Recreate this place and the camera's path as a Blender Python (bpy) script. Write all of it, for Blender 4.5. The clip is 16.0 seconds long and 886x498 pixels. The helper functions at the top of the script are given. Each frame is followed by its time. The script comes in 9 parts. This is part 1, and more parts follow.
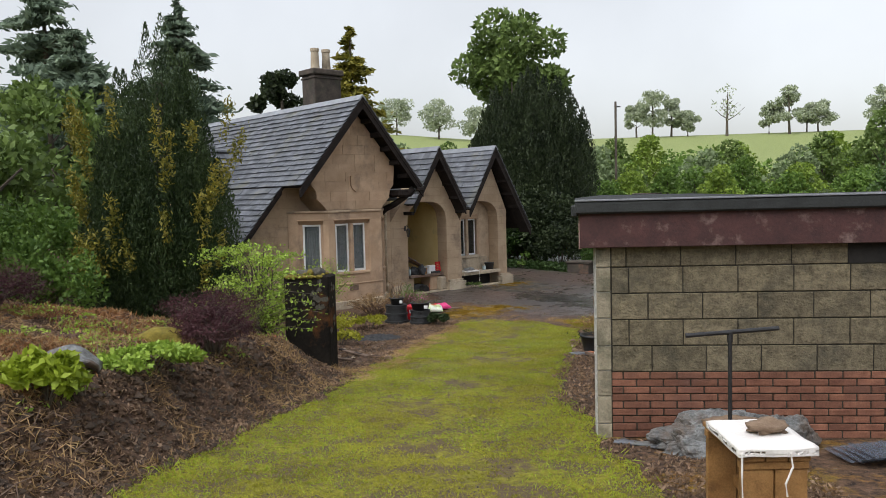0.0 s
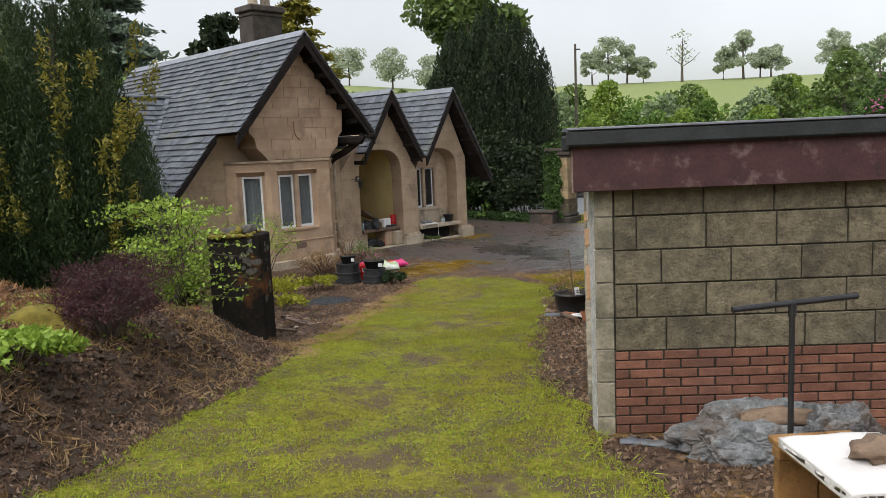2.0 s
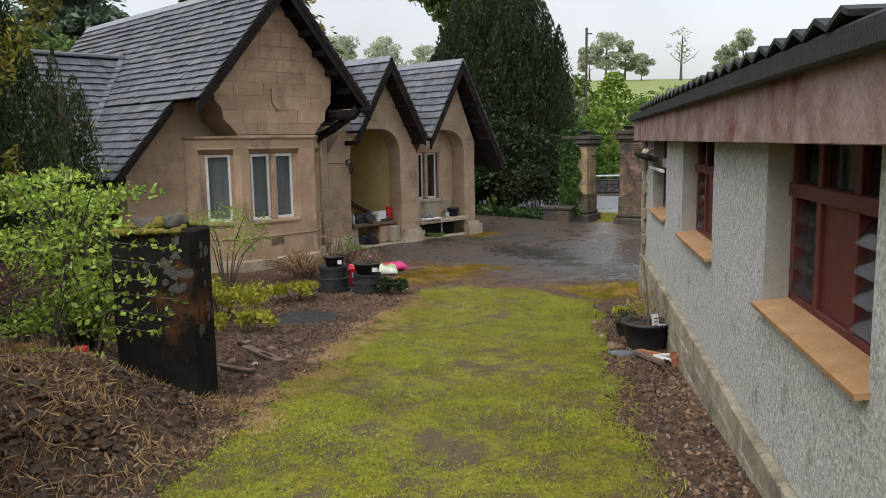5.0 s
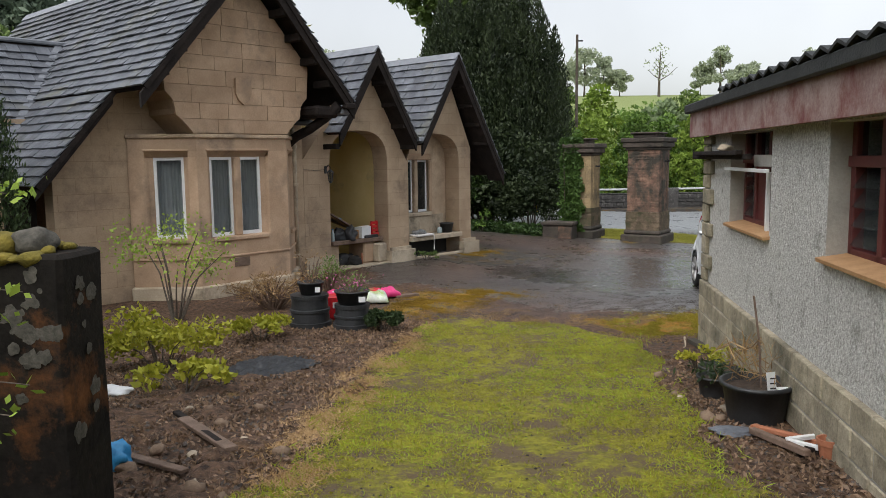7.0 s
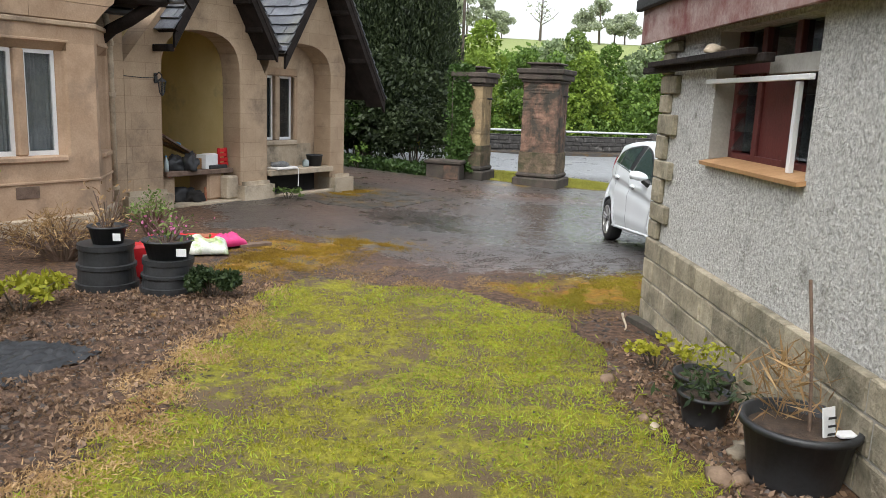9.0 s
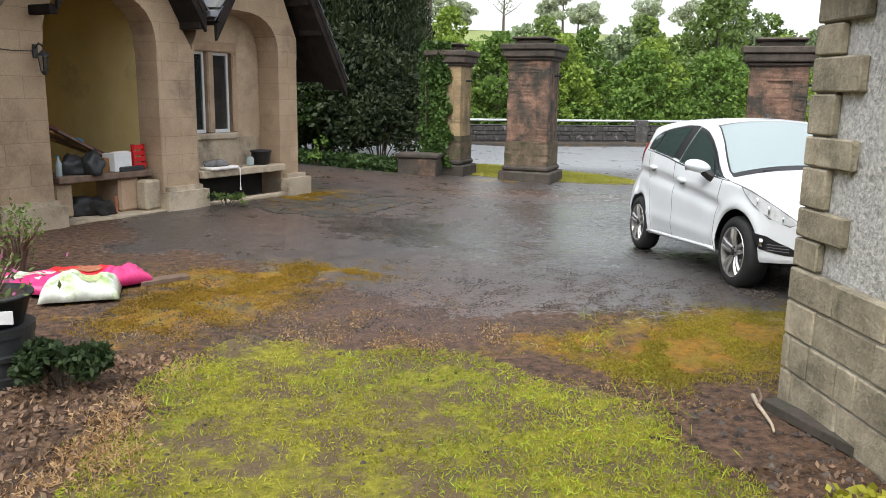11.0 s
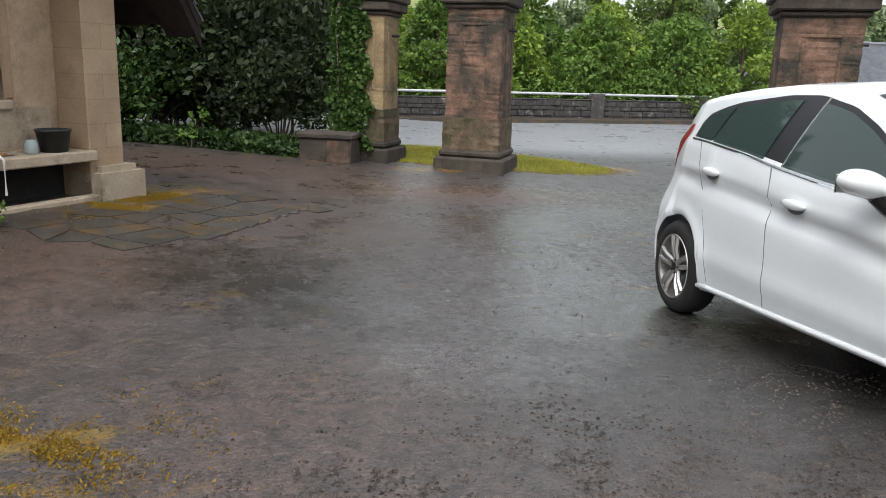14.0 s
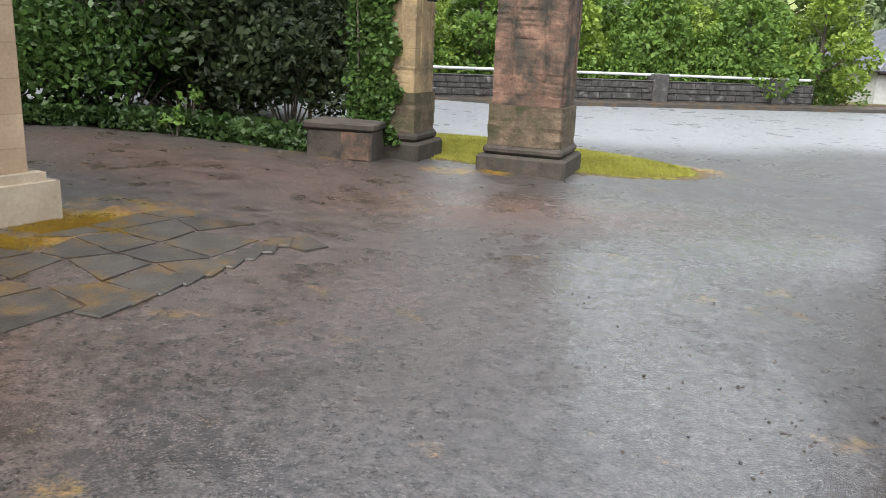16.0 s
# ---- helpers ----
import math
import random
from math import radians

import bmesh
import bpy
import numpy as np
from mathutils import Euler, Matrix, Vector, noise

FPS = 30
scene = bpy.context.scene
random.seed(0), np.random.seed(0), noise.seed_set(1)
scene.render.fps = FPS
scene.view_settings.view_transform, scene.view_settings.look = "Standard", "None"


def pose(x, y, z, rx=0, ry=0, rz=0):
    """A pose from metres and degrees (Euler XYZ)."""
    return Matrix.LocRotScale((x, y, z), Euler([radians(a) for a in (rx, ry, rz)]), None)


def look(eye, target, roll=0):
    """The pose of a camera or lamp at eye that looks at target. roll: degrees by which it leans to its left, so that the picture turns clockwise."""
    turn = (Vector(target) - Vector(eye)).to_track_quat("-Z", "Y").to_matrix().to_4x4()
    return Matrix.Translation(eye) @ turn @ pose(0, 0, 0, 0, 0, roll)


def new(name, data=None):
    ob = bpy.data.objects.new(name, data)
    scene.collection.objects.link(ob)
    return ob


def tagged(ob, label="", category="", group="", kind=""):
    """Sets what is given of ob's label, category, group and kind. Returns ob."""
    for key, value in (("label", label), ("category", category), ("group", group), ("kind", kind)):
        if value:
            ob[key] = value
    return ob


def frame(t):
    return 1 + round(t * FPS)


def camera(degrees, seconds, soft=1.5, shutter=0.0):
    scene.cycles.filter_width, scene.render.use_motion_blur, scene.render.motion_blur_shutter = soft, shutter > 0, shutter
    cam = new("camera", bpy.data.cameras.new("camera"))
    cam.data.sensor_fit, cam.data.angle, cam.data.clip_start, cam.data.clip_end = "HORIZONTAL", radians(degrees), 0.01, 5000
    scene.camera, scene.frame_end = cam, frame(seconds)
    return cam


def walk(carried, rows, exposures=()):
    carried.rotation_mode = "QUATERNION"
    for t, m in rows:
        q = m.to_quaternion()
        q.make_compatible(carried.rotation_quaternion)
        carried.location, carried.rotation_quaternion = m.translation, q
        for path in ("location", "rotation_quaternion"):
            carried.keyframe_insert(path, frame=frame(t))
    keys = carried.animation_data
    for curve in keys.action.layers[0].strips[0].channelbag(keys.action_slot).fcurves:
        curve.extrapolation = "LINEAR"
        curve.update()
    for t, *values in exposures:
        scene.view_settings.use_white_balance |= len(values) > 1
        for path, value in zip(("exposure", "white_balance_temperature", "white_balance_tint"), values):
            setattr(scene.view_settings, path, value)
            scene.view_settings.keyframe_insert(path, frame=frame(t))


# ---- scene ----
cam = camera(59.2, 16.0, soft=0.75)
PATH = [
    (0, (1.14, -5.013, 2.769), (0.943, -3.027, 2.636), -1.5),
    (0.5, (1.198, -4.702, 2.681), (1.046, -2.724, 2.43), -1.0),
    (1, (1.163, -4.328, 2.689), (1.031, -2.351, 2.417), -0.8),
    (1.5, (1.065, -3.896, 2.671), (1.02, -1.914, 2.405), -1.0),
    (2, (1.023, -3.405, 2.63), (0.931, -1.424, 2.372), -2.5),
    (2.5, (0.996, -2.908, 2.602), (0.865, -0.922, 2.401), -2.5),
    (3, (0.987, -2.379, 2.566), (0.916, -0.391, 2.359), -1.5),
    (3.5, (0.95, -1.828, 2.554), (0.839, 0.162, 2.391), -1.1),
    (3.7, (0.891, -1.626, 2.513), (0.792, 0.359, 2.284), -1.3),
    (5.8, (0.3, 0.839, 2.318), (0.248, 2.819, 2.036), -0.7),
    (6, (0.245, 1.071, 2.321), (0.191, 3.05, 2.036), -0.3),
    (6.5, (0.087, 1.646, 2.236), (0.087, 3.627, 1.962), 0.4),
    (7, (0.071, 2.279, 2.109), (0.071, 4.266, 1.876), -0.7),
    (7.5, (0.097, 2.98, 1.991), (0.264, 4.955, 1.724), -0.8),
    (8, (0.194, 3.609, 1.932), (0.472, 5.561, 1.601), -1.4),
    (8.5, (0.238, 4.204, 1.842), (0.537, 6.149, 1.486), 1.6),
    (8.7, (0.231, 4.461, 1.819), (0.546, 6.4, 1.439), 2.4),
    (10.8, (0.42, 7.31, 1.574), (0.795, 9.237, 1.194), 0.6),
    (11, (0.464, 7.574, 1.536), (0.863, 9.495, 1.146), 1.0),
    (11.5, (0.593, 8.239, 1.469), (1.035, 10.136, 1.014), 1.7),
    (12, (0.765, 8.883, 1.459), (1.215, 10.776, 0.999), 1.7),
    (12.5, (0.966, 9.546, 1.437), (1.517, 11.413, 0.978), 2.1),
    (13, (1.2, 10.204, 1.437), (1.734, 12.084, 1.014), 1.8),
    (13.5, (1.418, 10.902, 1.392), (1.988, 12.769, 0.958), 1.7),
    (14, (1.627, 11.517, 1.34), (2.174, 13.387, 0.888), 1.9),
    (14.5, (1.785, 12.15, 1.338), (2.336, 14.015, 0.872), 1.9),
    (15, (1.992, 12.804, 1.321), (2.558, 14.666, 0.862), 3.0),
    (15.5, (2.132, 13.416, 1.293), (2.558, 15.319, 0.852), 2.9),
    (16, (2.299, 14.068, 1.301), (2.748, 15.948, 0.789), 2.6),
]
EXPOSURES = [(0, -0.05), (0.5, 0.08), (1.0, 0.08), (2.5, -0.08), (3.5, -0.05), (6, -0.06), (7.2, -0.05), (8.0, 0.3), (8.5, 0.47), (10.8, 0.5), (11.5, 0.46), (12.0, 0.38), (12.5, 0.28), (13.0, 0.0), (13.5, -0.14), (14.0, 0.12), (14.5, 0.42), (15.0, 0.66), (15.5, 0.56), (16.0, 0.74)]
walk(cam, [(t, look(eye, target, roll)) for t, eye, target, roll in PATH], EXPOSURES)

# ---- light ----
SUN_EL, SUN_AZ = radians(52), radians(215)
world = bpy.data.worlds.new("overcast_sky")
scene.world = world
world.use_nodes = True
wn = world.node_tree.nodes
wl = world.node_tree.links
sky = wn.new("ShaderNodeTexSky")
sky.sky_type = "NISHITA"
sky.sun_disc = False
sky.sun_elevation, sky.sun_rotation = SUN_EL, SUN_AZ
sky.air_density, sky.dust_density, sky.ozone_density = 1.0, 1.5, 1.0
grey = wn.new("ShaderNodeHueSaturation")
grey.inputs["Saturation"].default_value = 0.22
cloud_at = wn.new("ShaderNodeTexCoord")
cloud = wn.new("ShaderNodeTexNoise")
cloud.inputs["Scale"].default_value = 2.4
cloud.inputs["Detail"].default_value = 5
cloud_ramp = wn.new("ShaderNodeMapRange")
cloud_ramp.inputs["From Min"].default_value, cloud_ramp.inputs["From Max"].default_value = 0.3, 0.7
cloud_ramp.inputs["To Min"].default_value, cloud_ramp.inputs["To Max"].default_value = 0.9, 1.12
shade = wn.new("ShaderNodeMix")
shade.data_type, shade.blend_type = "RGBA", "MULTIPLY"
shade.inputs["Factor"].default_value = 1.0
wl.new(sky.outputs["Color"], grey.inputs["Color"])
wl.new(cloud_at.outputs["Generated"], cloud.inputs["Vector"])
wl.new(cloud.outputs["Fac"], cloud_ramp.inputs["Value"])
wl.new(grey.outputs["Color"], shade.inputs["A"])
wl.new(cloud_ramp.outputs["Result"], shade.inputs["B"])
up_axis = wn.new("ShaderNodeSeparateXYZ")
wl.new(cloud_at.outputs["Generated"], up_axis.inputs[0])
overcast = wn.new("ShaderNodeMapRange")  # an overcast sky is about three times brighter overhead than at the horizon
overcast.inputs["To Min"].default_value, overcast.inputs["To Max"].default_value = 0.57, 1.95
wl.new(up_axis.outputs["Z"], overcast.inputs["Value"])
dome = wn.new("ShaderNodeMix")
dome.data_type, dome.blend_type = "RGBA", "MULTIPLY"
dome.inputs["Factor"].default_value = 1.0
wl.new(shade.outputs["Result"], dome.inputs["A"])
wl.new(overcast.outputs["Result"], dome.inputs["B"])
wl.new(dome.outputs["Result"], wn["Background"].inputs["Color"])
wn["Background"].inputs["Strength"].default_value = 0.22
sun = new("sun", bpy.data.lights.new("sun", "SUN"))
sun.data.energy, sun.data.angle, sun.data.color = 1.0, radians(40), (1.0, 0.97, 0.92)
sun.matrix_world = look((0, 0, 30), (30 * math.cos(SUN_EL) * -math.sin(SUN_AZ), 30 * math.cos(SUN_EL) * -math.cos(SUN_AZ), 30 - 30 * math.sin(SUN_EL)))


# ---- materials ----
def surface(name, dark, light, scale=6.0, rough=0.8, bump=0.3, grain=60.0, stain=None, stain_scale=1.2, stain_amount=0.5, metal=0.0, vary=0.0, wet=0.0, coat=0.0, joints=False, island=False):
    """A weathered surface: two tones mixed by coarse and fine noise, stains of a third tone, fine relief."""
    m = bpy.data.materials.new(name)
    m.use_nodes = True
    n, l = m.node_tree.nodes, m.node_tree.links
    b = n["Principled BSDF"]
    at = n.new("ShaderNodeNewGeometry").outputs["Position"]

    def tex(s, detail=6.0, rough_=0.6):
        t = n.new("ShaderNodeTexNoise")
        t.inputs["Scale"].default_value, t.inputs["Detail"].default_value, t.inputs["Roughness"].default_value = s, detail, rough_
        l.new(at, t.inputs["Vector"])
        return t.outputs["Fac"]

    def span(v, a, c):
        r = n.new("ShaderNodeMapRange")
        r.inputs["From Min"].default_value, r.inputs["From Max"].default_value = a, c
        l.new(v, r.inputs["Value"])
        return r.outputs["Result"]

    def mix(f, a, c):
        x = n.new("ShaderNodeMix")
        x.data_type = "RGBA"
        for sock, v in (("Factor", f), ("A", a), ("B", c)):
            if isinstance(v, (tuple, float)):
                x.inputs[sock].default_value = (*v, 1) if isinstance(v, tuple) else v
            else:
                l.new(v, x.inputs[sock])
        return x.outputs["Result"]

    coarse, fine = tex(scale), tex(grain, 3.0)
    add = n.new("ShaderNodeMath")
    add.operation = "MULTIPLY_ADD"
    l.new(fine, add.inputs[0])
    add.inputs[1].default_value = 0.5
    l.new(coarse, add.inputs[2])
    colour = mix(span(add.outputs[0], 0.5, 1.0), dark, light)
    if stain:
        colour = mix(span(tex(stain_scale, 8.0, 0.7), 0.62 - 0.3 * stain_amount, 0.8 - 0.3 * stain_amount), colour, stain)
    if vary:
        info = n.new("ShaderNodeNewGeometry" if island else "ShaderNodeObjectInfo")
        hsv = n.new("ShaderNodeHueSaturation")
        l.new(span(info.outputs["Random Per Island" if island else "Random"], 0, 1), hsv.inputs["Value"])
        r = hsv.inputs["Value"].links[0].from_node
        r.inputs["To Min"].default_value, r.inputs["To Max"].default_value = 1 - vary, 1 + vary
        l.new(colour, hsv.inputs["Color"])
        colour = hsv.outputs["Color"]
    mortar = None
    if joints:
        where = n.new("ShaderNodeTexCoord")
        axes = n.new("ShaderNodeSeparateXYZ")
        flat = n.new("ShaderNodeCombineXYZ")
        l.new(where.outputs["Object"], axes.inputs[0])
        l.new(axes.outputs["X"], flat.inputs["X"])
        l.new(axes.outputs["Z"], flat.inputs["Y"])
        bricks = n.new("ShaderNodeTexBrick")
        for key, val in (("Scale", 1.0), ("Mortar Size", 0.005), ("Mortar Smooth", 0.3), ("Brick Width", 0.52), ("Row Height", 0.235)):
            bricks.inputs[key].default_value = val
        bricks.inputs["Color1"].default_value, bricks.inputs["Color2"].default_value, bricks.inputs["Mortar"].default_value = (1, 1, 1, 1), (0.90, 0.885, 0.87, 1), (0.76, 0.73, 0.70, 1)
        l.new(flat.outputs[0], bricks.inputs["Vector"])
        tone = n.new("ShaderNodeMix")
        tone.data_type, tone.blend_type = "RGBA", "MULTIPLY"
        tone.inputs["Factor"].default_value = 1.0
        l.new(colour, tone.inputs["A"])
        l.new(bricks.outputs["Color"], tone.inputs["B"])
        colour = tone.outputs["Result"]
        mortar = bricks.outputs["Fac"]
    l.new(colour, b.inputs["Base Color"])
    b.inputs["Metallic"].default_value = metal
    b.inputs["Roughness"].default_value = rough
    if wet:
        r = span(tex(scale * 0.6, 4.0), 0.35, 0.65)
        r.node.inputs["To Min"].default_value, r.node.inputs["To Max"].default_value = rough - wet, rough
        l.new(r, b.inputs["Roughness"])
    b.inputs["Coat Weight"].default_value = coat
    if bump:
        h = n.new("ShaderNodeBump")
        h.inputs["Strength"].default_value, h.inputs["Distance"].default_value = bump, 0.02
        height = add.outputs[0]
        if mortar:
            sink = n.new("ShaderNodeMath")
            sink.operation = "MULTIPLY_ADD"
            l.new(mortar, sink.inputs[0])
            sink.inputs[1].default_value = -1.2
            l.new(height, sink.inputs[2])
            height = sink.outputs[0]
        l.new(height, h.inputs["Height"])
        l.new(h.outputs["Normal"], b.inputs["Normal"])
    return m


def leaf_material(name, dark, light, rough=0.55):
    m = bpy.data.materials.new(name)
    m.use_nodes = True
    n, l = m.node_tree.nodes, m.node_tree.links
    b = n["Principled BSDF"]
    g = n.new("ShaderNodeNewGeometry")
    t = n.new("ShaderNodeTexNoise")
    t.inputs["Scale"].default_value = 1.3
    l.new(g.outputs["Position"], t.inputs["Vector"])
    a = n.new("ShaderNodeMath")
    a.operation = "MULTIPLY_ADD"
    l.new(g.outputs["Random Per Island"], a.inputs[0])
    a.inputs[1].default_value = 0.6
    s = n.new("ShaderNodeMath")
    s.operation = "MULTIPLY_ADD"
    l.new(t.outputs["Fac"], s.inputs[0])
    s.inputs[1].default_value, s.inputs[2].default_value = 1.2, -0.4
    l.new(s.outputs[0], a.inputs[2])
    x = n.new("ShaderNodeMix")
    x.data_type = "RGBA"
    x.inputs["A"].default_value, x.inputs["B"].default_value = (*dark, 1), (*light, 1)
    l.new(a.outputs[0], x.inputs["Factor"])
    l.new(x.outputs["Result"], b.inputs["Base Color"])
    b.inputs["Roughness"].default_value = rough
    b.inputs["Specular IOR Level"].default_value = 0.3
    tr = n.new("ShaderNodeBsdfTranslucent")
    l.new(x.outputs["Result"], tr.inputs["Color"])
    ms = n.new("ShaderNodeMixShader")
    ms.inputs[0].default_value = 0.25
    l.new(b.outputs[0], ms.inputs[1])
    l.new(tr.outputs[0], ms.inputs[2])
    l.new(ms.outputs[0], n["Material Output"].inputs["Surface"])
    return m


def glass_material(name, tint, rough=0.02, alpha=0.35):
    """A dark, glossy pane that lets some light through."""
    m = bpy.data.materials.new(name)
    m.use_nodes = True
    n, l = m.node_tree.nodes, m.node_tree.links
    b = n["Principled BSDF"]
    b.inputs["Base Color"].default_value = (*tint, 1)
    b.inputs["Roughness"].default_value = rough
    b.inputs["Specular IOR Level"].default_value = 0.6
    tr = n.new("ShaderNodeBsdfTransparent")
    ms = n.new("ShaderNodeMixShader")
    ms.inputs[0].default_value = alpha
    l.new(b.outputs[0], ms.inputs[1])
    l.new(tr.outputs[0], ms.inputs[2])
    l.new(ms.outputs[0], n["Material Output"].inputs["Surface"])
    return m


M_STONE = surface("sandstone", (0.30, 0.215, 0.142), (0.51, 0.39, 0.27), 2.6, 0.9, 0.35, 45, (0.19, 0.145, 0.105), 1.2, 0.34, vary=0.12)
M_WALL = surface("coursed_sandstone", (0.325, 0.23, 0.15), (0.49, 0.37, 0.25), 1.8, 0.9, 0.3, 45, (0.21, 0.155, 0.11), 1.1, 0.33, joints=True)
M_STONE_PINK = surface("pink_sandstone", (0.345, 0.228, 0.142), (0.52, 0.37, 0.25), 2.4, 0.9, 0.3, 45, (0.22, 0.16, 0.115), 1.3, 0.32, vary=0.1)
M_PLINTH = surface("plinth_stone", (0.34, 0.27, 0.19), (0.52, 0.44, 0.33), 3, 0.9, 0.3, 40, (0.13, 0.11, 0.08), 1.6, 0.4, vary=0.1)
M_GATE = surface("gate_stone", (0.095, 0.056, 0.040), (0.29, 0.17, 0.115), 4.5, 0.9, 0.9, 26, (0.045, 0.040, 0.030), 2.2, 0.74, vary=0.16)
M_GATE_DARK = surface("blackened_stone", (0.025, 0.021, 0.018), (0.10, 0.078, 0.062), 4, 0.9, 0.5, 30, (0.045, 0.045, 0.03), 3, 0.4, vary=0.2)
M_YELLOWED = surface("ochre_stone", (0.20, 0.145, 0.08), (0.38, 0.28, 0.15), 3.5, 0.9, 0.6, 26, (0.09, 0.075, 0.05), 1.6, 0.46, vary=0.1)
M_MOSSY_STONE = surface("mossy_plinth_stone", (0.055, 0.042, 0.028), (0.20, 0.145, 0.095), 6, 0.92, 0.9, 30, (0.05, 0.05, 0.022), 2.6, 0.5)
M_SLATE = surface("slate", (0.048, 0.053, 0.063), (0.148, 0.158, 0.178), 3.5, 0.55, 0.35, 40, (0.13, 0.13, 0.10), 1.5, 0.3, vary=0.26, wet=0.2, island=True)
M_LEAD = surface("lead_flashing", (0.15, 0.16, 0.18), (0.27, 0.285, 0.31), 4, 0.5, 0.15, 40, vary=0.1)
M_TIMBER = surface("black_timber", (0.009, 0.007, 0.0065), (0.030, 0.023, 0.020), 5, 0.85, 0.4, 40)
M_YELLOW_WALL = surface("ochre_limewash", (0.60, 0.46, 0.19), (0.74, 0.60, 0.29), 1.5, 0.9, 0.15, 60, (0.36, 0.30, 0.17), 1.1, 0.35)
M_WHITE = surface("white_frame_paint", (0.66, 0.67, 0.67), (0.80, 0.81, 0.80), 8, 0.4, 0.03, 80)
M_BLOCK = surface("concrete_block", (0.075, 0.063, 0.040), (0.215, 0.18, 0.115), 14, 0.95, 1.0, 55, (0.06, 0.055, 0.04), 2.6, 0.36, vary=0.17)
M_MORTAR = surface("mortar", (0.028, 0.025, 0.019), (0.07, 0.062, 0.048), 8, 0.95, 0.5, 70)
M_BRICK = surface("red_brick", (0.115, 0.045, 0.028), (0.25, 0.112, 0.068), 9, 0.9, 0.5, 70, (0.15, 0.07, 0.05), 2.5, 0.4, vary=0.22)
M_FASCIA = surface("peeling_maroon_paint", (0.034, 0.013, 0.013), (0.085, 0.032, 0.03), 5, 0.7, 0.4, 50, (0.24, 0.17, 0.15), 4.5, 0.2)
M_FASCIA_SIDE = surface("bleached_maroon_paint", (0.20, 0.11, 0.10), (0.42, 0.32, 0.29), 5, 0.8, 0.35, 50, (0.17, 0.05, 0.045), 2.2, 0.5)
M_FELT = surface("roof_felt", (0.010, 0.012, 0.012), (0.032, 0.035, 0.035), 6, 0.7, 0.4, 60)
M_DASH = surface("pebble_dash", (0.27, 0.262, 0.24), (0.72, 0.71, 0.68), 38, 0.95, 1.0, 62, (0.15, 0.14, 0.115), 4.0, 0.17)
M_QUOIN = surface("shed_stone", (0.19, 0.165, 0.115), (0.43, 0.375, 0.275), 7, 0.92, 0.9, 45, (0.12, 0.112, 0.075), 2.6, 0.42, vary=0.18)
M_MAROON = surface("maroon_window_paint", (0.07, 0.012, 0.012), (0.13, 0.028, 0.025), 8, 0.5, 0.15, 60)
M_SILL = surface("tile_sill", (0.34, 0.18, 0.075), (0.50, 0.30, 0.15), 8, 0.7, 0.2, 60)
M_CEMENT = surface("cement_reveal", (0.27, 0.26, 0.23), (0.40, 0.38, 0.34), 5, 0.9, 0.3, 50)
M_WOOD = surface("treated_softwood", (0.19, 0.092, 0.027), (0.40, 0.215, 0.075), 7, 0.6, 0.4, 90, (0.085, 0.042, 0.016), 3, 0.36)
M_OLD_WOOD = surface("weathered_board", (0.10, 0.065, 0.045), (0.22, 0.15, 0.11), 9, 0.85, 0.4, 90)
M_BLACK_METAL = surface("black_painted_steel", (0.012, 0.012, 0.013), (0.03, 0.03, 0.032), 10, 0.45, 0.1, 80)
M_BLACK_PLASTIC = surface("black_plastic", (0.012, 0.013, 0.014), (0.035, 0.037, 0.04), 8, 0.5, 0.08, 60)
M_POST = surface("sooty_lichened_stone", (0.006, 0.0055, 0.005), (0.026, 0.022, 0.018), 3, 0.92, 0.6, 30, (0.17, 0.07, 0.025), 2.2, 0.27)
M_LICHEN = surface("lichen", (0.035, 0.033, 0.026), (0.115, 0.105, 0.085), 26, 0.95, 0.4, 60)
M_MOSS = surface("moss", (0.10, 0.085, 0.012), (0.26, 0.20, 0.03), 12, 0.95, 0.9, 70)
M_TARP = surface("grey_woven_cover", (0.03, 0.032, 0.033), (0.27, 0.28, 0.28), 11, 0.5, 0.8, 60, (0.10, 0.07, 0.05), 4, 0.45)
M_SHEET = glass_material("clear_sheet_plastic", (0.10, 0.115, 0.145), 0.25, 0.35)
M_CLOTH = surface("white_padded_cloth", (0.66, 0.63, 0.60), (0.82, 0.79, 0.76), 6, 0.8, 0.2, 60)
M_ROCK = surface("brown_stone", (0.13, 0.085, 0.055), (0.26, 0.18, 0.12), 12, 0.85, 0.6, 60)
M_CAR = surface("white_car_paint", (0.78, 0.815, 0.83), (0.83, 0.865, 0.88), 2, 0.25, 0.0, 40, coat=0.6)
M_RUBBER = surface("tyre_rubber", (0.008, 0.008, 0.008), (0.022, 0.022, 0.022), 9, 0.75, 0.2, 70)
M_ALLOY = surface("alloy_wheel", (0.42, 0.41, 0.40), (0.60, 0.59, 0.57), 6, 0.3, 0.05, 60, metal=0.8)
M_TRIM = surface("black_trim", (0.01, 0.01, 0.011), (0.02, 0.02, 0.022), 8, 0.35, 0.03, 60)
# grey that paints the shade in body gaps and handle hollows; also lamp edges
M_SEAM = surface("shut_line_shadow_gap", (0.12, 0.124, 0.13), (0.19, 0.194, 0.2), 8, 0.6, 0.0, 60)
M_CARGLASS = glass_material("car_glass", (0.045, 0.07, 0.064), 0.03, 0.12)
M_CHROME = surface("lamp_reflector", (0.55, 0.56, 0.57), (0.75, 0.76, 0.77), 9, 0.12, 0.0, 60, metal=1.0)
# pale tint puts the windscreen's sky reflection into the glass colour
M_SCREEN = glass_material("sky_tinted_glass", (0.36, 0.43, 0.43), 0.06, 0.15)
M_PANE = glass_material("window_pane", (0.03, 0.038, 0.04), 0.03, 0.68)
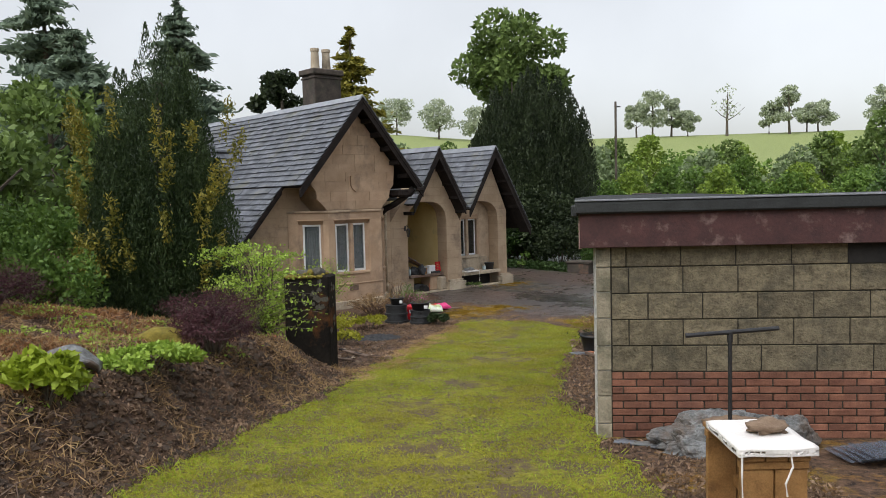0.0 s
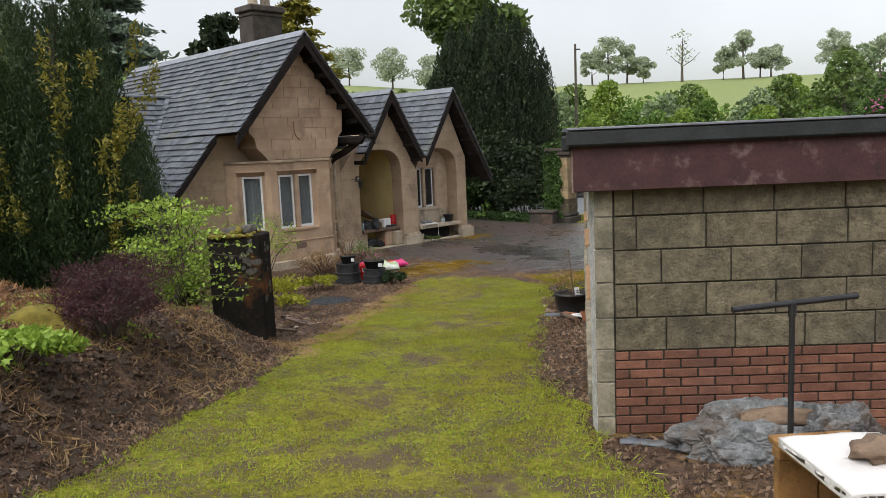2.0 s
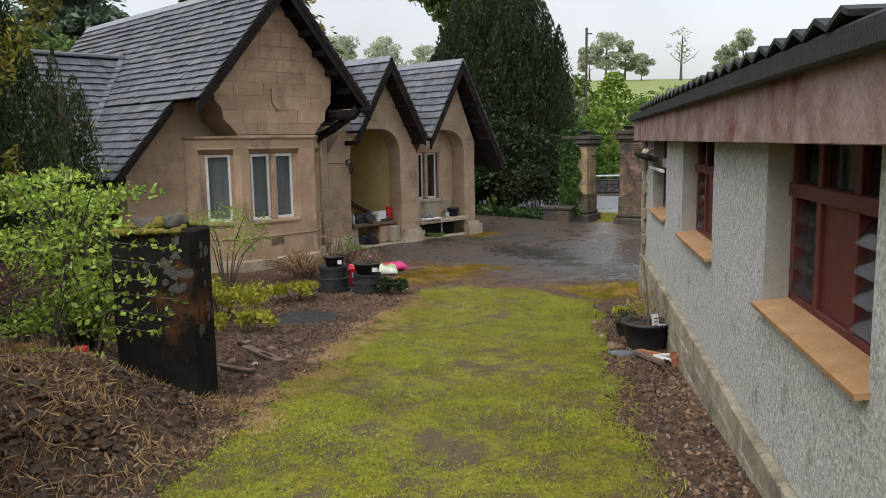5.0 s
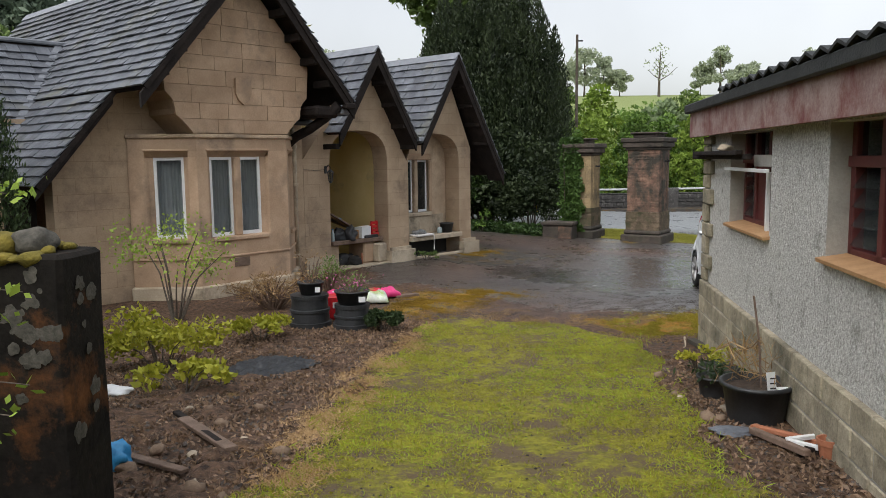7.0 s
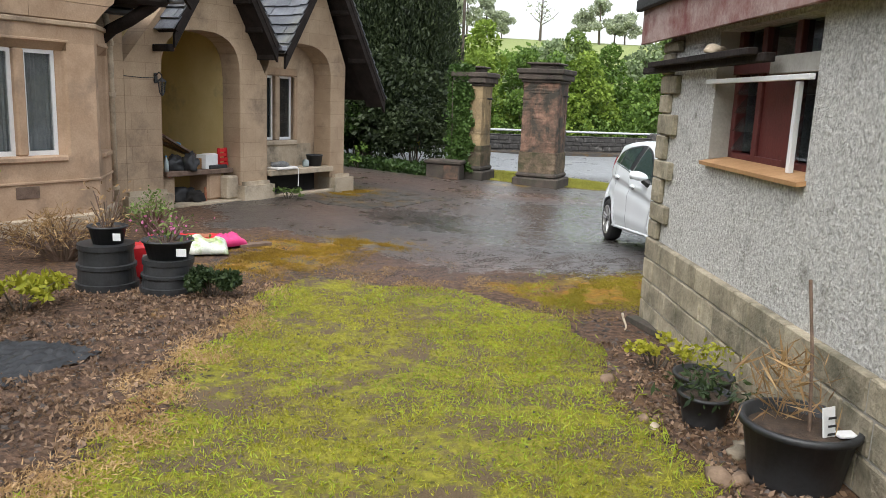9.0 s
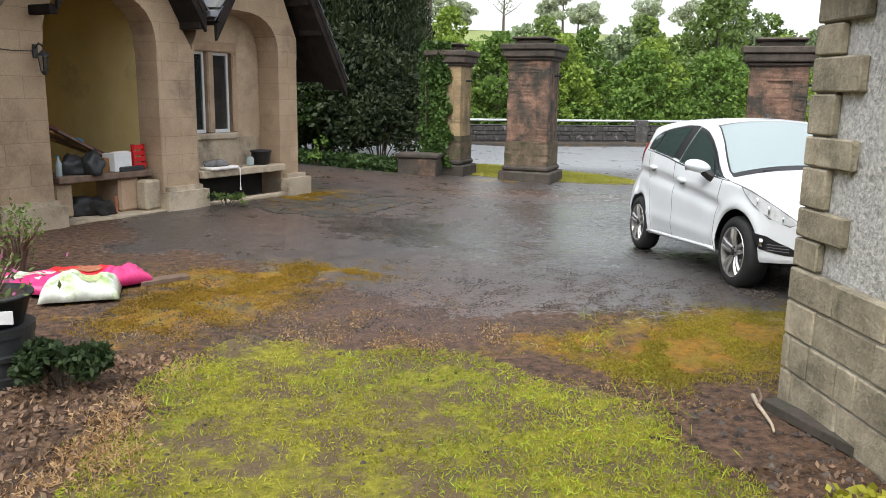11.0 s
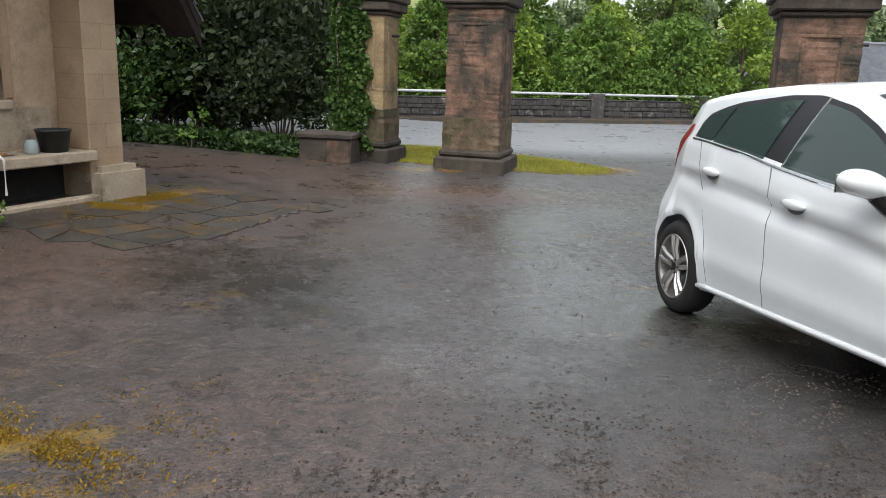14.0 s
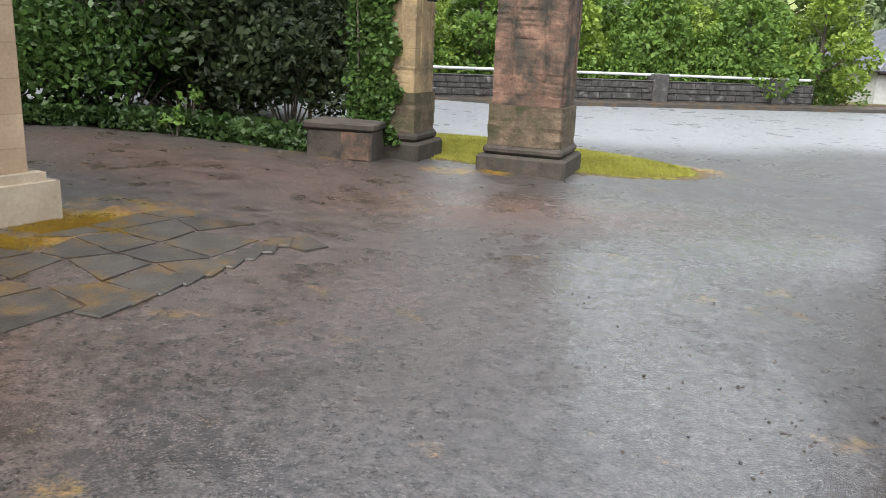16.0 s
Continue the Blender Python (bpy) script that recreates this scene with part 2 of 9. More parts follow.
M_TAIL = surface("red_lens", (0.30, 0.012, 0.012), (0.45, 0.02, 0.02), 20, 0.15, 0.02, 60, coat=0.5)
M_LAMP = surface("headlamp_lens", (0.58, 0.60, 0.61), (0.82, 0.84, 0.85), 14, 0.12, 0.05, 30, coat=0.6)
M_CURTAIN = surface("pale_curtain", (0.36, 0.40, 0.41), (0.60, 0.64, 0.65), 10, 0.9, 0.2, 60)
M_BARK = surface("bark", (0.05, 0.04, 0.03), (0.14, 0.115, 0.09), 7, 0.95, 0.8, 40)
M_PINK = surface("pink_plastic_sack", (0.55, 0.02, 0.13), (0.75, 0.06, 0.24), 6, 0.35, 0.2, 40)
M_SACK = surface("pale_printed_sack", (0.55, 0.60, 0.52), (0.75, 0.77, 0.70), 5, 0.35, 0.2, 40, (0.30, 0.42, 0.14), 9, 0.5)
M_PRINT = surface("leafy_green_print", (0.34, 0.46, 0.12), (0.70, 0.74, 0.50), 16, 0.35, 0.1, 40)
M_RED = surface("red_plastic", (0.50, 0.012, 0.02), (0.68, 0.03, 0.035), 6, 0.35, 0.1, 40)
M_BLUE = surface("blue_plastic", (0.02, 0.20, 0.45), (0.05, 0.33, 0.62), 6, 0.4, 0.1, 40)
M_TERRACOTTA = surface("terracotta", (0.30, 0.10, 0.05), (0.42, 0.17, 0.09), 9, 0.85, 0.2, 60)
M_SOIL = surface("potting_soil", (0.03, 0.02, 0.014), (0.09, 0.06, 0.04), 14, 0.95, 0.9, 70)
M_FLAG = surface("flagstone", (0.030, 0.027, 0.023), (0.085, 0.075, 0.064), 4, 0.6, 0.7, 50, (0.15, 0.085, 0.020), 2.6, 0.40, vary=0.12, wet=0.2)
M_GREY_WALL = surface("boundary_wall_stone", (0.03, 0.028, 0.027), (0.095, 0.09, 0.085), 5, 0.9, 0.8, 25, (0.28, 0.27, 0.25), 4, 0.25, vary=0.25)
M_RAIL = surface("galvanised_rail", (0.45, 0.47, 0.48), (0.62, 0.64, 0.65), 8, 0.4, 0.05, 60)
M_HARL = surface("grey_harling", (0.40, 0.40, 0.39), (0.58, 0.58, 0.56), 9, 0.95, 0.5, 60)
M_YELLOW = surface("yellow_paint", (0.70, 0.55, 0.02), (0.85, 0.68, 0.04), 8, 0.5, 0.05, 60)
# near-black for sheets that stand in for unlit rooms and hollows; also dark bundles
M_DARK = surface("shade_and_bundle_dark", (0.012, 0.011, 0.010), (0.03, 0.027, 0.025), 3, 0.95, 0.1, 40)

M_TIMBER.node_tree.nodes["Principled BSDF"].inputs["Specular IOR Level"].default_value = 0.2
M_POST.node_tree.nodes["Principled BSDF"].inputs["Specular IOR Level"].default_value = 0.12
L_YEW = leaf_material("yew_foliage", (0.010, 0.018, 0.009), (0.056, 0.078, 0.030))
L_JUNIPER = leaf_material("juniper_foliage", (0.014, 0.030, 0.013), (0.070, 0.105, 0.034))
L_BLUECON = leaf_material("grey_green_needles", (0.075, 0.11, 0.08), (0.24, 0.31, 0.21))
L_SPRING = leaf_material("spring_leaf", (0.15, 0.25, 0.03), (0.42, 0.55, 0.09))
L_WOOD = leaf_material("woodland_leaf", (0.05, 0.105, 0.020), (0.19, 0.30, 0.055))
L_LIME = leaf_material("lime_green_leaf", (0.10, 0.165, 0.022), (0.31, 0.42, 0.07))
# paler and greyer: the distance's haze is put into the leaf colour
L_HAZE = leaf_material("hazed_leaf", (0.14, 0.19, 0.10), (0.28, 0.35, 0.18), 0.8)
L_OAK = leaf_material("tall_tree_leaf", (0.06, 0.10, 0.025), (0.19, 0.27, 0.07))
# crest trees' leaf colour, lightened to carry the air's haze
L_FAR_HAZE = leaf_material("haze_paled_leaf", (0.27, 0.31, 0.22), (0.48, 0.53, 0.37), 0.8)
L_GOLD = leaf_material("golden_leaf", (0.20, 0.22, 0.015), (0.46, 0.44, 0.05))
L_GOLDCON = leaf_material("golden_conifer_leaf", (0.07, 0.085, 0.014), (0.34, 0.29, 0.045))
L_HEATH = leaf_material("purple_heath", (0.028, 0.011, 0.014), (0.115, 0.045, 0.052))
L_DRY = leaf_material("dry_stalks", (0.17, 0.095, 0.042), (0.54, 0.37, 0.18))
L_GRASS = leaf_material("lawn_blade", (0.17, 0.165, 0.012), (0.47, 0.455, 0.045))
L_IVY = leaf_material("ivy_leaf", (0.025, 0.058, 0.014), (0.11, 0.19, 0.045), 0.4)
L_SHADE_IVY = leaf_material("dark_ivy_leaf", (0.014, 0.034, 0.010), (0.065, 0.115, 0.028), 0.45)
L_PINKFLOWER = leaf_material("pink_blossom", (0.40, 0.08, 0.20), (0.62, 0.22, 0.40))
L_LITTER = leaf_material("leaf_litter", (0.028, 0.017, 0.011), (0.42, 0.28, 0.18), 0.5)
L_TUFT = leaf_material("green_tuft", (0.17, 0.23, 0.014), (0.43, 0.53, 0.047))
L_ISLAND = leaf_material("island_grass", (0.20, 0.21, 0.030), (0.52, 0.50, 0.10))
L_STRAW = leaf_material("withered_straw", (0.30, 0.17, 0.07), (0.66, 0.47, 0.25))


# ---- mesh helpers ----
def part(name, bm, material, parent=None, label="", smooth=False):
    me = bpy.data.meshes.new(name)
    bm.normal_update()
    bm.to_mesh(me)
    bm.free()
    if smooth:
        me.shade_smooth()
    me.materials.append(material)
    ob = new(name, me)
    ob.parent = parent
    return tagged(ob, label)


def raw(name, verts, faces, material, parent=None, label="", smooth=False):
    me = bpy.data.meshes.new(name)
    me.from_pydata([tuple(v) for v in verts], [], [tuple(f) for f in faces])
    me.update()
    if smooth:
        me.shade_smooth()
    me.materials.append(material)
    ob = new(name, me)
    ob.parent = parent
    return tagged(ob, label)


def thing(name, label, category, m=None, group="", kind=""):
    ob = new(name)
    ob.empty_display_size = 0.1
    if m is not None:
        ob.matrix_world = m
    return tagged(ob, label, category, group, kind)


def box(x0, x1, y0, y1, z0, z1, bevel=0.0, bm=None):
    bm = bm or bmesh.new()
    made = bmesh.ops.create_cube(bm, size=1.0, matrix=Matrix.Translation(((x0 + x1) / 2, (y0 + y1) / 2, (z0 + z1) / 2)) @ Matrix.Diagonal((x1 - x0, y1 - y0, z1 - z0, 1)))
    if bevel:
        edges = {e for v in made["verts"] for e in v.link_edges}
        bmesh.ops.bevel(bm, geom=list(edges), offset=bevel, segments=1, affect="EDGES", profile=0.5)
    return bm


def tube(points, radius, sides=8, bm=None, taper=1.0):
    bm = bm or bmesh.new()
    points = [Vector(p) for p in points]
    rings = []
    for i, p in enumerate(points):
        ahead = (points[min(i + 1, len(points) - 1)] - points[max(i - 1, 0)]).normalized()
        q = ahead.to_track_quat("Z", "Y")
        r = radius * (1 + (taper - 1) * i / max(1, len(points) - 1))
        rings.append([bm.verts.new(p + q @ Vector((r * math.cos(2 * math.pi * k / sides), r * math.sin(2 * math.pi * k / sides), 0))) for k in range(sides)])
    for a, b in zip(rings, rings[1:]):
        for k in range(sides):
            bm.faces.new((a[k], a[(k + 1) % sides], b[(k + 1) % sides], b[k]))
    bm.faces.new(rings[0][::-1])
    bm.faces.new(rings[-1])
    return bm


def lathe(profile, sides=24, bm=None, centre=(0, 0)):
    """A turned shape from rows of radius and height."""
    bm = bm or bmesh.new()
    rings = [[bm.verts.new((centre[0] + r * math.cos(2 * math.pi * k / sides), centre[1] + r * math.sin(2 * math.pi * k / sides), z)) for k in range(sides)] for r, z in profile]
    for a, b in zip(rings, rings[1:]):
        for k in range(sides):
            bm.faces.new((a[k], a[(k + 1) % sides], b[(k + 1) % sides], b[k]))
    bm.faces.new(rings[0][::-1])
    bm.faces.new(rings[-1])
    return bm


def prism(outline, y0, y1, bm=None):
    """An outline of (x, z) drawn through from y0 to y1."""
    bm = bm or bmesh.new()
    front = [bm.verts.new((x, y0, z)) for x, z in outline]
    back = [bm.verts.new((x, y1, z)) for x, z in outline]
    bm.faces.new(front)
    bm.faces.new(back[::-1])
    for k in range(len(outline)):
        j = (k + 1) % len(outline)
        bm.faces.new((front[j], front[k], back[k], back[j]))
    bmesh.ops.recalc_face_normals(bm, faces=bm.faces[:])
    return bm


def slab(corners, thick, bm=None):
    """A plate on four corners, thickened against its normal."""
    bm = bm or bmesh.new()
    c = [Vector(p) for p in corners]
    n = (c[1] - c[0]).cross(c[-1] - c[0]).normalized() * thick
    top = [bm.verts.new(p) for p in c]
    low = [bm.verts.new(p - n) for p in c]
    bm.faces.new(top)
    bm.faces.new(low[::-1])
    for k in range(len(c)):
        j = (k + 1) % len(c)
        bm.faces.new((top[j], top[k], low[k], low[j]))
    return bm


def smooth01(a, b, v):
    k = np.clip((v - a) / (b - a), 0, 1)
    return k * k * (3 - 2 * k)


# ---- ground ----
DRIVE_Y = [-30, -6, -0.1, 4.1, 6.4, 8.5, 10.6, 12.4]
DRIVE_L = [-2.6, -2.1, -1.62, -1.08, -0.9, -0.72, -0.45, 0.1]
DRIVE_R = [2.6, 2.1, 1.95, 1.47, 1.7, 1.95, 2.25, 2.45]


def ground_height(x, y):
    x, y = np.asarray(x, float), np.asarray(y, float)
    z = 0.08 * np.clip(10 - y, 0, 40)
    z = z - 0.045 * np.clip(x, 0, 9) * smooth01(12.4, 16.4, y)
    left = np.interp(y, DRIVE_Y, DRIVE_L)
    dx = left - 0.12 - x
    bank = 0.62 * smooth01(0, 0.9, dx) + 0.14 * np.clip(dx - 0.7, 0, 14)
    z = z + bank * (1 - smooth01(4.3, 6.2, y)) + 0.10 * np.clip(-6.5 - x, 0, 20) * smooth01(4.3, 8, y)
    # rising ground beyond the road, up to the far field's crest
    z = z + 5.0 * smooth01(46, 90, y) + 11.0 * smooth01(80, 190, y)
    return z


def rows(lo, hi, step, far):
    inner = np.arange(lo, hi + 1e-6, step)
    out, w, p = [], step, hi
    while p < far:
        w *= 1.22
        p += w
        out.append(p)
    span = np.array(out) - hi
    return np.concatenate([lo - span[::-1], inner, hi + span])


gx, gy = rows(-6, 10, 0.11, 500), rows(-7, 30, 0.12, 600)
X, Y = np.meshgrid(gx, gy)
rng = np.random.default_rng(4)
Z = ground_height(X, Y)
rough_patch = (np.sin(X * 5.1 + 2.3 * np.sin(Y * 2.7)) * np.sin(Y * 4.3 + 1.9 * np.sin(X * 3.1)))
left_line = np.interp(Y, DRIVE_Y, DRIVE_L)
off_drive = smooth01(0.0, 0.6, left_line - X) * (1 - smooth01(9, 12.5, Y))


def bank_lumps(x, y):
    """The clods and hollows of the dug bank beside the drive."""
    off = smooth01(0.0, 0.6, np.interp(y, DRIVE_Y, DRIVE_L) - x) * (1 - smooth01(9, 12.5, y))
    lumpy = sum(np.sin(x * f_ * 1.13 + 1.7 * np.sin(y * f_ * 0.71 + f_)) * np.sin(y * f_ + 1.3 * np.sin(x * f_ * 0.83)) / f_ for f_ in (4.1, 9.3, 19.0))
    return 0.18 * lumpy * off * (1 - smooth01(4.5, 6.0, y)) * (np.abs(x) < 9)


Z = Z + bank_lumps(X, Y)
Z = Z + (0.012 * rough_patch + 0.02 * rng.standard_normal(X.shape)) * off_drive * (np.abs(X) < 12) + 0.004 * rng.standard_normal(X.shape) * (np.abs(X) < 12)
right_line = np.interp(Y, DRIVE_Y, DRIVE_R)
wob = 0.10 * np.sin(Y * 3.3) + 0.06 * np.sin(Y * 8.1 + 1) + 0.05 * np.sin(Y * 17.0)
LAWN_END_X, LAWN_END_Y = [-1.2, -0.3, 0.4, 1.1, 1.64, 1.95, 2.35, 3.0], [12.0, 12.2, 12.45, 12.05, 11.8, 11.4, 11.0, 10.4]
end_wob = np.interp(X, LAWN_END_X, LAWN_END_Y) + 0.10 * np.sin(X * 5 + 1) + 0.08 * np.sin(X * 13)
grass = smooth01(-0.12, 0.14, X - left_line + wob) * smooth01(-0.12, 0.14, right_line - X + 0.7 * wob) * (1 - smooth01(-0.2, 0.25, Y - end_wob))
island = smooth01(-0.3, 0.1, 1.0 - ((X - 5.4) / 3.1) ** 2 - ((Y - 25.4 + 0.35 * (X - 6)) / 1.8) ** 2)
field = smooth01(40, 44, Y) + smooth01(8, 14, -X) * (1 - smooth01(26, 27.5, Y)) + smooth01(14, 20, X) * (1 - smooth01(26, 27.5, Y))
grass = np.clip(grass + island + np.clip(field, 0, 1), 0, 1)
yard = smooth01(-0.5, 0.45, Y - np.interp(X, [-1.5, -0.35, 0.54, 1.26, 2.0, 2.9, 3.9, 6.0], [15.6, 15.2, 14.4, 13.2, 12.75, 12.75, 12.4, 12.2]) + 0.12 * np.sin(X * 4.7)) * smooth01(-1.6, -0.9, X + 0.2 * np.sin(Y * 3)) * (1 - np.clip(field, 0, 1)) * (1 - island)
yard = np.clip(yard, 0, 1) * (1 - smooth01(38.0, 38.3, Y))
road = smooth01(25.6, 28.6, Y + 0.25 * np.sin(X * 1.3)) * (1 - smooth01(37.8, 38.0, Y))
yard = np.maximum(yard, road)
def patch(cx, cy, ax, ay):
    return np.exp(-(((X - cx) / ax) ** 2 + ((Y - cy) / ay) ** 2))


moss = 0.9 * patch(0.05, 13.75, 0.65, 0.75) + 0.85 * patch(-0.35, 13.1, 0.5, 0.6) + 0.95 * patch(3.35, 11.95, 0.75, 0.65) + 0.6 * patch(2.6, 11.7, 0.5, 0.5) + 0.6 * patch(4.4, 12.3, 0.9, 0.4) + 0.35 * patch(0.8, 14.3, 0.5, 0.4) + 0.7 * patch(8.3, 24.6, 1.0, 0.5) + 0.6 * patch(3.2, 23.9, 0.9, 0.3) + 0.85 * patch(1.2, 20.2, 0.5, 0.7) + 0.7 * patch(7.4, 23.9, 1.3, 0.35) + 0.6 * patch(4.9, 23.3, 1.4, 0.3) + 0.55 * patch(0.75, 19.2, 0.4, 0.7) + 0.3 * patch(1.9, 12.1, 0.8, 0.3)
moss = np.clip(moss + 0.34 * smooth01(1.7, 2.4, X) * (1 - smooth01(2.2, 3.0, Y)) * (Y > -8), 0, 1)
nx, ny = len(gx), len(gy)
idx = np.arange(nx * ny).reshape(ny, nx)
quads = np.stack([idx[:-1, :-1], idx[:-1, 1:], idx[1:, 1:], idx[1:, :-1]], -1).reshape(-1, 4)
gme = bpy.data.meshes.new("ground")
gme.from_pydata(np.stack([X, Y, Z], -1).reshape(-1, 3).tolist(), [], quads.tolist())
gme.update()
gme.shade_smooth()
att = gme.color_attributes.new("cover", "FLOAT_COLOR", "POINT")
att.data.foreach_set("color", np.stack([grass, yard, moss, road], -1).reshape(-1).astype(np.float32))


site = gme.color_attributes.new("site", "FLOAT_COLOR", "POINT")
wet = np.clip(patch(4.2, 16.8, 0.7, 1.1) + patch(4.5, 18.7, 0.9, 0.8) + 0.9 * patch(6.4, 19.6, 1.4, 0.9) + 0.9 * patch(2.7, 15.0, 0.6, 0.4) + 0.9 * patch(3.7, 15.7, 0.6, 0.5) + 0.6 * patch(2.4, 16.3, 0.7, 0.9) + 0.5 * patch(1.6, 17.4, 0.8, 1.0) + 0.5 * patch(5.5, 21.4, 2.0, 0.6), 0, 1)
ruddy = np.clip(patch(1.6, 22.4, 2.6, 1.3) + patch(4.6, 20.9, 1.9, 0.8) + 0.9 * patch(1.35, 12.8, 0.7, 0.8) + 0.8 * patch(0.4, 17.0, 1.0, 2.2) + 0.8 * patch(-0.2, 23.8, 1.9, 1.3) + 0.45 * patch(2.2, 13.2, 1.6, 0.7) + 0.5 * patch(1.9, 14.6, 0.8, 0.8) + 0.6 * patch(2.3, 19.0, 1.3, 1.8), 0, 1)
meadow = np.clip(smooth01(40, 44, Y), 0, 1)
site.data.foreach_set("color", np.stack([wet, ruddy, meadow, np.ones_like(wet)], -1).reshape(-1).astype(np.float32))


def ground_material():
    m = bpy.data.materials.new("drive_and_garden_ground")
    m.use_nodes = True
    n, l = m.node_tree.nodes, m.node_tree.links
    b = n["Principled BSDF"]
    at = n.new("ShaderNodeNewGeometry").outputs["Position"]
    cover = n.new("ShaderNodeAttribute")
    cover.attribute_name = "cover"
    sep = n.new("ShaderNodeSeparateColor")
    l.new(cover.outputs["Color"], sep.inputs["Color"])

    place = n.new("ShaderNodeAttribute")
    place.attribute_name = "site"
    spot = n.new("ShaderNodeSeparateColor")
    l.new(place.outputs["Color"], spot.inputs["Color"])

    def tex(s, detail=6.0):
        t = n.new("ShaderNodeTexNoise")
        t.inputs["Scale"].default_value, t.inputs["Detail"].default_value, t.inputs["Roughness"].default_value = s, detail, 0.65
        l.new(at, t.inputs["Vector"])
        return t.outputs["Fac"]

    def span(v, a, c, lo=0.0, hi=1.0):
        r = n.new("ShaderNodeMapRange")
        for k, val in (("From Min", a), ("From Max", c), ("To Min", lo), ("To Max", hi)):
            r.inputs[k].default_value = val
        l.new(v, r.inputs["Value"])
        return r.outputs["Result"]

    def mix(f, a, c):
        x = n.new("ShaderNodeMix")
        x.data_type = "RGBA"
        for sock, v in (("Factor", f), ("A", a), ("B", c)):
            if isinstance(v, tuple):
                x.inputs[sock].default_value = (*v, 1)
            else:
                l.new(v, x.inputs[sock])
        return x.outputs["Result"]

    def calc(op, a, c):
        x = n.new("ShaderNodeMath")
        x.operation = op
        for k, v in enumerate((a, c)):
            if isinstance(v, float):
                x.inputs[k].default_value = v
            else:
                l.new(v, x.inputs[k])
        return x.outputs[0]

    big, mid, small, tiny = tex(0.7), tex(3.5), tex(16), tex(70, 3)
    ragged = span(mid, 0.3, 0.7, -0.35, 0.35)
    ragged2 = span(small, 0.3, 0.7, -0.3, 0.3)
    edge = calc("ADD", ragged, ragged2)
    g = span(calc("ADD", sep.outputs["Red"], edge), 0.4, 0.62)
    y = span(calc("ADD", sep.outputs["Green"], edge), 0.4, 0.62)
    drift = calc("ADD", span(tex(2.2, 9.0), 0.3, 0.7, -0.55, 0.55), calc("ADD", calc("MULTIPLY", ragged2, 0.35), span(tiny, 0.3, 0.7, -0.15, 0.15)))
    mo = span(calc("ADD", sep.outputs["Blue"], drift), 0.35, 0.8)
    soil = mix(span(small, 0.35, 0.65), (0.022, 0.013, 0.009), (0.17, 0.10, 0.062))
    soil = mix(calc("MULTIPLY", spot.outputs["Green"], 0.7), soil, mix(span(tiny, 0.35, 0.65), (0.05, 0.032, 0.026), (0.21, 0.135, 0.11)))
    soil = mix(span(tiny, 0.62, 0.72), soil, (0.24, 0.18, 0.13))
    soil = mix(span(mid, 0.56, 0.7), soil, (0.17, 0.095, 0.045))
    turf = mix(span(small, 0.3, 0.7), (0.10, 0.094, 0.012), (0.33, 0.31, 0.032))
    turf = mix(span(calc("ADD", mid, calc("MULTIPLY", tiny, 0.25)), 0.57, 0.68), turf, (0.13, 0.092, 0.052))
    tar = mix(span(calc("ADD", calc("MULTIPLY", tiny, 0.6), calc("MULTIPLY", small, 0.4)), 0.38, 0.62), (0.009, 0.0085, 0.008), (0.104, 0.096, 0.090))
    tar = mix(calc("MULTIPLY", spot.outputs["Green"], span(small, 0.3, 0.6)), tar, mix(span(tiny, 0.35, 0.65), (0.06, 0.034, 0.025), (0.22, 0.13, 0.095)))
    tar = mix(span(tiny, 0.63, 0.69), tar, (0.20, 0.185, 0.17))
    tar = mix(span(calc("ADD", calc("MULTIPLY", mid, 0.7), calc("MULTIPLY", tiny, 0.3)), 0.5, 0.66, 0.0, 0.55), tar, (0.018, 0.017, 0.016))
    # light base colour holds the wet road's sky sheen as well as grey asphalt
    road_sheen_tone = mix(span(tiny, 0.3, 0.7), (0.21, 0.217, 0.228), (0.32, 0.33, 0.345))
    tar = mix(cover.outputs["Alpha"], tar, road_sheen_tone)
    turf = mix(spot.outputs["Blue"], turf, mix(span(mid, 0.3, 0.7), (0.17, 0.21, 0.07), (0.27, 0.31, 0.11)))
    mossy = mix(span(small, 0.3, 0.7), (0.13, 0.062, 0.008), (0.40, 0.20, 0.018))
    mossy = mix(span(mid, 0.42, 0.62), mossy, mix(span(tiny, 0.35, 0.65), (0.12, 0.085, 0.010), (0.33, 0.23, 0.022)))
    mossy = mix(span(tiny, 0.6, 0.7), mossy, (0.07, 0.05, 0.03))
    col = mix(y, soil, tar)
    col = mix(g, col, turf)
    col = mix(calc("MULTIPLY", mo, calc("SUBTRACT", 1.0, calc("MULTIPLY", g, 0.75))), col, mossy)
    l.new(col, b.inputs["Base Color"])
    puddle = span(calc("ADD", calc("ADD", calc("MULTIPLY", big, 0.6), calc("MULTIPLY", mid, 0.7)), calc("MULTIPLY", spot.outputs["Red"], 0.42)), 0.60, 0.95, 0.40, 0.09)
    dry = calc("SUBTRACT", 0.92, calc("MULTIPLY", y, 0.0))
    r = n.new("ShaderNodeMix")
    r.data_type = "FLOAT"
    l.new(calc("MULTIPLY", y, calc("SUBTRACT", 1.0, g)), r.inputs["Factor"])
    l.new(dry, r.inputs["A"])
    l.new(puddle, r.inputs["B"])
    l.new(r.outputs["Result"], b.inputs["Roughness"])
    l.new(calc("ADD", 0.35, calc("MULTIPLY", y, 0.6)), b.inputs["Specular IOR Level"])
    # a film of rain water lies over the tarmac and the road
    film = calc("MULTIPLY", calc("MULTIPLY", y, calc("SUBTRACT", 1.0, g)), span(calc("ADD", calc("MULTIPLY", mid, 0.6), calc("MULTIPLY", spot.outputs["Red"], 0.5)), 0.22, 0.75, 0.2, 1.0))
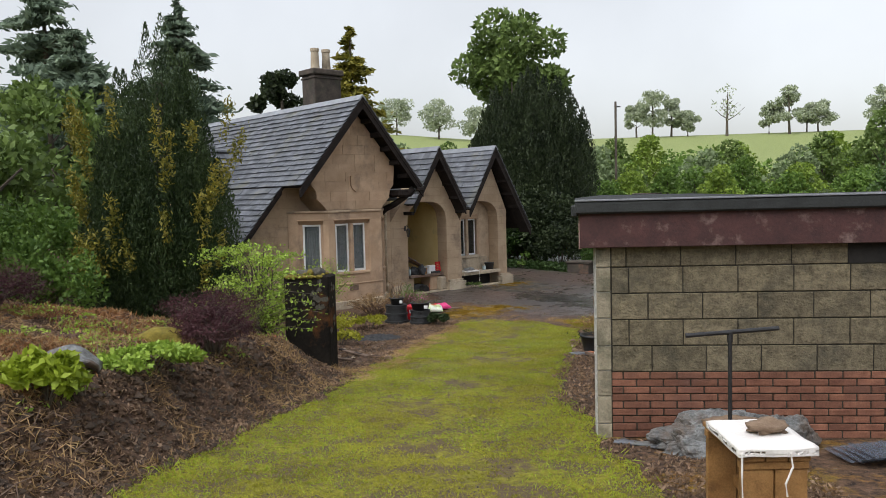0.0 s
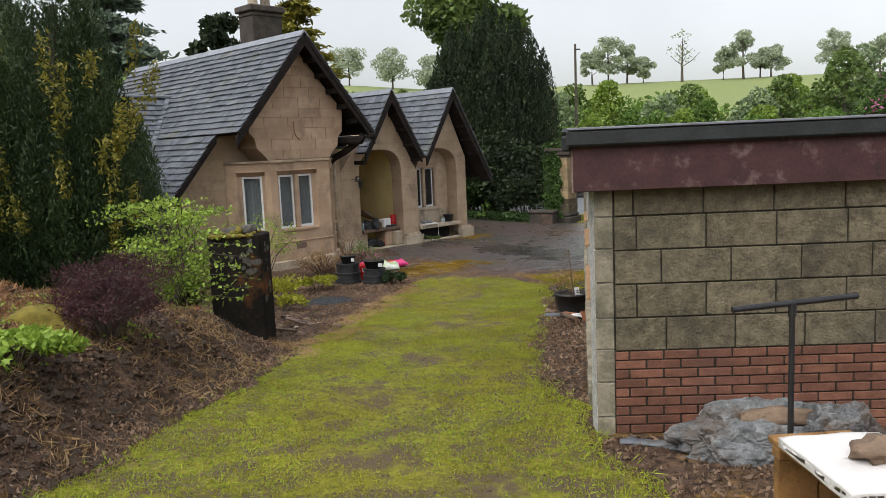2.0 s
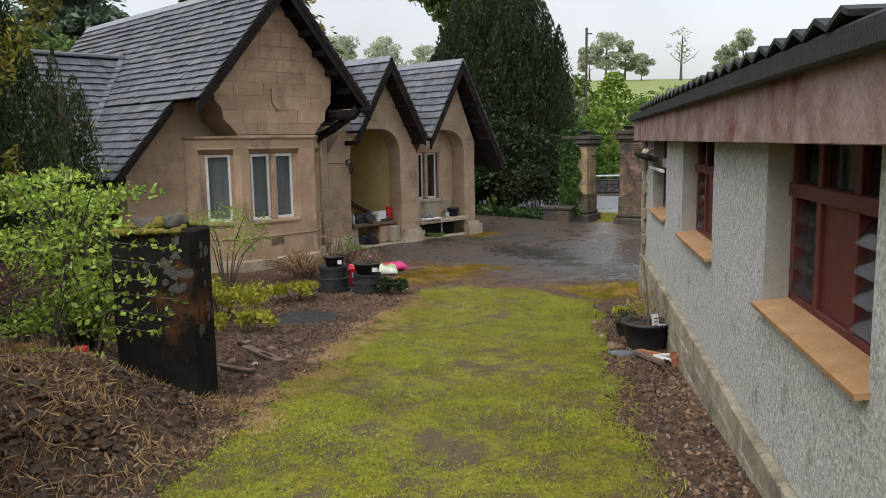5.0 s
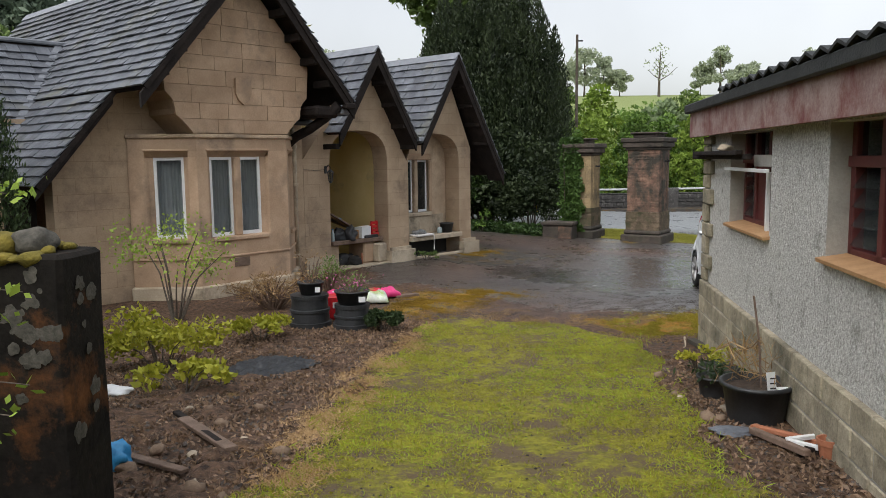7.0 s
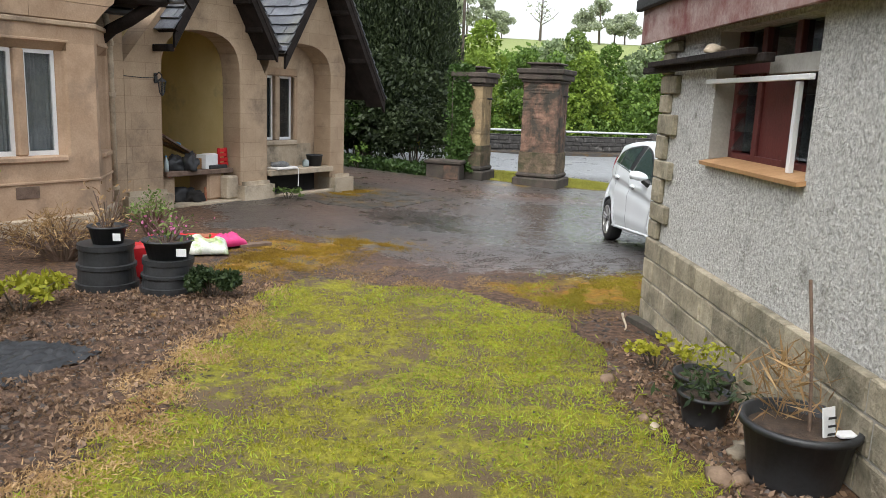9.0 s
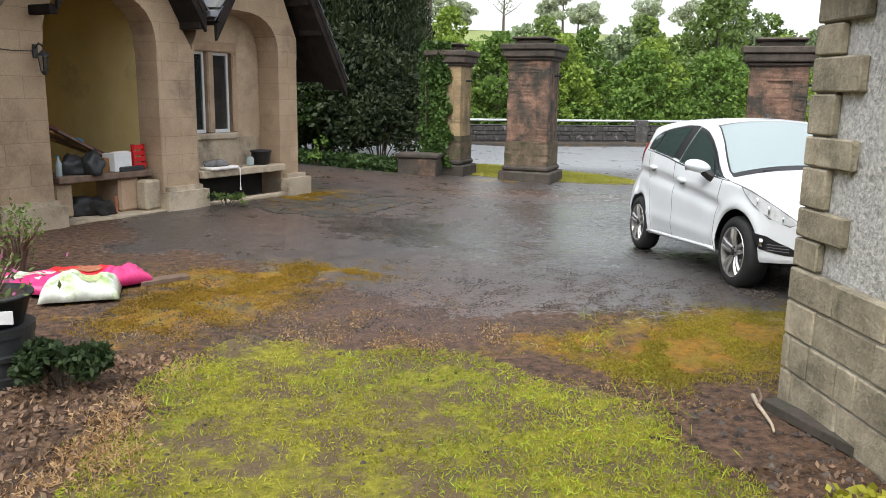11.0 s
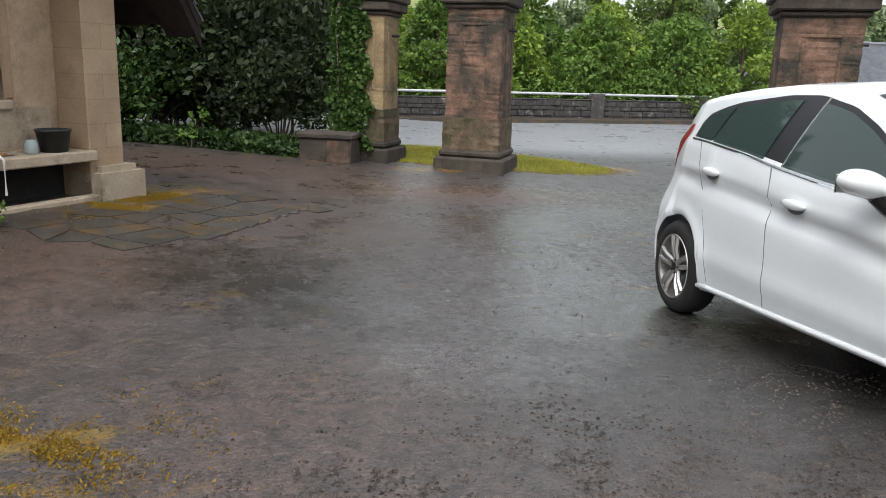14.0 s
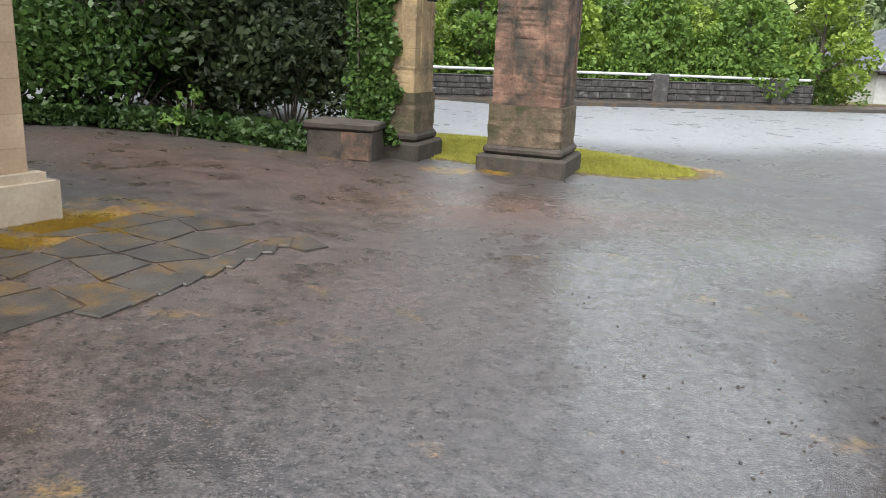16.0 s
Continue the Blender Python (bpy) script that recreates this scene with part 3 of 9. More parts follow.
    film = calc("MULTIPLY", film, calc("SUBTRACT", 1.0, calc("ADD", calc("MULTIPLY", cover.outputs["Alpha"], 0.6), calc("MULTIPLY", spot.outputs["Green"], 0.7))))
    film = calc("MULTIPLY", film, span(small, 0.32, 0.62, 0.35, 1.0))
    l.new(film, b.inputs["Coat Weight"])
    b.inputs["Coat IOR"].default_value = 1.4
    l.new(span(puddle, 0.09, 0.40, 0.24, 0.50), b.inputs["Coat Roughness"])
    film_bump = n.new("ShaderNodeBump")
    film_bump.inputs["Strength"].default_value, film_bump.inputs["Distance"].default_value = 0.34, 0.02
    l.new(calc("ADD", calc("MULTIPLY", small, 0.5), tiny), film_bump.inputs["Height"])
    l.new(film_bump.outputs["Normal"], b.inputs["Coat Normal"])
    h = n.new("ShaderNodeBump")
    h.inputs["Distance"].default_value = 0.03
    l.new(calc("SUBTRACT", 0.9, calc("MULTIPLY", y, span(puddle, 0.12, 0.5, 0.74, 0.3))), h.inputs["Strength"])
    l.new(calc("ADD", small, calc("MULTIPLY", tiny, 0.6)), h.inputs["Height"])
    l.new(h.outputs["Normal"], b.inputs["Normal"])
    return m


gme.materials.append(ground_material())
ground = tagged(new("ground", gme), "mossy grass drive, bare soil banks and wet tarmac forecourt", "ground", kind="structure")


def gz(x, y):
    return float(ground_height(x, y))


# ---- lodge ----
LODGE = Matrix.Translation((-2.03, 16.92, 0)) @ Matrix.Rotation(radians(48), 4, "Z")
lodge = thing("lodge", "small sandstone lodge with steep slate gables and an open arched porch", "house", LODGE)


def arch_top(x0, x1, spring, top, steps=14):
    """Points of a flattened arch from x1 back to x0."""
    mid, half = (x0 + x1) / 2, (x1 - x0) / 2
    return [(mid + half * math.copysign(abs(math.cos(a)) ** 0.75, math.cos(a)), spring + (top - spring) * math.sin(a) ** 0.8) for a in (math.pi * k / steps for k in range(steps + 1))]


def slates(name, origin, along, up, length, height, parent, keep=0, row_h=0.17, width=0.24, cut=None, label=""):
    """Overlapping slates in courses. keep: how many become pieces of their own; the rest is one mesh."""
    o, a, u = Vector(origin), Vector(along).normalized(), Vector(up).normalized()
    n = a.cross(u).normalized()
    if n.z < 0:
        n = -n
    rnd = random.Random(len(name) * 7 + int(length * 100))
    V, F, kept = [], [], 0
    nrow = int(height / row_h)
    base = None
    for r in range(nrow):
        x = -(r % 2) * width / 2 - rnd.random() * 0.03
        while x < length - 0.02:
            w = width * rnd.uniform(0.8, 1.2)
            x0, x1 = max(0.0, x), min(length, x + w - 0.006)
            x += w
            if x1 - x0 < 0.03:
                continue
            c = (x0 + x1) / 2
            if cut and cut(c, (r + 0.5) * row_h):
                continue
            y0, y1 = r * row_h - rnd.uniform(0, 0.024), min(height, (r + 1) * row_h + 0.03)
            t0, t1 = 0.046 + rnd.uniform(-0.006, 0.008), 0.008
            quad = [(x0, y0, t0), (x1, y0, t0 + rnd.uniform(-0.003, 0.003)), (x1, y1, t1), (x0, y1, t1), (x0, y0, t0 - 0.022), (x1, y0, t0 - 0.022), (x1, y1, 0), (x0, y1, 0)]
            pts = [o + a * p + u * q + n * s for p, q, s in quad]
            faces = [(0, 1, 2, 3), (4, 5, 1, 0), (5, 6, 2, 1), (7, 4, 0, 3)]
            if kept < keep and r * row_h < 3.2:
                kept += 1
                raw("slate", pts, faces, M_SLATE, parent)
            else:
                k = len(V)
                V += pts
                F += [tuple(i + k for i in f) for f in faces]
    if V:
        tagged(raw(name, V, F, M_SLATE, parent, label), kind="stuff")


# walls: front wall of the porch range with two arched openings
def lodge_walls():
    T = 0.42
    for x0, x1 in ((-0.62, 0.0), (1.5, 2.1), (3.70, 4.10)):
        part("pier", box(x0, x1, 0, T, -0.4, 2.02, 0.012), M_WALL, lodge)
    # gable fronts over the arches
    for name, x0, x1, left, right, mid, apex, spring, top in (("porch_gable_wall", 0.0, 1.5, -0.62, 2.06, 0.92, 3.98, 2.0, 2.65), ("end_gable_wall", 2.1, 3.70, 2.06, 4.10, 3.26, 4.05, 2.0, 2.62)):
        arch = arch_top(x0, x1, spring, top)
        out = [(right, spring), (right, 4.0 - (right - mid) * 1.72 if right < 4 else 2.3), (mid, apex), (left, max(2.1, apex - (mid - left) * 1.72)), (left, spring), (x0, spring)] + arch[::-1][1:-1] + [(x1, spring)]
        part(name, prism(out, 0.002, T - 0.002), M_WALL, lodge)
    # porch inside: ochre side walls, back wall, ceiling, floor
    for x0, x1, y0, y1 in ((-0.14, -0.02, T, 2.4), (1.52, 1.64, T, 2.4), (-0.14, 1.64, 2.4, 2.52)):
        part("porch_lining", box(x0, x1, y0, y1, -0.1, 2.9), M_YELLOW_WALL, lodge, "ochre limewashed porch wall")
    part("porch_ceiling", box(-0.14, 1.64, T, 2.52, 2.9, 2.98), M_YELLOW_WALL, lodge)
    part("porch_floor", box(-0.02, 1.52, -0.06, 2.4, -0.2, 0.03, 0.01), M_PLINTH, lodge)
    # recess behind the bench
    b = box(2.0, 2.26, 0.42, 0.62, -0.3, 2.9)
    box(3.16, 3.9, 0.42, 0.62, -0.3, 2.9, bm=b)
    box(2.26, 3.16, 0.42, 0.62, -0.3, 0.93, bm=b)
    box(2.26, 3.16, 0.42, 0.62, 2.08, 2.9, bm=b)
    part("recess_wall", b, M_STONE, lodge)
    part("recess_ceiling", box(2.0, 3.9, 0.36, 0.7, 2.9, 2.98), M_STONE, lodge)
    # base blocks
    for x0, x1 in ((-0.70, 0.06), (1.46, 2.14), (3.70, 4.24)):
        bm = box(x0, x1, -0.13, 0.3, -0.5, 0.3, 0.0)
        top = [e for e in bm.edges if all(abs(v.co.z - 0.3) < 1e-5 for v in e.verts)]
        bmesh.ops.bevel(bm, geom=top, offset=0.06, segments=2, affect="EDGES")
        part("pier_base", bm, M_PLINTH, lodge)
    # side and back walls, closing the house
    for x0, x1, y0, y1, z1 in ((3.9, 4.152, 0.45, 6.5, 2.3), (-5.2, 4.15, 6.5, 6.8, 2.4), (-5.2, -5.0, 0.72, 6.5, 2.0)):
        part("outer_wall", box(x0, x1, y0, y1, -0.5, z1), M_WALL, lodge)
    # main gable wall behind the bay
    # dark infill put in for the shade and void under the overhanging eave
    part("lean_to_boards", box(-5.42, -5.0, 0.62, 0.7, -0.5, 1.9), M_TIMBER, lodge, "dark boards filling the shaded gap under the eave")
    out = [(-5.0, -0.5), (-0.62, -0.5), (-0.62, 3.1), (-2.4, 5.05), (-5.0, 2.05)]
    part("main_gable_wall", prism(out, 0.0, 0.3), M_WALL, lodge)


lodge_walls()

BAY_Y = -0.77
F0, F1 = -3.2, -1.55  # front face of the bay


def bay_window():
    bay = tagged(new("bay_window"), "canted stone bay window with white casements")
    bay.parent = lodge
    z0, zs, zh, zt = -0.5, 0.93, 2.16, 2.46

    def face(p, q, w0, w1, mullion, back=False):
        """One face of the bay from p to q in plan, with a window opening from w0 to w1 along it."""
        p, q = Vector((*p, 0)), Vector((*q, 0))
        length = (q - p).length
        ang = math.atan2(q.y - p.y, q.x - p.x)
        mt = Matrix.Translation(p) @ Matrix.Rotation(ang, 4, "Z")

        def put(name, bm, mat, parent, label=""):
            bm.transform(mt)
            return part(name, bm, mat, parent, label)

        t = 0.22
        put("bay_apron", box(0, length, 0, t, z0, 0.42), M_STONE_PINK, bay)
        bm = box(0, length, 0.0, t, 0.42, zs)
        put("bay_apron", bm, M_STONE_PINK, bay)
        ch = 0.095

        def upright(outline):
            """An outline in plan drawn up from the sill to the head."""
            bm = prism(outline, zs, zh)
            bm.transform(Matrix(((1, 0, 0, 0), (0, 0, 1, 0), (0, 1, 0, 0), (0, 0, 0, 1))))
            bmesh.ops.recalc_face_normals(bm, faces=bm.faces[:])
            return bm

        put("bay_jamb", upright([(0, 0), (w0 - ch, 0), (w0 - ch * 0.75, 0.02), (w0 - ch * 0.55, 0.055), (w0, 0.10), (w0, t), (0, t)]), M_STONE_PINK, bay)
        put("bay_jamb", upright([(length, 0), (length, t), (w1, t), (w1, 0.10), (w1 + ch * 0.55, 0.055), (w1 + ch * 0.75, 0.02), (w1 + ch, 0)]), M_STONE_PINK, bay)
        head = prism([(0, zh + ch), (0.10, zh), (t, zh), (t, zt), (0, zt)], 0, length)
        head.transform(Matrix(((0, 1, 0, 0), (1, 0, 0, 0), (0, 0, 1, 0), (0, 0, 0, 1))))
        bmesh.ops.recalc_face_normals(head, faces=head.faces[:])
        put("bay_lintel", head, M_STONE_PINK, bay)
        for e0, e1 in ((0, w0 - ch), (w1 + ch, length)):
            put("bay_lintel", box(e0, e1, 0.001, 0.12, zh - 0.001, zh + ch), M_STONE_PINK, bay)
        # moulded string courses and sill
        put("string_course", box(-0.02, length + 0.02, -0.035, 0.06, zt - 0.015, zt + 0.045, 0.012), M_STONE, bay)
        put("label_mould", box(w0 - ch - 0.02, w1 + ch + 0.02, -0.022, 0.02, zh + ch - 0.005, zh + ch + 0.03, 0.008), M_STONE_PINK, bay)
        put("sill", box(w0 - 0.04, w1 + 0.04, -0.04, 0.12, zs - 0.07, zs - 0.003, 0.012), M_STONE_PINK, bay)
        put("plinth_course", box(-0.03, length + 0.03, -0.06, 0.1, z0, 0.20, 0.02), M_PLINTH, bay)
        put("apron_course", box(-0.01, length + 0.01, -0.02, 0.05, 0.60, 0.635, 0.008), M_STONE_PINK, bay)
        spans = [(w0, (w0 + w1) / 2 - 0.06), ((w0 + w1) / 2 + 0.06, w1)] if mullion else [(w0, w1)]
        if mullion:
            put("mullion", box((w0 + w1) / 2 - 0.06, (w0 + w1) / 2 + 0.06, 0.03, t, zs, zh, 0.02), M_STONE_PINK, bay)
        for a, c in spans:
            fr = box(a, a + 0.045, 0.11, 0.16, zs, zh)
            box(c - 0.045, c, 0.11, 0.16, zs, zh, bm=fr)
            box(a + 0.045, c - 0.045, 0.11, 0.16, zs, zs + 0.055, bm=fr)
            box(a + 0.045, c - 0.045, 0.11, 0.16, zh - 0.045, zh, bm=fr)
            win = put("casement", fr, M_WHITE, bay, "white painted casement")
            pane = put("pane", box(a + 0.045, c - 0.045, 0.13, 0.136, zs + 0.055, zh - 0.045), M_PANE, win)
            pane.visible_shadow = False
            cv = bmesh.new()
            k = 26
            pts = [(a + (c - a) * i / k, 0.19 + 0.018 * math.sin(i * 1.9), 0) for i in range(k + 1)]
            lo = [cv.verts.new((x, y, zs)) for x, y, _ in pts]
            hi = [cv.verts.new((x, y, zh)) for x, y, _ in pts]
            for i in range(k):
                cv.faces.new((lo[i], lo[i + 1], hi[i + 1], hi[i]))
            put("curtain", cv, M_CURTAIN, win, "pale net curtain", )

    face((F0, BAY_Y), (F1, BAY_Y), 0.27, 1.19, True)
    face((F0 - 0.70, -0.02), (F0, BAY_Y), 0.34, 0.80, False)
    face((F1, BAY_Y), (F1 + 0.70, -0.02), 0.28, 0.76, False)
    part("air_vent", box(-2.62, -2.34, BAY_Y - 0.012, BAY_Y, 0.44, 0.58, 0.003), M_OLD_WOOD, bay, "small slotted air vent")
    # dark sheet puts the unlit room's shade behind the panes
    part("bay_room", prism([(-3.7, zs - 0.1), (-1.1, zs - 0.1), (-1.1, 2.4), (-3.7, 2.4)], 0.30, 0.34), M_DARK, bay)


bay_window()


def gable_front():
    """The square gable carried out over the bay on curved corbels."""
    c = (F0 + F1) / 2
    h0 = (F1 - F0) / 2
    side = [(h0, 2.48), (h0 + 0.05, 2.54), (h0 + 0.12, 2.62), (h0 + 0.22, 2.72), (h0 + 0.31, 2.79), (h0 + 0.31, 2.87), (h0 + 0.34, 3.0), (h0 + 0.46, 3.12), (h0 + 0.50, 3.62)]
    out = [(c + x, z) for x, z in side] + [(c, 5.1)] + [(c - x, z) for x, z in reversed(side)]
    part("gable_core", prism(out, BAY_Y + 0.03, 0.0), M_STONE_PINK, lodge)
    # ashlar facing stones, course by course
    rnd = random.Random(3)
    z = 2.52
    while z < 4.9:
        h = rnd.choice((0.21, 0.235, 0.26))

        def half(zz):
            if zz > 3.62:
                return (5.1 - zz) * (h0 + 0.50) / 1.48
            return float(np.interp(zz, [p[1] for p in side], [p[0] for p in side]))

        top = min(z + h, 4.98)
        levels = [z + 0.003 + (top - z - 0.006) * q / 5 for q in range(6)]
        reach = [half(v) - 0.004 for v in levels]
        w = min(reach)
        if w > 0.10:
            cuts, x = [], -w + rnd.uniform(0.25, 0.55)
            while x < w - 0.2:
                cuts.append(x)
                x += rnd.uniform(0.42, 0.72)
            bounds = [None] + cuts + [None]
            for lo, hi in zip(bounds, bounds[1:]):
                left = [(c + (lo + 0.003 if lo is not None else -q), v) for q, v in zip(reach, levels)]
                right = [(c + (hi - 0.003 if hi is not None else q), v) for q, v in zip(reach, levels)]
                part("ashlar_stone", prism(right + left[::-1], BAY_Y + rnd.uniform(-0.003, 0.003), BAY_Y + 0.05), M_STONE_PINK, lodge)
        z += h
    shield = [(-0.14, 0.18), (-0.10, 0.2), (0, 0.17), (0.10, 0.2), (0.14, 0.18), (0.14, -0.05), (0.09, -0.15), (0, -0.22), (-0.09, -0.15), (-0.14, -0.05)]
    part("shield", prism([(c + 0.02 + x, 3.18 + z) for x, z in shield], BAY_Y - 0.05, BAY_Y + 0.02), M_STONE_PINK, lodge, "carved blank stone shield")


gable_front()


def lodge_roof():
    sl = 1.18
    rx, rz = -2.34, 5.32
    y_front, y_back, y_step = -1.22, 7.5, -0.32
    dirL = Vector((-1, 0, -sl)).normalized()
    f = math.hypot(1, sl)
    # left slope: the upper strip runs out over the bay, the lower strip stands back
    b = slab([(rx, y_front, rz), (rx, y_back, rz), (rx - 1.86, y_back, rz - 1.86 * sl), (rx - 1.86, y_front, rz - 1.86 * sl)], 0.07)
    slab([(rx - 1.86, y_step, rz - 1.86 * sl), (rx - 1.86, y_back, rz - 1.86 * sl), (rx - 3.0, y_back, rz - 3.0 * sl), (rx - 3.0, y_step, rz - 3.0 * sl)], 0.07, bm=b)
    slab([(rx, y_back, rz), (rx, y_front, rz), (rx + 1.9, y_front, rz - 1.9 * sl), (rx + 1.9, y_back, rz - 1.9 * sl)], 0.07, bm=b)
    part("roof_deck", b, M_TIMBER, lodge)
    # the camera's side: courses from the eave upwards
    slates("slating", (rx - 3.0, y_step, rz - 3.0 * sl), (0, 1, 0), (1, 0, sl), y_back - y_step, 1.14 * f, lodge, keep=150)
    slates("slating_upper", (rx - 1.86, y_front, rz - 1.86 * sl), (0, 1, 0), (1, 0, sl), y_back - y_front, 1.86 * f, lodge, keep=150)
    slates("slating_far", (rx + 1.9, y_front, rz - 1.9 * sl), (0, 1, 0), (-1, 0, sl), y_back - y_front, 1.9 * f, lodge)
    part("ridge_cap", prism([(rx - 0.12, rz - 0.08), (rx, rz + 0.06), (rx + 0.12, rz - 0.08), (rx + 0.09, rz - 0.1), (rx, rz + 0.01), (rx - 0.09, rz - 0.1)], y_front, y_back), M_LEAD, lodge)
    # bargeboards and rafters of the big gable
    for s in (-1, 1):
        d = Vector((s, 0, -sl)).normalized()
        p = Vector((rx, y_front + 0.02, rz - 0.05))
        q = p + d * (1.9 * f + (0.0 if s < 0 else 0.05))
        nrm = Vector((0, 0, -1))
        part("bargeboard", slab([p, q, q + nrm * 0.20, p + nrm * 0.24], 0.05 * -1 if s > 0 else 0.05), M_TIMBER, lodge)
        for k in range(1, 6):
            e = p + d * (k * 0.46) + Vector((0, 0.25, -0.16))
            part("purlin_end", box(e.x - 0.06, e.x + 0.06, y_front + 0.08, BAY_Y + 0.05, e.z - 0.06, e.z + 0.06, 0.01), M_TIMBER, lodge)
    # lower verge of the left slope
    p = Vector((rx - 1.86, y_step + 0.02, rz - 1.86 * sl - 0.05))
    q = Vector((rx - 3.0, y_step + 0.02, rz - 3.0 * sl - 0.05))
    part("bargeboard", slab([p, q, q + Vector((0, 0, -0.14)), p + Vector((0, 0, -0.14))], 0.05), M_TIMBER, lodge)
    brace = tube([(-1.02, -0.06, 2.35), (-0.98, -0.30, 2.50), (-0.90, -0.58, 2.62), (-0.78, -0.85, 2.80), (-0.66, -1.08, 3.02)], 0.085, 8)
    part("eave_bracket", brace, M_TIMBER, lodge, "blackened curved timber eave bracket", smooth=True)
    part("bracket_block", box(rx + 1.25, rx + 1.75, BAY_Y - 0.25, -0.05, 2.80, 3.0, 0.05), M_TIMBER, lodge)
    part("gutter_outlet", box(rx + 1.72, rx + 1.92, y_front + 0.12, y_front + 0.42, 2.86, 2.98, 0.02), M_LEAD, lodge, "grey lead gutter end")
    # porch and end gables
    for mid, apex, half_l, half_r, tag in ((0.92, 4.18, 0.98, 1.03, "porch"), (3.26, 4.26, 1.14, 1.56, "end")):
        k = 1.63
        g = math.hypot(1, k)
        yf, yb = -0.42, 4.2
        b = slab([(mid, yf, apex), (mid, yb, apex), (mid - half_l, yb, apex - half_l * k), (mid - half_l, yf, apex - half_l * k)], 0.06)
        slab([(mid, yb, apex), (mid, yf, apex), (mid + half_r, yf, apex - half_r * k), (mid + half_r, yb, apex - half_r * k)], 0.06, bm=b)
        part("roof_deck", b, M_TIMBER, lodge)
        slates("slating_" + tag, (mid - half_l, yf, apex - half_l * k), (0, 1, 0), (1, 0, k), yb - yf, half_l * g, lodge, row_h=0.19, width=0.27)
        slates("slating_back_" + tag, (mid + half_r, yf, apex - half_r * k), (0, 1, 0), (-1, 0, k), yb - yf, half_r * g, lodge, row_h=0.19, width=0.27)
        part("ridge_cap", prism([(mid - 0.11, apex - 0.09), (mid, apex + 0.05), (mid + 0.11, apex - 0.09), (mid + 0.08, apex - 0.1), (mid, apex), (mid - 0.08, apex - 0.1)], yf, yb), M_LEAD, lodge)
        for s, half_w in ((-1, half_l), (1, half_r)):
            d = Vector((s, 0, -k)).normalized()
            p = Vector((mid, yf + 0.015, apex - 0.05))
            q = p + d * (half_w * g)
            part("bargeboard", slab([p, q, q + Vector((0, 0, -0.2)), p + Vector((0, 0, -0.26))], 0.05 * -1 if s > 0 else 0.05), M_TIMBER, lodge)
            for j in range(1, 5):
                e = p + d * (j * 0.48) + Vector((0, 0, -0.16))
                part("purlin_end", box(e.x - 0.05, e.x + 0.05, yf + 0.06, 0.05, e.z - 0.05, e.z + 0.05, 0.01), M_TIMBER, lodge)
        part("eave_soffit", slab([(mid, yf + 0.05, apex - 0.22), (mid + half_r - 0.05, yf + 0.05, apex - 0.22 - (half_r - 0.05) * k), (mid + half_r - 0.05, 0.0, apex - 0.22 - (half_r - 0.05) * k), (mid, 0.0, apex - 0.22)], 0.02), M_TIMBER, lodge)
    part("valley_gutter", box(2.0, 2.12, -0.44, 2.0, 2.44, 2.52, 0.01), M_LEAD, lodge)
    # side wing: its ridge runs out from the left slope
    wz, wy, wh = 4.2, 3.4, 1.25
    wx = rx - (rz - wz) / sl
    b = slab([(wx, wy, wz), (wx - 2.8, wy, wz), (wx - 2.8, wy - wh * 1.2, wz - wh * sl * 1.2), (wx + 0.0 - wh * 1.2 , wy - wh * 1.2, wz - wh * sl * 1.2)], 0.06)
    part("wing_deck", b, M_TIMBER, lodge)
    slates("slating_wing", (wx - 2.8, wy - wh * 1.2, wz - wh * sl * 1.2), (1, 0, 0), (0, 1, sl), 2.8, 1.2 * wh * f, lodge, cut=lambda x, h: x > 2.8 - (1.2 * wh - h / f) * 1.0)
    part("valley_flashing", slab([(wx + 0.02, wy, wz + 0.05), (wx - 0.12, wy, wz + 0.05), (wx - 0.12 - 1.5, wy - 1.5, wz + 0.05 - 1.5 * sl), (wx + 0.02 - 1.5, wy - 1.5, wz + 0.05 - 1.5 * sl)], 0.02), M_LEAD, lodge)
    part("ridge_cap", box(wx - 2.8, wx + 0.05, wy - 0.08, wy + 0.08, wz - 0.02, wz + 0.06, 0.02), M_LEAD, lodge)
    b = box(wx - 2.7, wx - 1.0, wy - 1.3, wy - 1.1, -0.5, wz - 1.4)
    part("wing_wall", b, M_STONE, lodge)


lodge_roof()


def chimney():
    ch = tagged(new("chimney"), "blackened stone chimney stack with two buff pots")
    ch.parent = lodge
    ch.location = (0.02, 4.1, 0)
    part("chimney_shaft", box(-0.5, 0.5, -0.36, 0.36, 2.6, 6.7, 0.02), M_GATE_DARK, ch)
    part("coping", box(-0.58, 0.58, -0.44, 0.44, 6.7, 6.88, 0.03), M_GATE_DARK, ch)
    part("necking", box(-0.53, 0.53, -0.39, 0.39, 6.58, 6.64, 0.01), M_GATE_DARK, ch)
    for x in (-0.22, 0.2):
        part("chimney_pot", lathe([(0.15, 6.88), (0.14, 7.0), (0.12, 7.45), (0.14, 7.47), (0.14, 7.56), (0.1, 7.56), (0.1, 7.5)], 12, centre=(x, 0)), M_PLINTH, ch)


chimney()

# ---- shed ----
CORNER = Vector((1.78, 1.69, 0))
SIDE = Vector((3.018, 10.958, 0)) - CORNER
SIDE_LEN = SIDE.length
SHED = Matrix.Translation(CORNER) @ Matrix.Rotation(math.atan2(SIDE.y, SIDE.x) - math.pi / 2, 4, "Z")
shed = thing("shed", "low flat-roofed shed of concrete blocks, brick and pebble-dash", "outbuilding", SHED)
SLANT = -(math.atan2(SIDE.y, SIDE.x) - math.pi / 2)  # turn of the end wall against the side wall
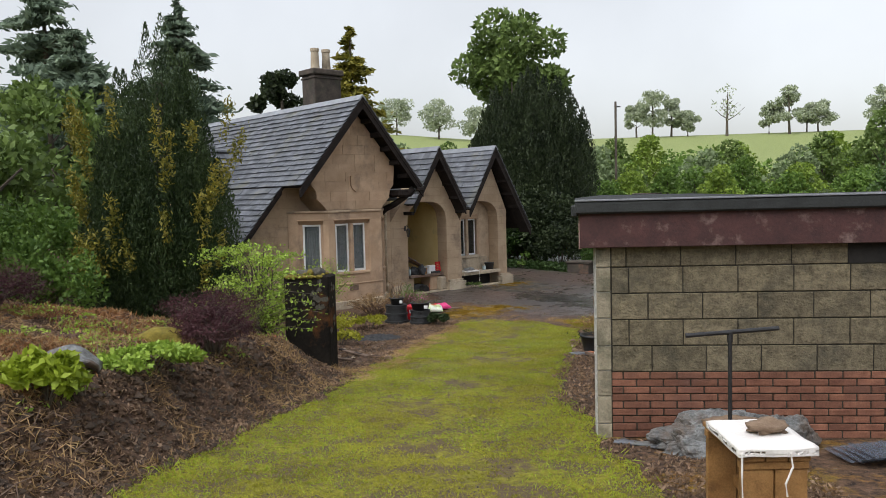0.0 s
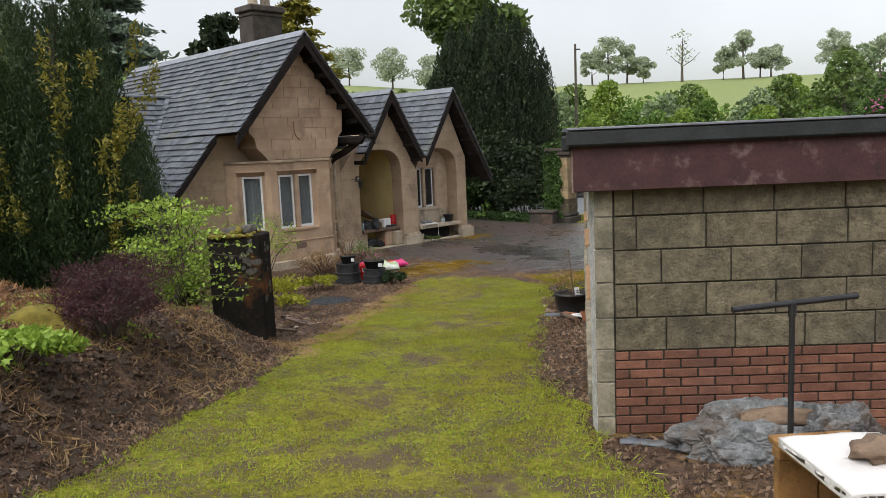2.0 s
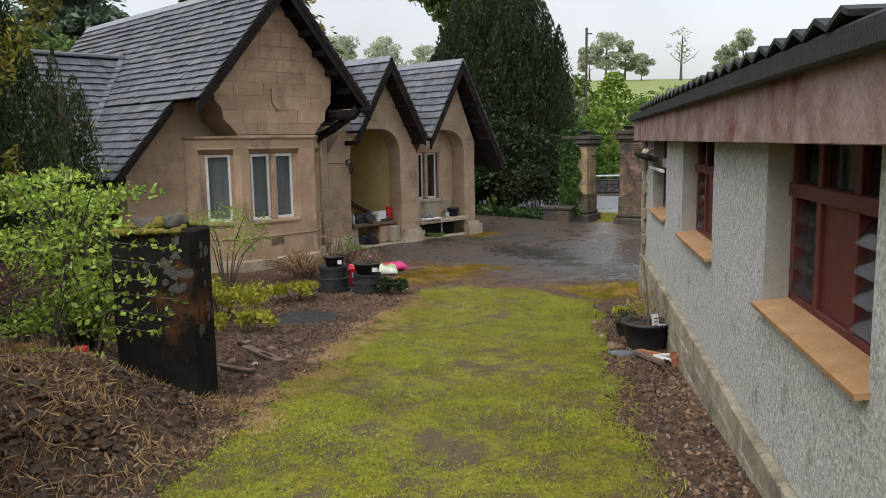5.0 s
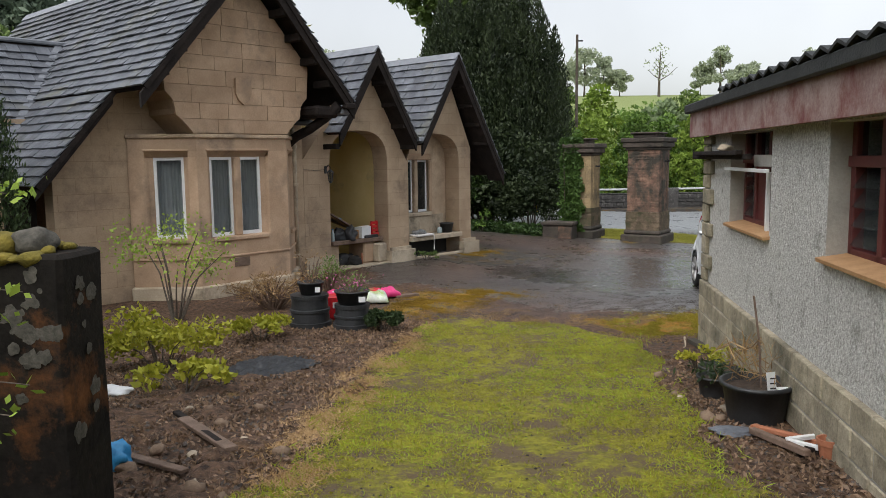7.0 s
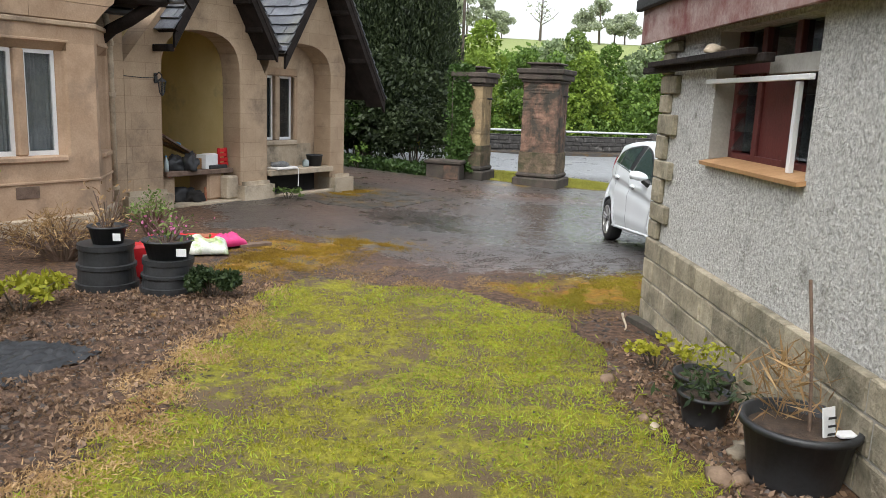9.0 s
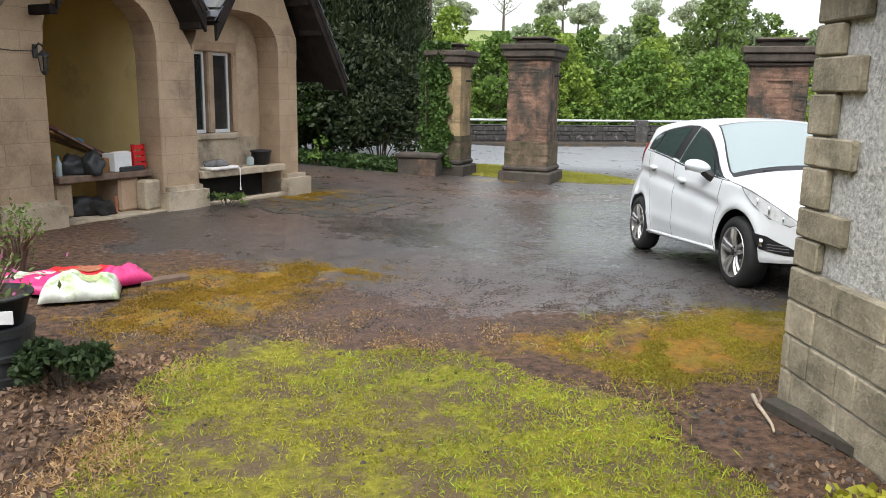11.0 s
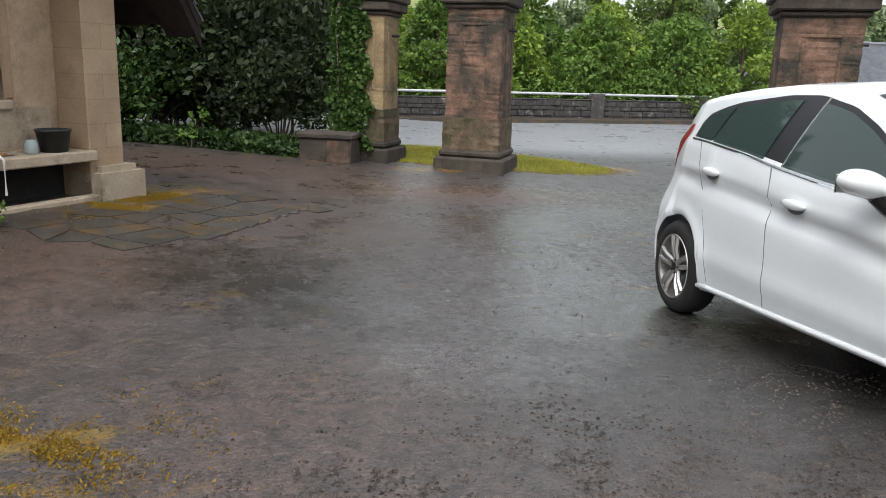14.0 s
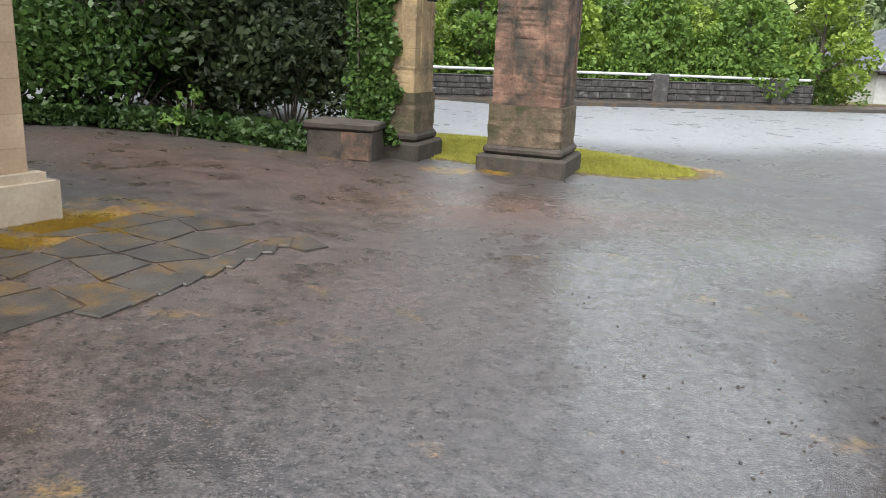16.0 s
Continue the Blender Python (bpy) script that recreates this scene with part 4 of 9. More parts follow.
END = Matrix.Rotation(SLANT, 4, "Z")
WINDOWS = ((0.85, 2.40), (3.98, 5.60), (6.88, 8.28))  # along the side wall
Z_SILL, Z_HEAD, Z_TOP = 1.43, 2.30, 2.36


def shed_side():
    # side wall (local x = 0, outer face to the left), with three openings
    prev = 0.12
    for a, c in WINDOWS:
        for y0, y1, z0, z1 in ((prev, a, 0.0, Z_TOP), (a, c, 0.0, Z_SILL), (a, c, Z_HEAD, Z_TOP)):
            part("pebble_dashed_wall", box(0, 0.24, y0, y1, z0, z1), M_DASH, shed, "grey-white pebble-dashed wall")
        prev = c
    part("pebble_dashed_wall", box(0, 0.24, prev, SIDE_LEN, 0.0, Z_TOP), M_DASH, shed, "grey-white pebble-dashed wall")
    part("rear_wall", box(0.24, 6.0, SIDE_LEN - 0.24, SIDE_LEN, -0.4, Z_TOP), M_DASH, shed)
    part("rear_wall", box(5.8, 6.0, 1.2, SIDE_LEN - 0.24, -0.4, Z_TOP), M_DASH, shed)
    for a, c in WINDOWS:
        part("sill", slab([(-0.05, a - 0.02, Z_SILL - 0.015), (0.2, a - 0.02, Z_SILL + 0.03), (0.2, c + 0.02, Z_SILL + 0.03), (-0.05, c + 0.02, Z_SILL - 0.015)], -0.025), M_SILL, shed, "orange clay tile sill")
        for y0, y1 in ((a - 0.001, a + 0.006), (c - 0.006, c + 0.001)):
            part("reveal", box(0.003, 0.16, y0, y1, Z_SILL + 0.03, Z_HEAD), M_CEMENT, shed)
        win = tagged(new("louvre_window"), "maroon timber window with glass louvres")
        win.parent = shed
        w = c - a
        posts = [a + 0.01, a + w * 0.36, a + w * 0.68, c - 0.08]
        for p in posts:
            part("window_post", box(0.13, 0.2, p, p + 0.07, Z_SILL + 0.02, Z_HEAD, 0.004), M_MAROON, win)
        part("window_rail", box(0.11, 0.2, a + 0.01, c - 0.01, 2.02, 2.09, 0.004), M_MAROON, win)
        part("window_rail", box(0.13, 0.2, a + 0.01, c - 0.01, Z_SILL + 0.02, Z_SILL + 0.08, 0.004), M_MAROON, win)
        for i, (p, q) in enumerate(zip(posts, posts[1:])):
            for k in range(4):
                z = Z_SILL + 0.1 + k * 0.12
                if i != 1:
                    ob = part("louvre", slab([(0.12, p + 0.075, z), (0.12, q - 0.005, z), (0.20, q - 0.005, z + 0.115), (0.20, p + 0.075, z + 0.115)], 0.006), M_PANE, win)
                    ob.visible_shadow = False
            part("fanlight", box(0.165, 0.17, p + 0.07, q, 2.09, Z_HEAD), M_PANE, win).visible_shadow = False
            if i == 1:
                part("door_panel", box(0.15, 0.18, p + 0.07, q, Z_SILL + 0.08, 2.02), M_MAROON, win)
    # dark sheet gives the shed's inside its shade
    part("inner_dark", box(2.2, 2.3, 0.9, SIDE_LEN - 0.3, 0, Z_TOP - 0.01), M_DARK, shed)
    part("ceiling", box(0.0, 6.0, 0.95, SIDE_LEN, Z_TOP + 0.002, Z_TOP + 0.05), M_OLD_WOOD, shed)
    # stone plinth and quoins on the side wall, in courses
    rnd = random.Random(8)
    z = 0.0
    part("plinth_core", box(-0.046, 0.0, 0.75, SIDE_LEN + 0.01, -0.3, 0.705), M_CEMENT, shed)
    part("quoin_core", box(-0.02, 0.0, SIDE_LEN - 0.16, SIDE_LEN + 0.01, 0.715, 2.3), M_CEMENT, shed)
    for h in (0.19, 0.18, 0.18, 0.17):
        y = rnd.uniform(-0.2, 0)
        while y < SIDE_LEN:
            w = rnd.uniform(0.16, 0.52)
            y0, y1 = max(0.74, y), min(SIDE_LEN + 0.02, y + w)
            if y1 - y0 > 0.06:
                pr = rnd.uniform(0.050, 0.062)
                part("plinth_stone", box(-pr, 0.0, y0 + 0.005, y1 - 0.005, z + 0.005, z + h - 0.005, 0.008), M_QUOIN, shed)
            y += w
        z += h
    k = 0
    while z < 2.28:
        h = rnd.choice((0.15, 0.17, 0.2))
        w = 0.36 if k % 2 else 0.18
        part("quoin", box(-0.045, 0.0, SIDE_LEN - w, SIDE_LEN + 0.03, z + 0.005, min(2.3, z + h) - 0.005, 0.008), M_QUOIN, shed)
        z += h
        k += 1
    # brick footing strip along the side wall
    part("footing_strip", box(-0.2, -0.06, 0.4, 6.8, 0.0, 0.04, 0.01), M_BRICK, shed)


def shed_end():
    T = 0.2
    core = box(0.12, 6.0, 0.012, T, 0.2, Z_TOP)
    core.transform(END)
    part("block_wall_core", core, M_MORTAR, shed)
    ret = box(-0.003, 0.118, 0.013, T + 0.02, -0.2, Z_TOP)
    ret.transform(END)
    part("pebble_dashed_wall", ret, M_DASH, shed, "grey-white pebble-dashed wall")
    rnd = random.Random(5)

    def put(name, x0, x1, z0, z1, mat, depth=0.012):
        bm = box(x0, x1, -rnd.uniform(0, 0.004), depth, z0, z1, 0.004)
        bm.transform(END)
        part(name, bm, mat, shed)

    # brick base, then five courses of blocks, with a column of slips at the corner
    for r in range(13):
        z = 1.235 - (r + 1) * 0.0635
        x = 0.11 + (0 if r % 2 else -0.1125)
        while x < 5.9:
            x0, x1 = max(0.125, x), x + 0.215
            if x1 - x0 > 0.04 and (x1 < 3.6):
                put("brick", x0, x1 - 0.002, z + 0.004, z + 0.0595, M_BRICK)
            x += 0.225
    for r in range(5):
        z = 1.235 + r * 0.225
        x = (0.46, 0.27, 0.43, 0.27, 0.25)[r] - 0.45
        while x < 5.9:
            x0, x1 = max(0.125, x), x + 0.45
            if r == 4 and 2.03 < x0 < 2.4:
                x1 = 2.03
            if x1 - x0 > 0.05 and not (r == 4 and 2.03 <= x0 < 2.45):
                put("concrete_block", x0 + 0.005, x1 - 0.005, z + 0.005, z + 0.220, M_BLOCK)
            x += 0.45
    z, k = 0.35, 0
    while z < 2.34:
        h = (0.225, 0.21, 0.24)[k % 3]
        put("corner_block", 0.0, 0.118, z + 0.004, min(z + h, Z_TOP) - 0.004, M_QUOIN)
        z += h
        k += 1
    # near-black plate stands for the hole's inner shade
    part("air_opening", (lambda bm: (bm.transform(END), bm)[1])(box(2.05, 2.47, -0.004, 0.02, 2.14, 2.34)), M_DARK, shed, "near-black plate for the shade in an open vent hole")


def shed_roof():
    eave = 0.16
    pts = [Vector((-eave, -0.10, 0)), Vector((-eave, SIDE_LEN + 0.4, 0)), Vector((6.2, SIDE_LEN + 0.4, 0)), END @ Vector((6.4, -0.2, 0))]
    pts[0] = END @ Vector((-eave, -0.12, 0))
    b = bmesh.new()
    top = [b.verts.new((p.x, p.y, 2.66)) for p in pts]
    low = [b.verts.new((p.x, p.y, 2.62)) for p in pts]
    b.faces.new(top[::-1])
    b.faces.new(low)
    for i in range(4):
        j = (i + 1) % 4
        b.faces.new((top[i], top[j], low[j], low[i]))
    bmesh.ops.recalc_face_normals(b, faces=b.faces[:])
    part("roof", b, M_FELT, shed)
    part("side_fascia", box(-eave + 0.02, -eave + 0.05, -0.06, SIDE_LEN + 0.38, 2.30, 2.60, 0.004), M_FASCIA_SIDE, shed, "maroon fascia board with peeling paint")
    part("soffit", box(-eave + 0.05, 0.0, 0.0, SIDE_LEN, 2.33, 2.35), M_OLD_WOOD, shed)
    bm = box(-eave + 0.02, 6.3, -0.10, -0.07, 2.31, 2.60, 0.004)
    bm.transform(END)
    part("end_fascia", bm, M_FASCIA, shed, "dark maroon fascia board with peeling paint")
    bm = box(-eave - 0.02, 6.4, -0.15, -0.08, 2.595, 2.70, 0.015)
    bm.transform(END)
    part("felt_edge", bm, M_FELT, shed)
    bm = box(-eave - 0.02, 6.4, -0.155, -0.10, 2.70, 2.716, 0.003)
    bm.transform(END)
    part("metal_edge_strip", bm, M_LEAD, shed)
    part("felt_edge", box(-eave - 0.04, -eave + 0.02, -0.1, SIDE_LEN + 0.42, 2.57, 2.67, 0.012), M_FELT, shed)
    # corrugated sheet lying on the roof's side edge
    V, F, n = [], [], 110
    for i in range(n + 1):
        y = 0.6 + i * (SIDE_LEN - 2.0) / n
        z = 2.685 + 0.022 * math.sin(i * math.pi / 2 * 1.0)
        V += [(-eave - 0.05, y, z), (1.4, y, z - 0.01)]
    F = [(2 * i, 2 * i + 2, 2 * i + 3, 2 * i + 1) for i in range(n)]
    ob = raw("corrugated_sheet", V, F, M_FELT, shed)
    md = ob.modifiers.new("thick", "SOLIDIFY")
    md.thickness = 0.02


shed_side()
shed_end()
shed_roof()


# ---- old gatepost by the drive ----
def old_gatepost():
    m = Matrix.Translation((-1.80, 5.62, gz(-1.4, 5.5) - 0.1)) @ Matrix.Rotation(radians(-4), 4, "Z")
    g = thing("old_gatepost", "sooty stone gatepost with moss and loose stones on top", "gatepost", m)
    b = box(-0.32, 0.32, -0.17, 0.17, 0, 1.42, 0.02)
    bmesh.ops.subdivide_edges(b, edges=b.edges[:], cuts=5, use_grid_fill=True)
    for v in b.verts:
        v.co += 0.012 * noise.noise_vector(v.co * 5)
    part("shaft", b, M_POST, g, smooth=False)
    rnd = random.Random(2)
    for k in range(26):
        b = bmesh.new()
        bmesh.ops.create_icosphere(b, subdivisions=3, radius=rnd.uniform(0.010, 0.040))
        front = rnd.random() < 0.7
        for v in b.verts:
            v.co *= 1 + 0.8 * noise.noise(v.co * 40 + Vector((k, 0, 0)))
            if front:
                v.co.y *= 0.06
            else:
                v.co.x *= 0.06
        at = (min(0.28, max(-0.1, rnd.gauss(0.17, 0.09))), -0.174, min(1.36, rnd.gauss(1.14, 0.10))) if front else (0.325, rnd.uniform(-0.12, 0.12), rnd.uniform(0.6, 1.3))
        b.transform(Matrix.Translation(at))
        part("lichen_patch", b, M_LICHEN, g)
    # a mossy rim along the top, with two loose stones lying in it
    for k in range(30):
        b = bmesh.new()
        bmesh.ops.create_icosphere(b, subdivisions=2, radius=rnd.uniform(0.028, 0.06))
        for v in b.verts:
            v.co *= 1 + 0.45 * noise.noise(v.co * 28 + Vector((k * 3, 0, 0)))
            v.co.z *= 0.55
        row = k % 3
        b.transform(Matrix.Translation((-0.29 + 0.0178 * k, (-0.16, -0.06, 0.07)[row] + rnd.uniform(-0.02, 0.02), (1.405, 1.43, 1.43)[row])))
        part("moss_cushion", b, M_MOSS, g, smooth=True)
    for x, y, w, h in ((0.13, -0.03, 0.095, 0.06), (-0.08, 0.0, 0.12, 0.042), (0.04, -0.07, 0.05, 0.055)):
        b = bmesh.new()
        bmesh.ops.create_icosphere(b, subdivisions=3, radius=1)
        for v in b.verts:
            v.co *= 1 + 0.3 * noise.noise(v.co * 1.3 + Vector((x * 40, 0, 0)))
            v.co = Vector((v.co.x * w, v.co.y * 0.09, v.co.z * h))
        b.transform(Matrix.Translation((x, y, 1.42 + h * 0.7)))
        part("loose_stone", b, M_MOSS if w < 0.06 else M_LICHEN, g, smooth=True)


old_gatepost()


# ---- gate pillars ----
def gate_pillar(x, y, turn, w, label, shaft_mat, height=2.75, parent_m=None):
    z = gz(x, y)
    g = thing("gate_pillar", label, "gate pillar", Matrix.Translation((x, y, z)) @ Matrix.Rotation(radians(turn), 4, "Z"), "gate pillars at the entrance")
    h = w / 2
    b = box(-h - 0.12, h + 0.12, -h - 0.12, h + 0.12, -0.3, 0.22, 0.03)
    box(-h - 0.06, h + 0.06, -h - 0.06, h + 0.06, 0.22, 0.34, 0.04, bm=b)
    part("base", b, M_GATE_DARK, g)
    core = box(-h + 0.03, h - 0.03, -h + 0.03, h - 0.03, 0.3, height - 0.45)
    part("core", core, M_GATE_DARK, g)
    rnd = random.Random(int(x * 10))
    zz = 0.34
    first = True
    while zz < height - 0.46:
        hh = 0.5 if first else rnd.uniform(0.24, 0.36)
        z1 = min(height - 0.45, zz + hh)
        if height - 0.45 - z1 < 0.12:
            z1 = height - 0.45
        e = 0.03 if first else 0.0
        bm = box(-h - e, h + e, -h - e, h + e, zz + 0.0015, z1 - 0.0015)
        bmesh.ops.subdivide_edges(bm, edges=bm.edges[:], cuts=9, use_grid_fill=True)
        for v in bm.verts:
            worn = 0.35 + 0.65 * smooth01(-0.1, 0.35, noise.noise(Vector((v.co.x * 1.7 + x, v.co.y * 1.7, v.co.z * 1.1))))
            ridge = noise.noise(Vector((v.co.x * 2.2, v.co.y * 2.2 + x, v.co.z * 17.0))) + 0.6 * noise.noise(Vector((v.co.x * 6.0, v.co.y * 6.0 + x, v.co.z * 30.0)))
            k = 1 - 0.016 * worn * max(0.0, ridge + 0.35) / h
            v.co.x *= k
            v.co.y *= k
            if abs(v.co.x) > h * 0.97 and abs(v.co.y) > h * 0.97:
                v.co.x *= 0.975
                v.co.y *= 0.975
        part("stone", bm, M_MOSSY_STONE if first else shaft_mat, g, "mossy weathered plinth block" if first else "")
        zz = z1
        first = False
    # raised mouldings round a tall sunk panel
    for s in (-1, 1):
        part("panel_border", box(s * 0.23 * w - 0.02, s * 0.23 * w + 0.02, -h - 0.012, -h + 0.02, 1.15, height - 0.7, 0.008), shaft_mat, g)
        part("panel_border", box(h - 0.02, h + 0.012, s * 0.23 * w - 0.02, s * 0.23 * w + 0.02, 1.15, height - 0.7, 0.008), shaft_mat, g)
    part("panel_border", box(-0.23 * w - 0.02, 0.23 * w + 0.02, -h - 0.014, -h + 0.02, height - 0.7, height - 0.66, 0.008), shaft_mat, g)
    part("iron_pin", tube([(h - 0.05, 0, height - 0.75), (h + 0.13, 0, height - 0.75)], 0.022, 8), M_BLACK_METAL, g)
    for k, (e, z0, z1) in enumerate(((0.04, height - 0.45, height - 0.38), (0.10, height - 0.38, height - 0.24), (0.14, height - 0.24, height - 0.12), (-0.12, height - 0.12, height - 0.02), (-0.05, height - 0.02, height + 0.03))):
        part("cornice", box(-h - e, h + e, -h - e, h + e, z0, z1, 0.02), M_GATE_DARK, g)
    return g


gate_pillar(4.10, 24.45, -33, 0.68, "ochre stone gate pillar half-covered in ivy", M_YELLOWED, 2.75)
gate_pillar(5.72, 23.72, -33, 0.90, "worn red sandstone gate pillar with a dark cap", M_GATE, 2.95)
gate_pillar(9.03, 20.13, -33, 0.95, "tall red sandstone gate pillar beside the parked car", M_GATE, 2.95)


def stone_trough():
    m = Matrix.Translation((3.35, 24.0, gz(3.4, 24.0))) @ Matrix.Rotation(radians(-25), 4, "Z")
    g = thing("stone_trough", "old rectangular stone planter beside the gate pillar", "planter", m)
    part("body", box(-0.42, 0.42, -0.3, 0.3, -0.2, 0.36, 0.02), M_GATE_DARK, g)
    part("rim", box(-0.46, 0.46, -0.34, 0.34, 0.36, 0.45, 0.02), M_GATE_DARK, g)
    part("front_panel", box(0.03, 0.40, -0.315, -0.29, 0.0, 0.34, 0.01), M_GATE, g)


stone_trough()


# ---- roadside wall, rail, pavement, far cottage ----
def road_side():
    a, c = Vector((-20, 36.6, 0)), Vector((21.2, 38.4, 0))
    base = -0.42
    turn = math.atan2(c.y - a.y, c.x - a.x)
    ln = (c - a).length
    w = thing("roadside_wall", "low dark rubble wall with square piers and a white rail", "wall", Matrix.Translation((a.x, a.y, base)) @ Matrix.Rotation(turn, 4, "Z"))
    part("core", box(24.0, ln, 0, 0.4, -0.3, 0.80, 0.02), M_GREY_WALL, w)
    rnd = random.Random(12)
    V, F = [], []
    z = 0.0
    while z < 0.78:
        h = rnd.uniform(0.14, 0.22)
        x = 24.0
        while x < ln:
            wd = rnd.uniform(0.22, 0.6)
            x0, x1, z0, z1, p = x + 0.01, min(ln, x + wd) - 0.01, z + 0.01, min(0.82, z + h) - 0.01, rnd.uniform(0.02, 0.06)
            k = len(V)
            V += [(x0, 0, z0), (x1, 0, z0), (x1, 0, z1), (x0, 0, z1), (x0 + 0.02, -p, z0 + 0.02), (x1 - 0.02, -p, z0 + 0.02), (x1 - 0.02, -p, z1 - 0.02), (x0 + 0.02, -p, z1 - 0.02)]
            F += [tuple(i + k for i in f) for f in ((4, 5, 6, 7), (0, 1, 5, 4), (1, 2, 6, 5), (2, 3, 7, 6), (3, 0, 4, 7))]
            x += wd
        z += h
    tagged(raw("rubble_stones", V, F, M_GREY_WALL, w), kind="stuff")
    for x in np.arange(26.0, ln, 4.6):
        part("pier", box(x - 0.28, x + 0.28, -0.1, 0.45, -0.3, 1.02, 0.03), M_GREY_WALL, w)
    part("rail", tube([(24, 0.2, 0.98), (ln, 0.2, 0.98)], 0.045, 8), M_RAIL, w, "white painted steel rail")
    for x in np.arange(0.3, 24, 1.7):
        part("fence_post", box(x - 0.05, x + 0.05, 0.1, 0.2, -0.4, 1.0), M_OLD_WOOD, w)
    for z in (0.35, 0.65, 0.93):
        part("fence_rail", box(0, 24, 0.14, 0.18, z - 0.045, z + 0.045), M_OLD_WOOD, w)
    kerb = raw("kerb_far", [(-40, 35.0, -0.42), (45, 38.0, -0.42), (45, 39.5, -0.42), (-40, 36.4, -0.42), (-40, 35.0, -0.29), (45, 38.0, -0.29), (45, 39.5, -0.29), (-40, 36.4, -0.29)], [(4, 5, 6, 7), (0, 1, 5, 4)], M_FLAG)
    tagged(kerb, "far pavement with a stone kerb beside the road", "pavement", kind="structure")
    kerb.name = "pavement_far"


road_side()


def cottage():
    """A low cottage beyond the road: only its hipped slate roof and a strip of wall stand above the roadside wall."""
    g = thing("roadside_cottage", "low grey cottage with a hipped slate roof beyond the road", "house", Matrix.Translation((26.9, 42.0, 0.0)))
    ze, zr, dep, ln, hip = 0.95, 3.25, 7.0, 16.0, 4.4
    part("wall", box(0.3, ln, 0.3, dep - 0.3, -1.5, ze), M_HARL, g)
    a0, a1, b0, b1 = Vector((0, 0, ze)), Vector((ln + 0.3, 0, ze)), Vector((0, dep, ze)), Vector((ln + 0.3, dep, ze))
    r0, r1 = Vector((hip, dep / 2, zr)), Vector((ln + 0.3, dep / 2, zr))
    part("roof", slab([a0, a1, r1, r0], 0.10), M_SLATE, g)
    part("roof", slab([b1, b0, r0, r1], 0.10), M_SLATE, g)
    part("roof", slab([b0, a0, r0], 0.10), M_SLATE, g)
    part("ridge_cap", tube([r0 + Vector((0, 0, 0.03)), r1 + Vector((0, 0, 0.03))], 0.09, 8), M_LEAD, g)
    part("hip_cap", tube([a0 + Vector((0, 0, 0.03)), r0 + Vector((0, 0, 0.03))], 0.07, 8), M_LEAD, g)
    part("gutter", tube([a0 + Vector((0, -0.05, -0.10)), a1 + Vector((0, -0.05, -0.10))], 0.07, 8), M_TIMBER, g)
    ch = part("chimney", box(hip - 0.3, hip + 0.4, dep / 2 - 0.35, dep / 2 + 0.35, zr - 0.6, zr + 0.75, 0.03), M_GATE_DARK, g)
    part("coping", box(hip - 0.38, hip + 0.48, dep / 2 - 0.43, dep / 2 + 0.43, zr + 0.75, zr + 0.9, 0.03), M_GATE_DARK, ch)
    part("chimney_pot", lathe([(0.2, zr + 0.9), (0.14, zr + 1.2), (0.17, zr + 1.28)], 12, centre=(hip + 0.05, dep / 2)), M_GATE_DARK, ch)
    for x in (2.4, 5.6, 9.0, 12.4):
        w = part("window", box(x, x + 1.1, 0.25, 0.32, -0.3, 0.75), M_WHITE, g)
        part("pane", box(x + 0.07, x + 1.03, 0.24, 0.26, -0.23, 0.68), M_PANE, w)


cottage()


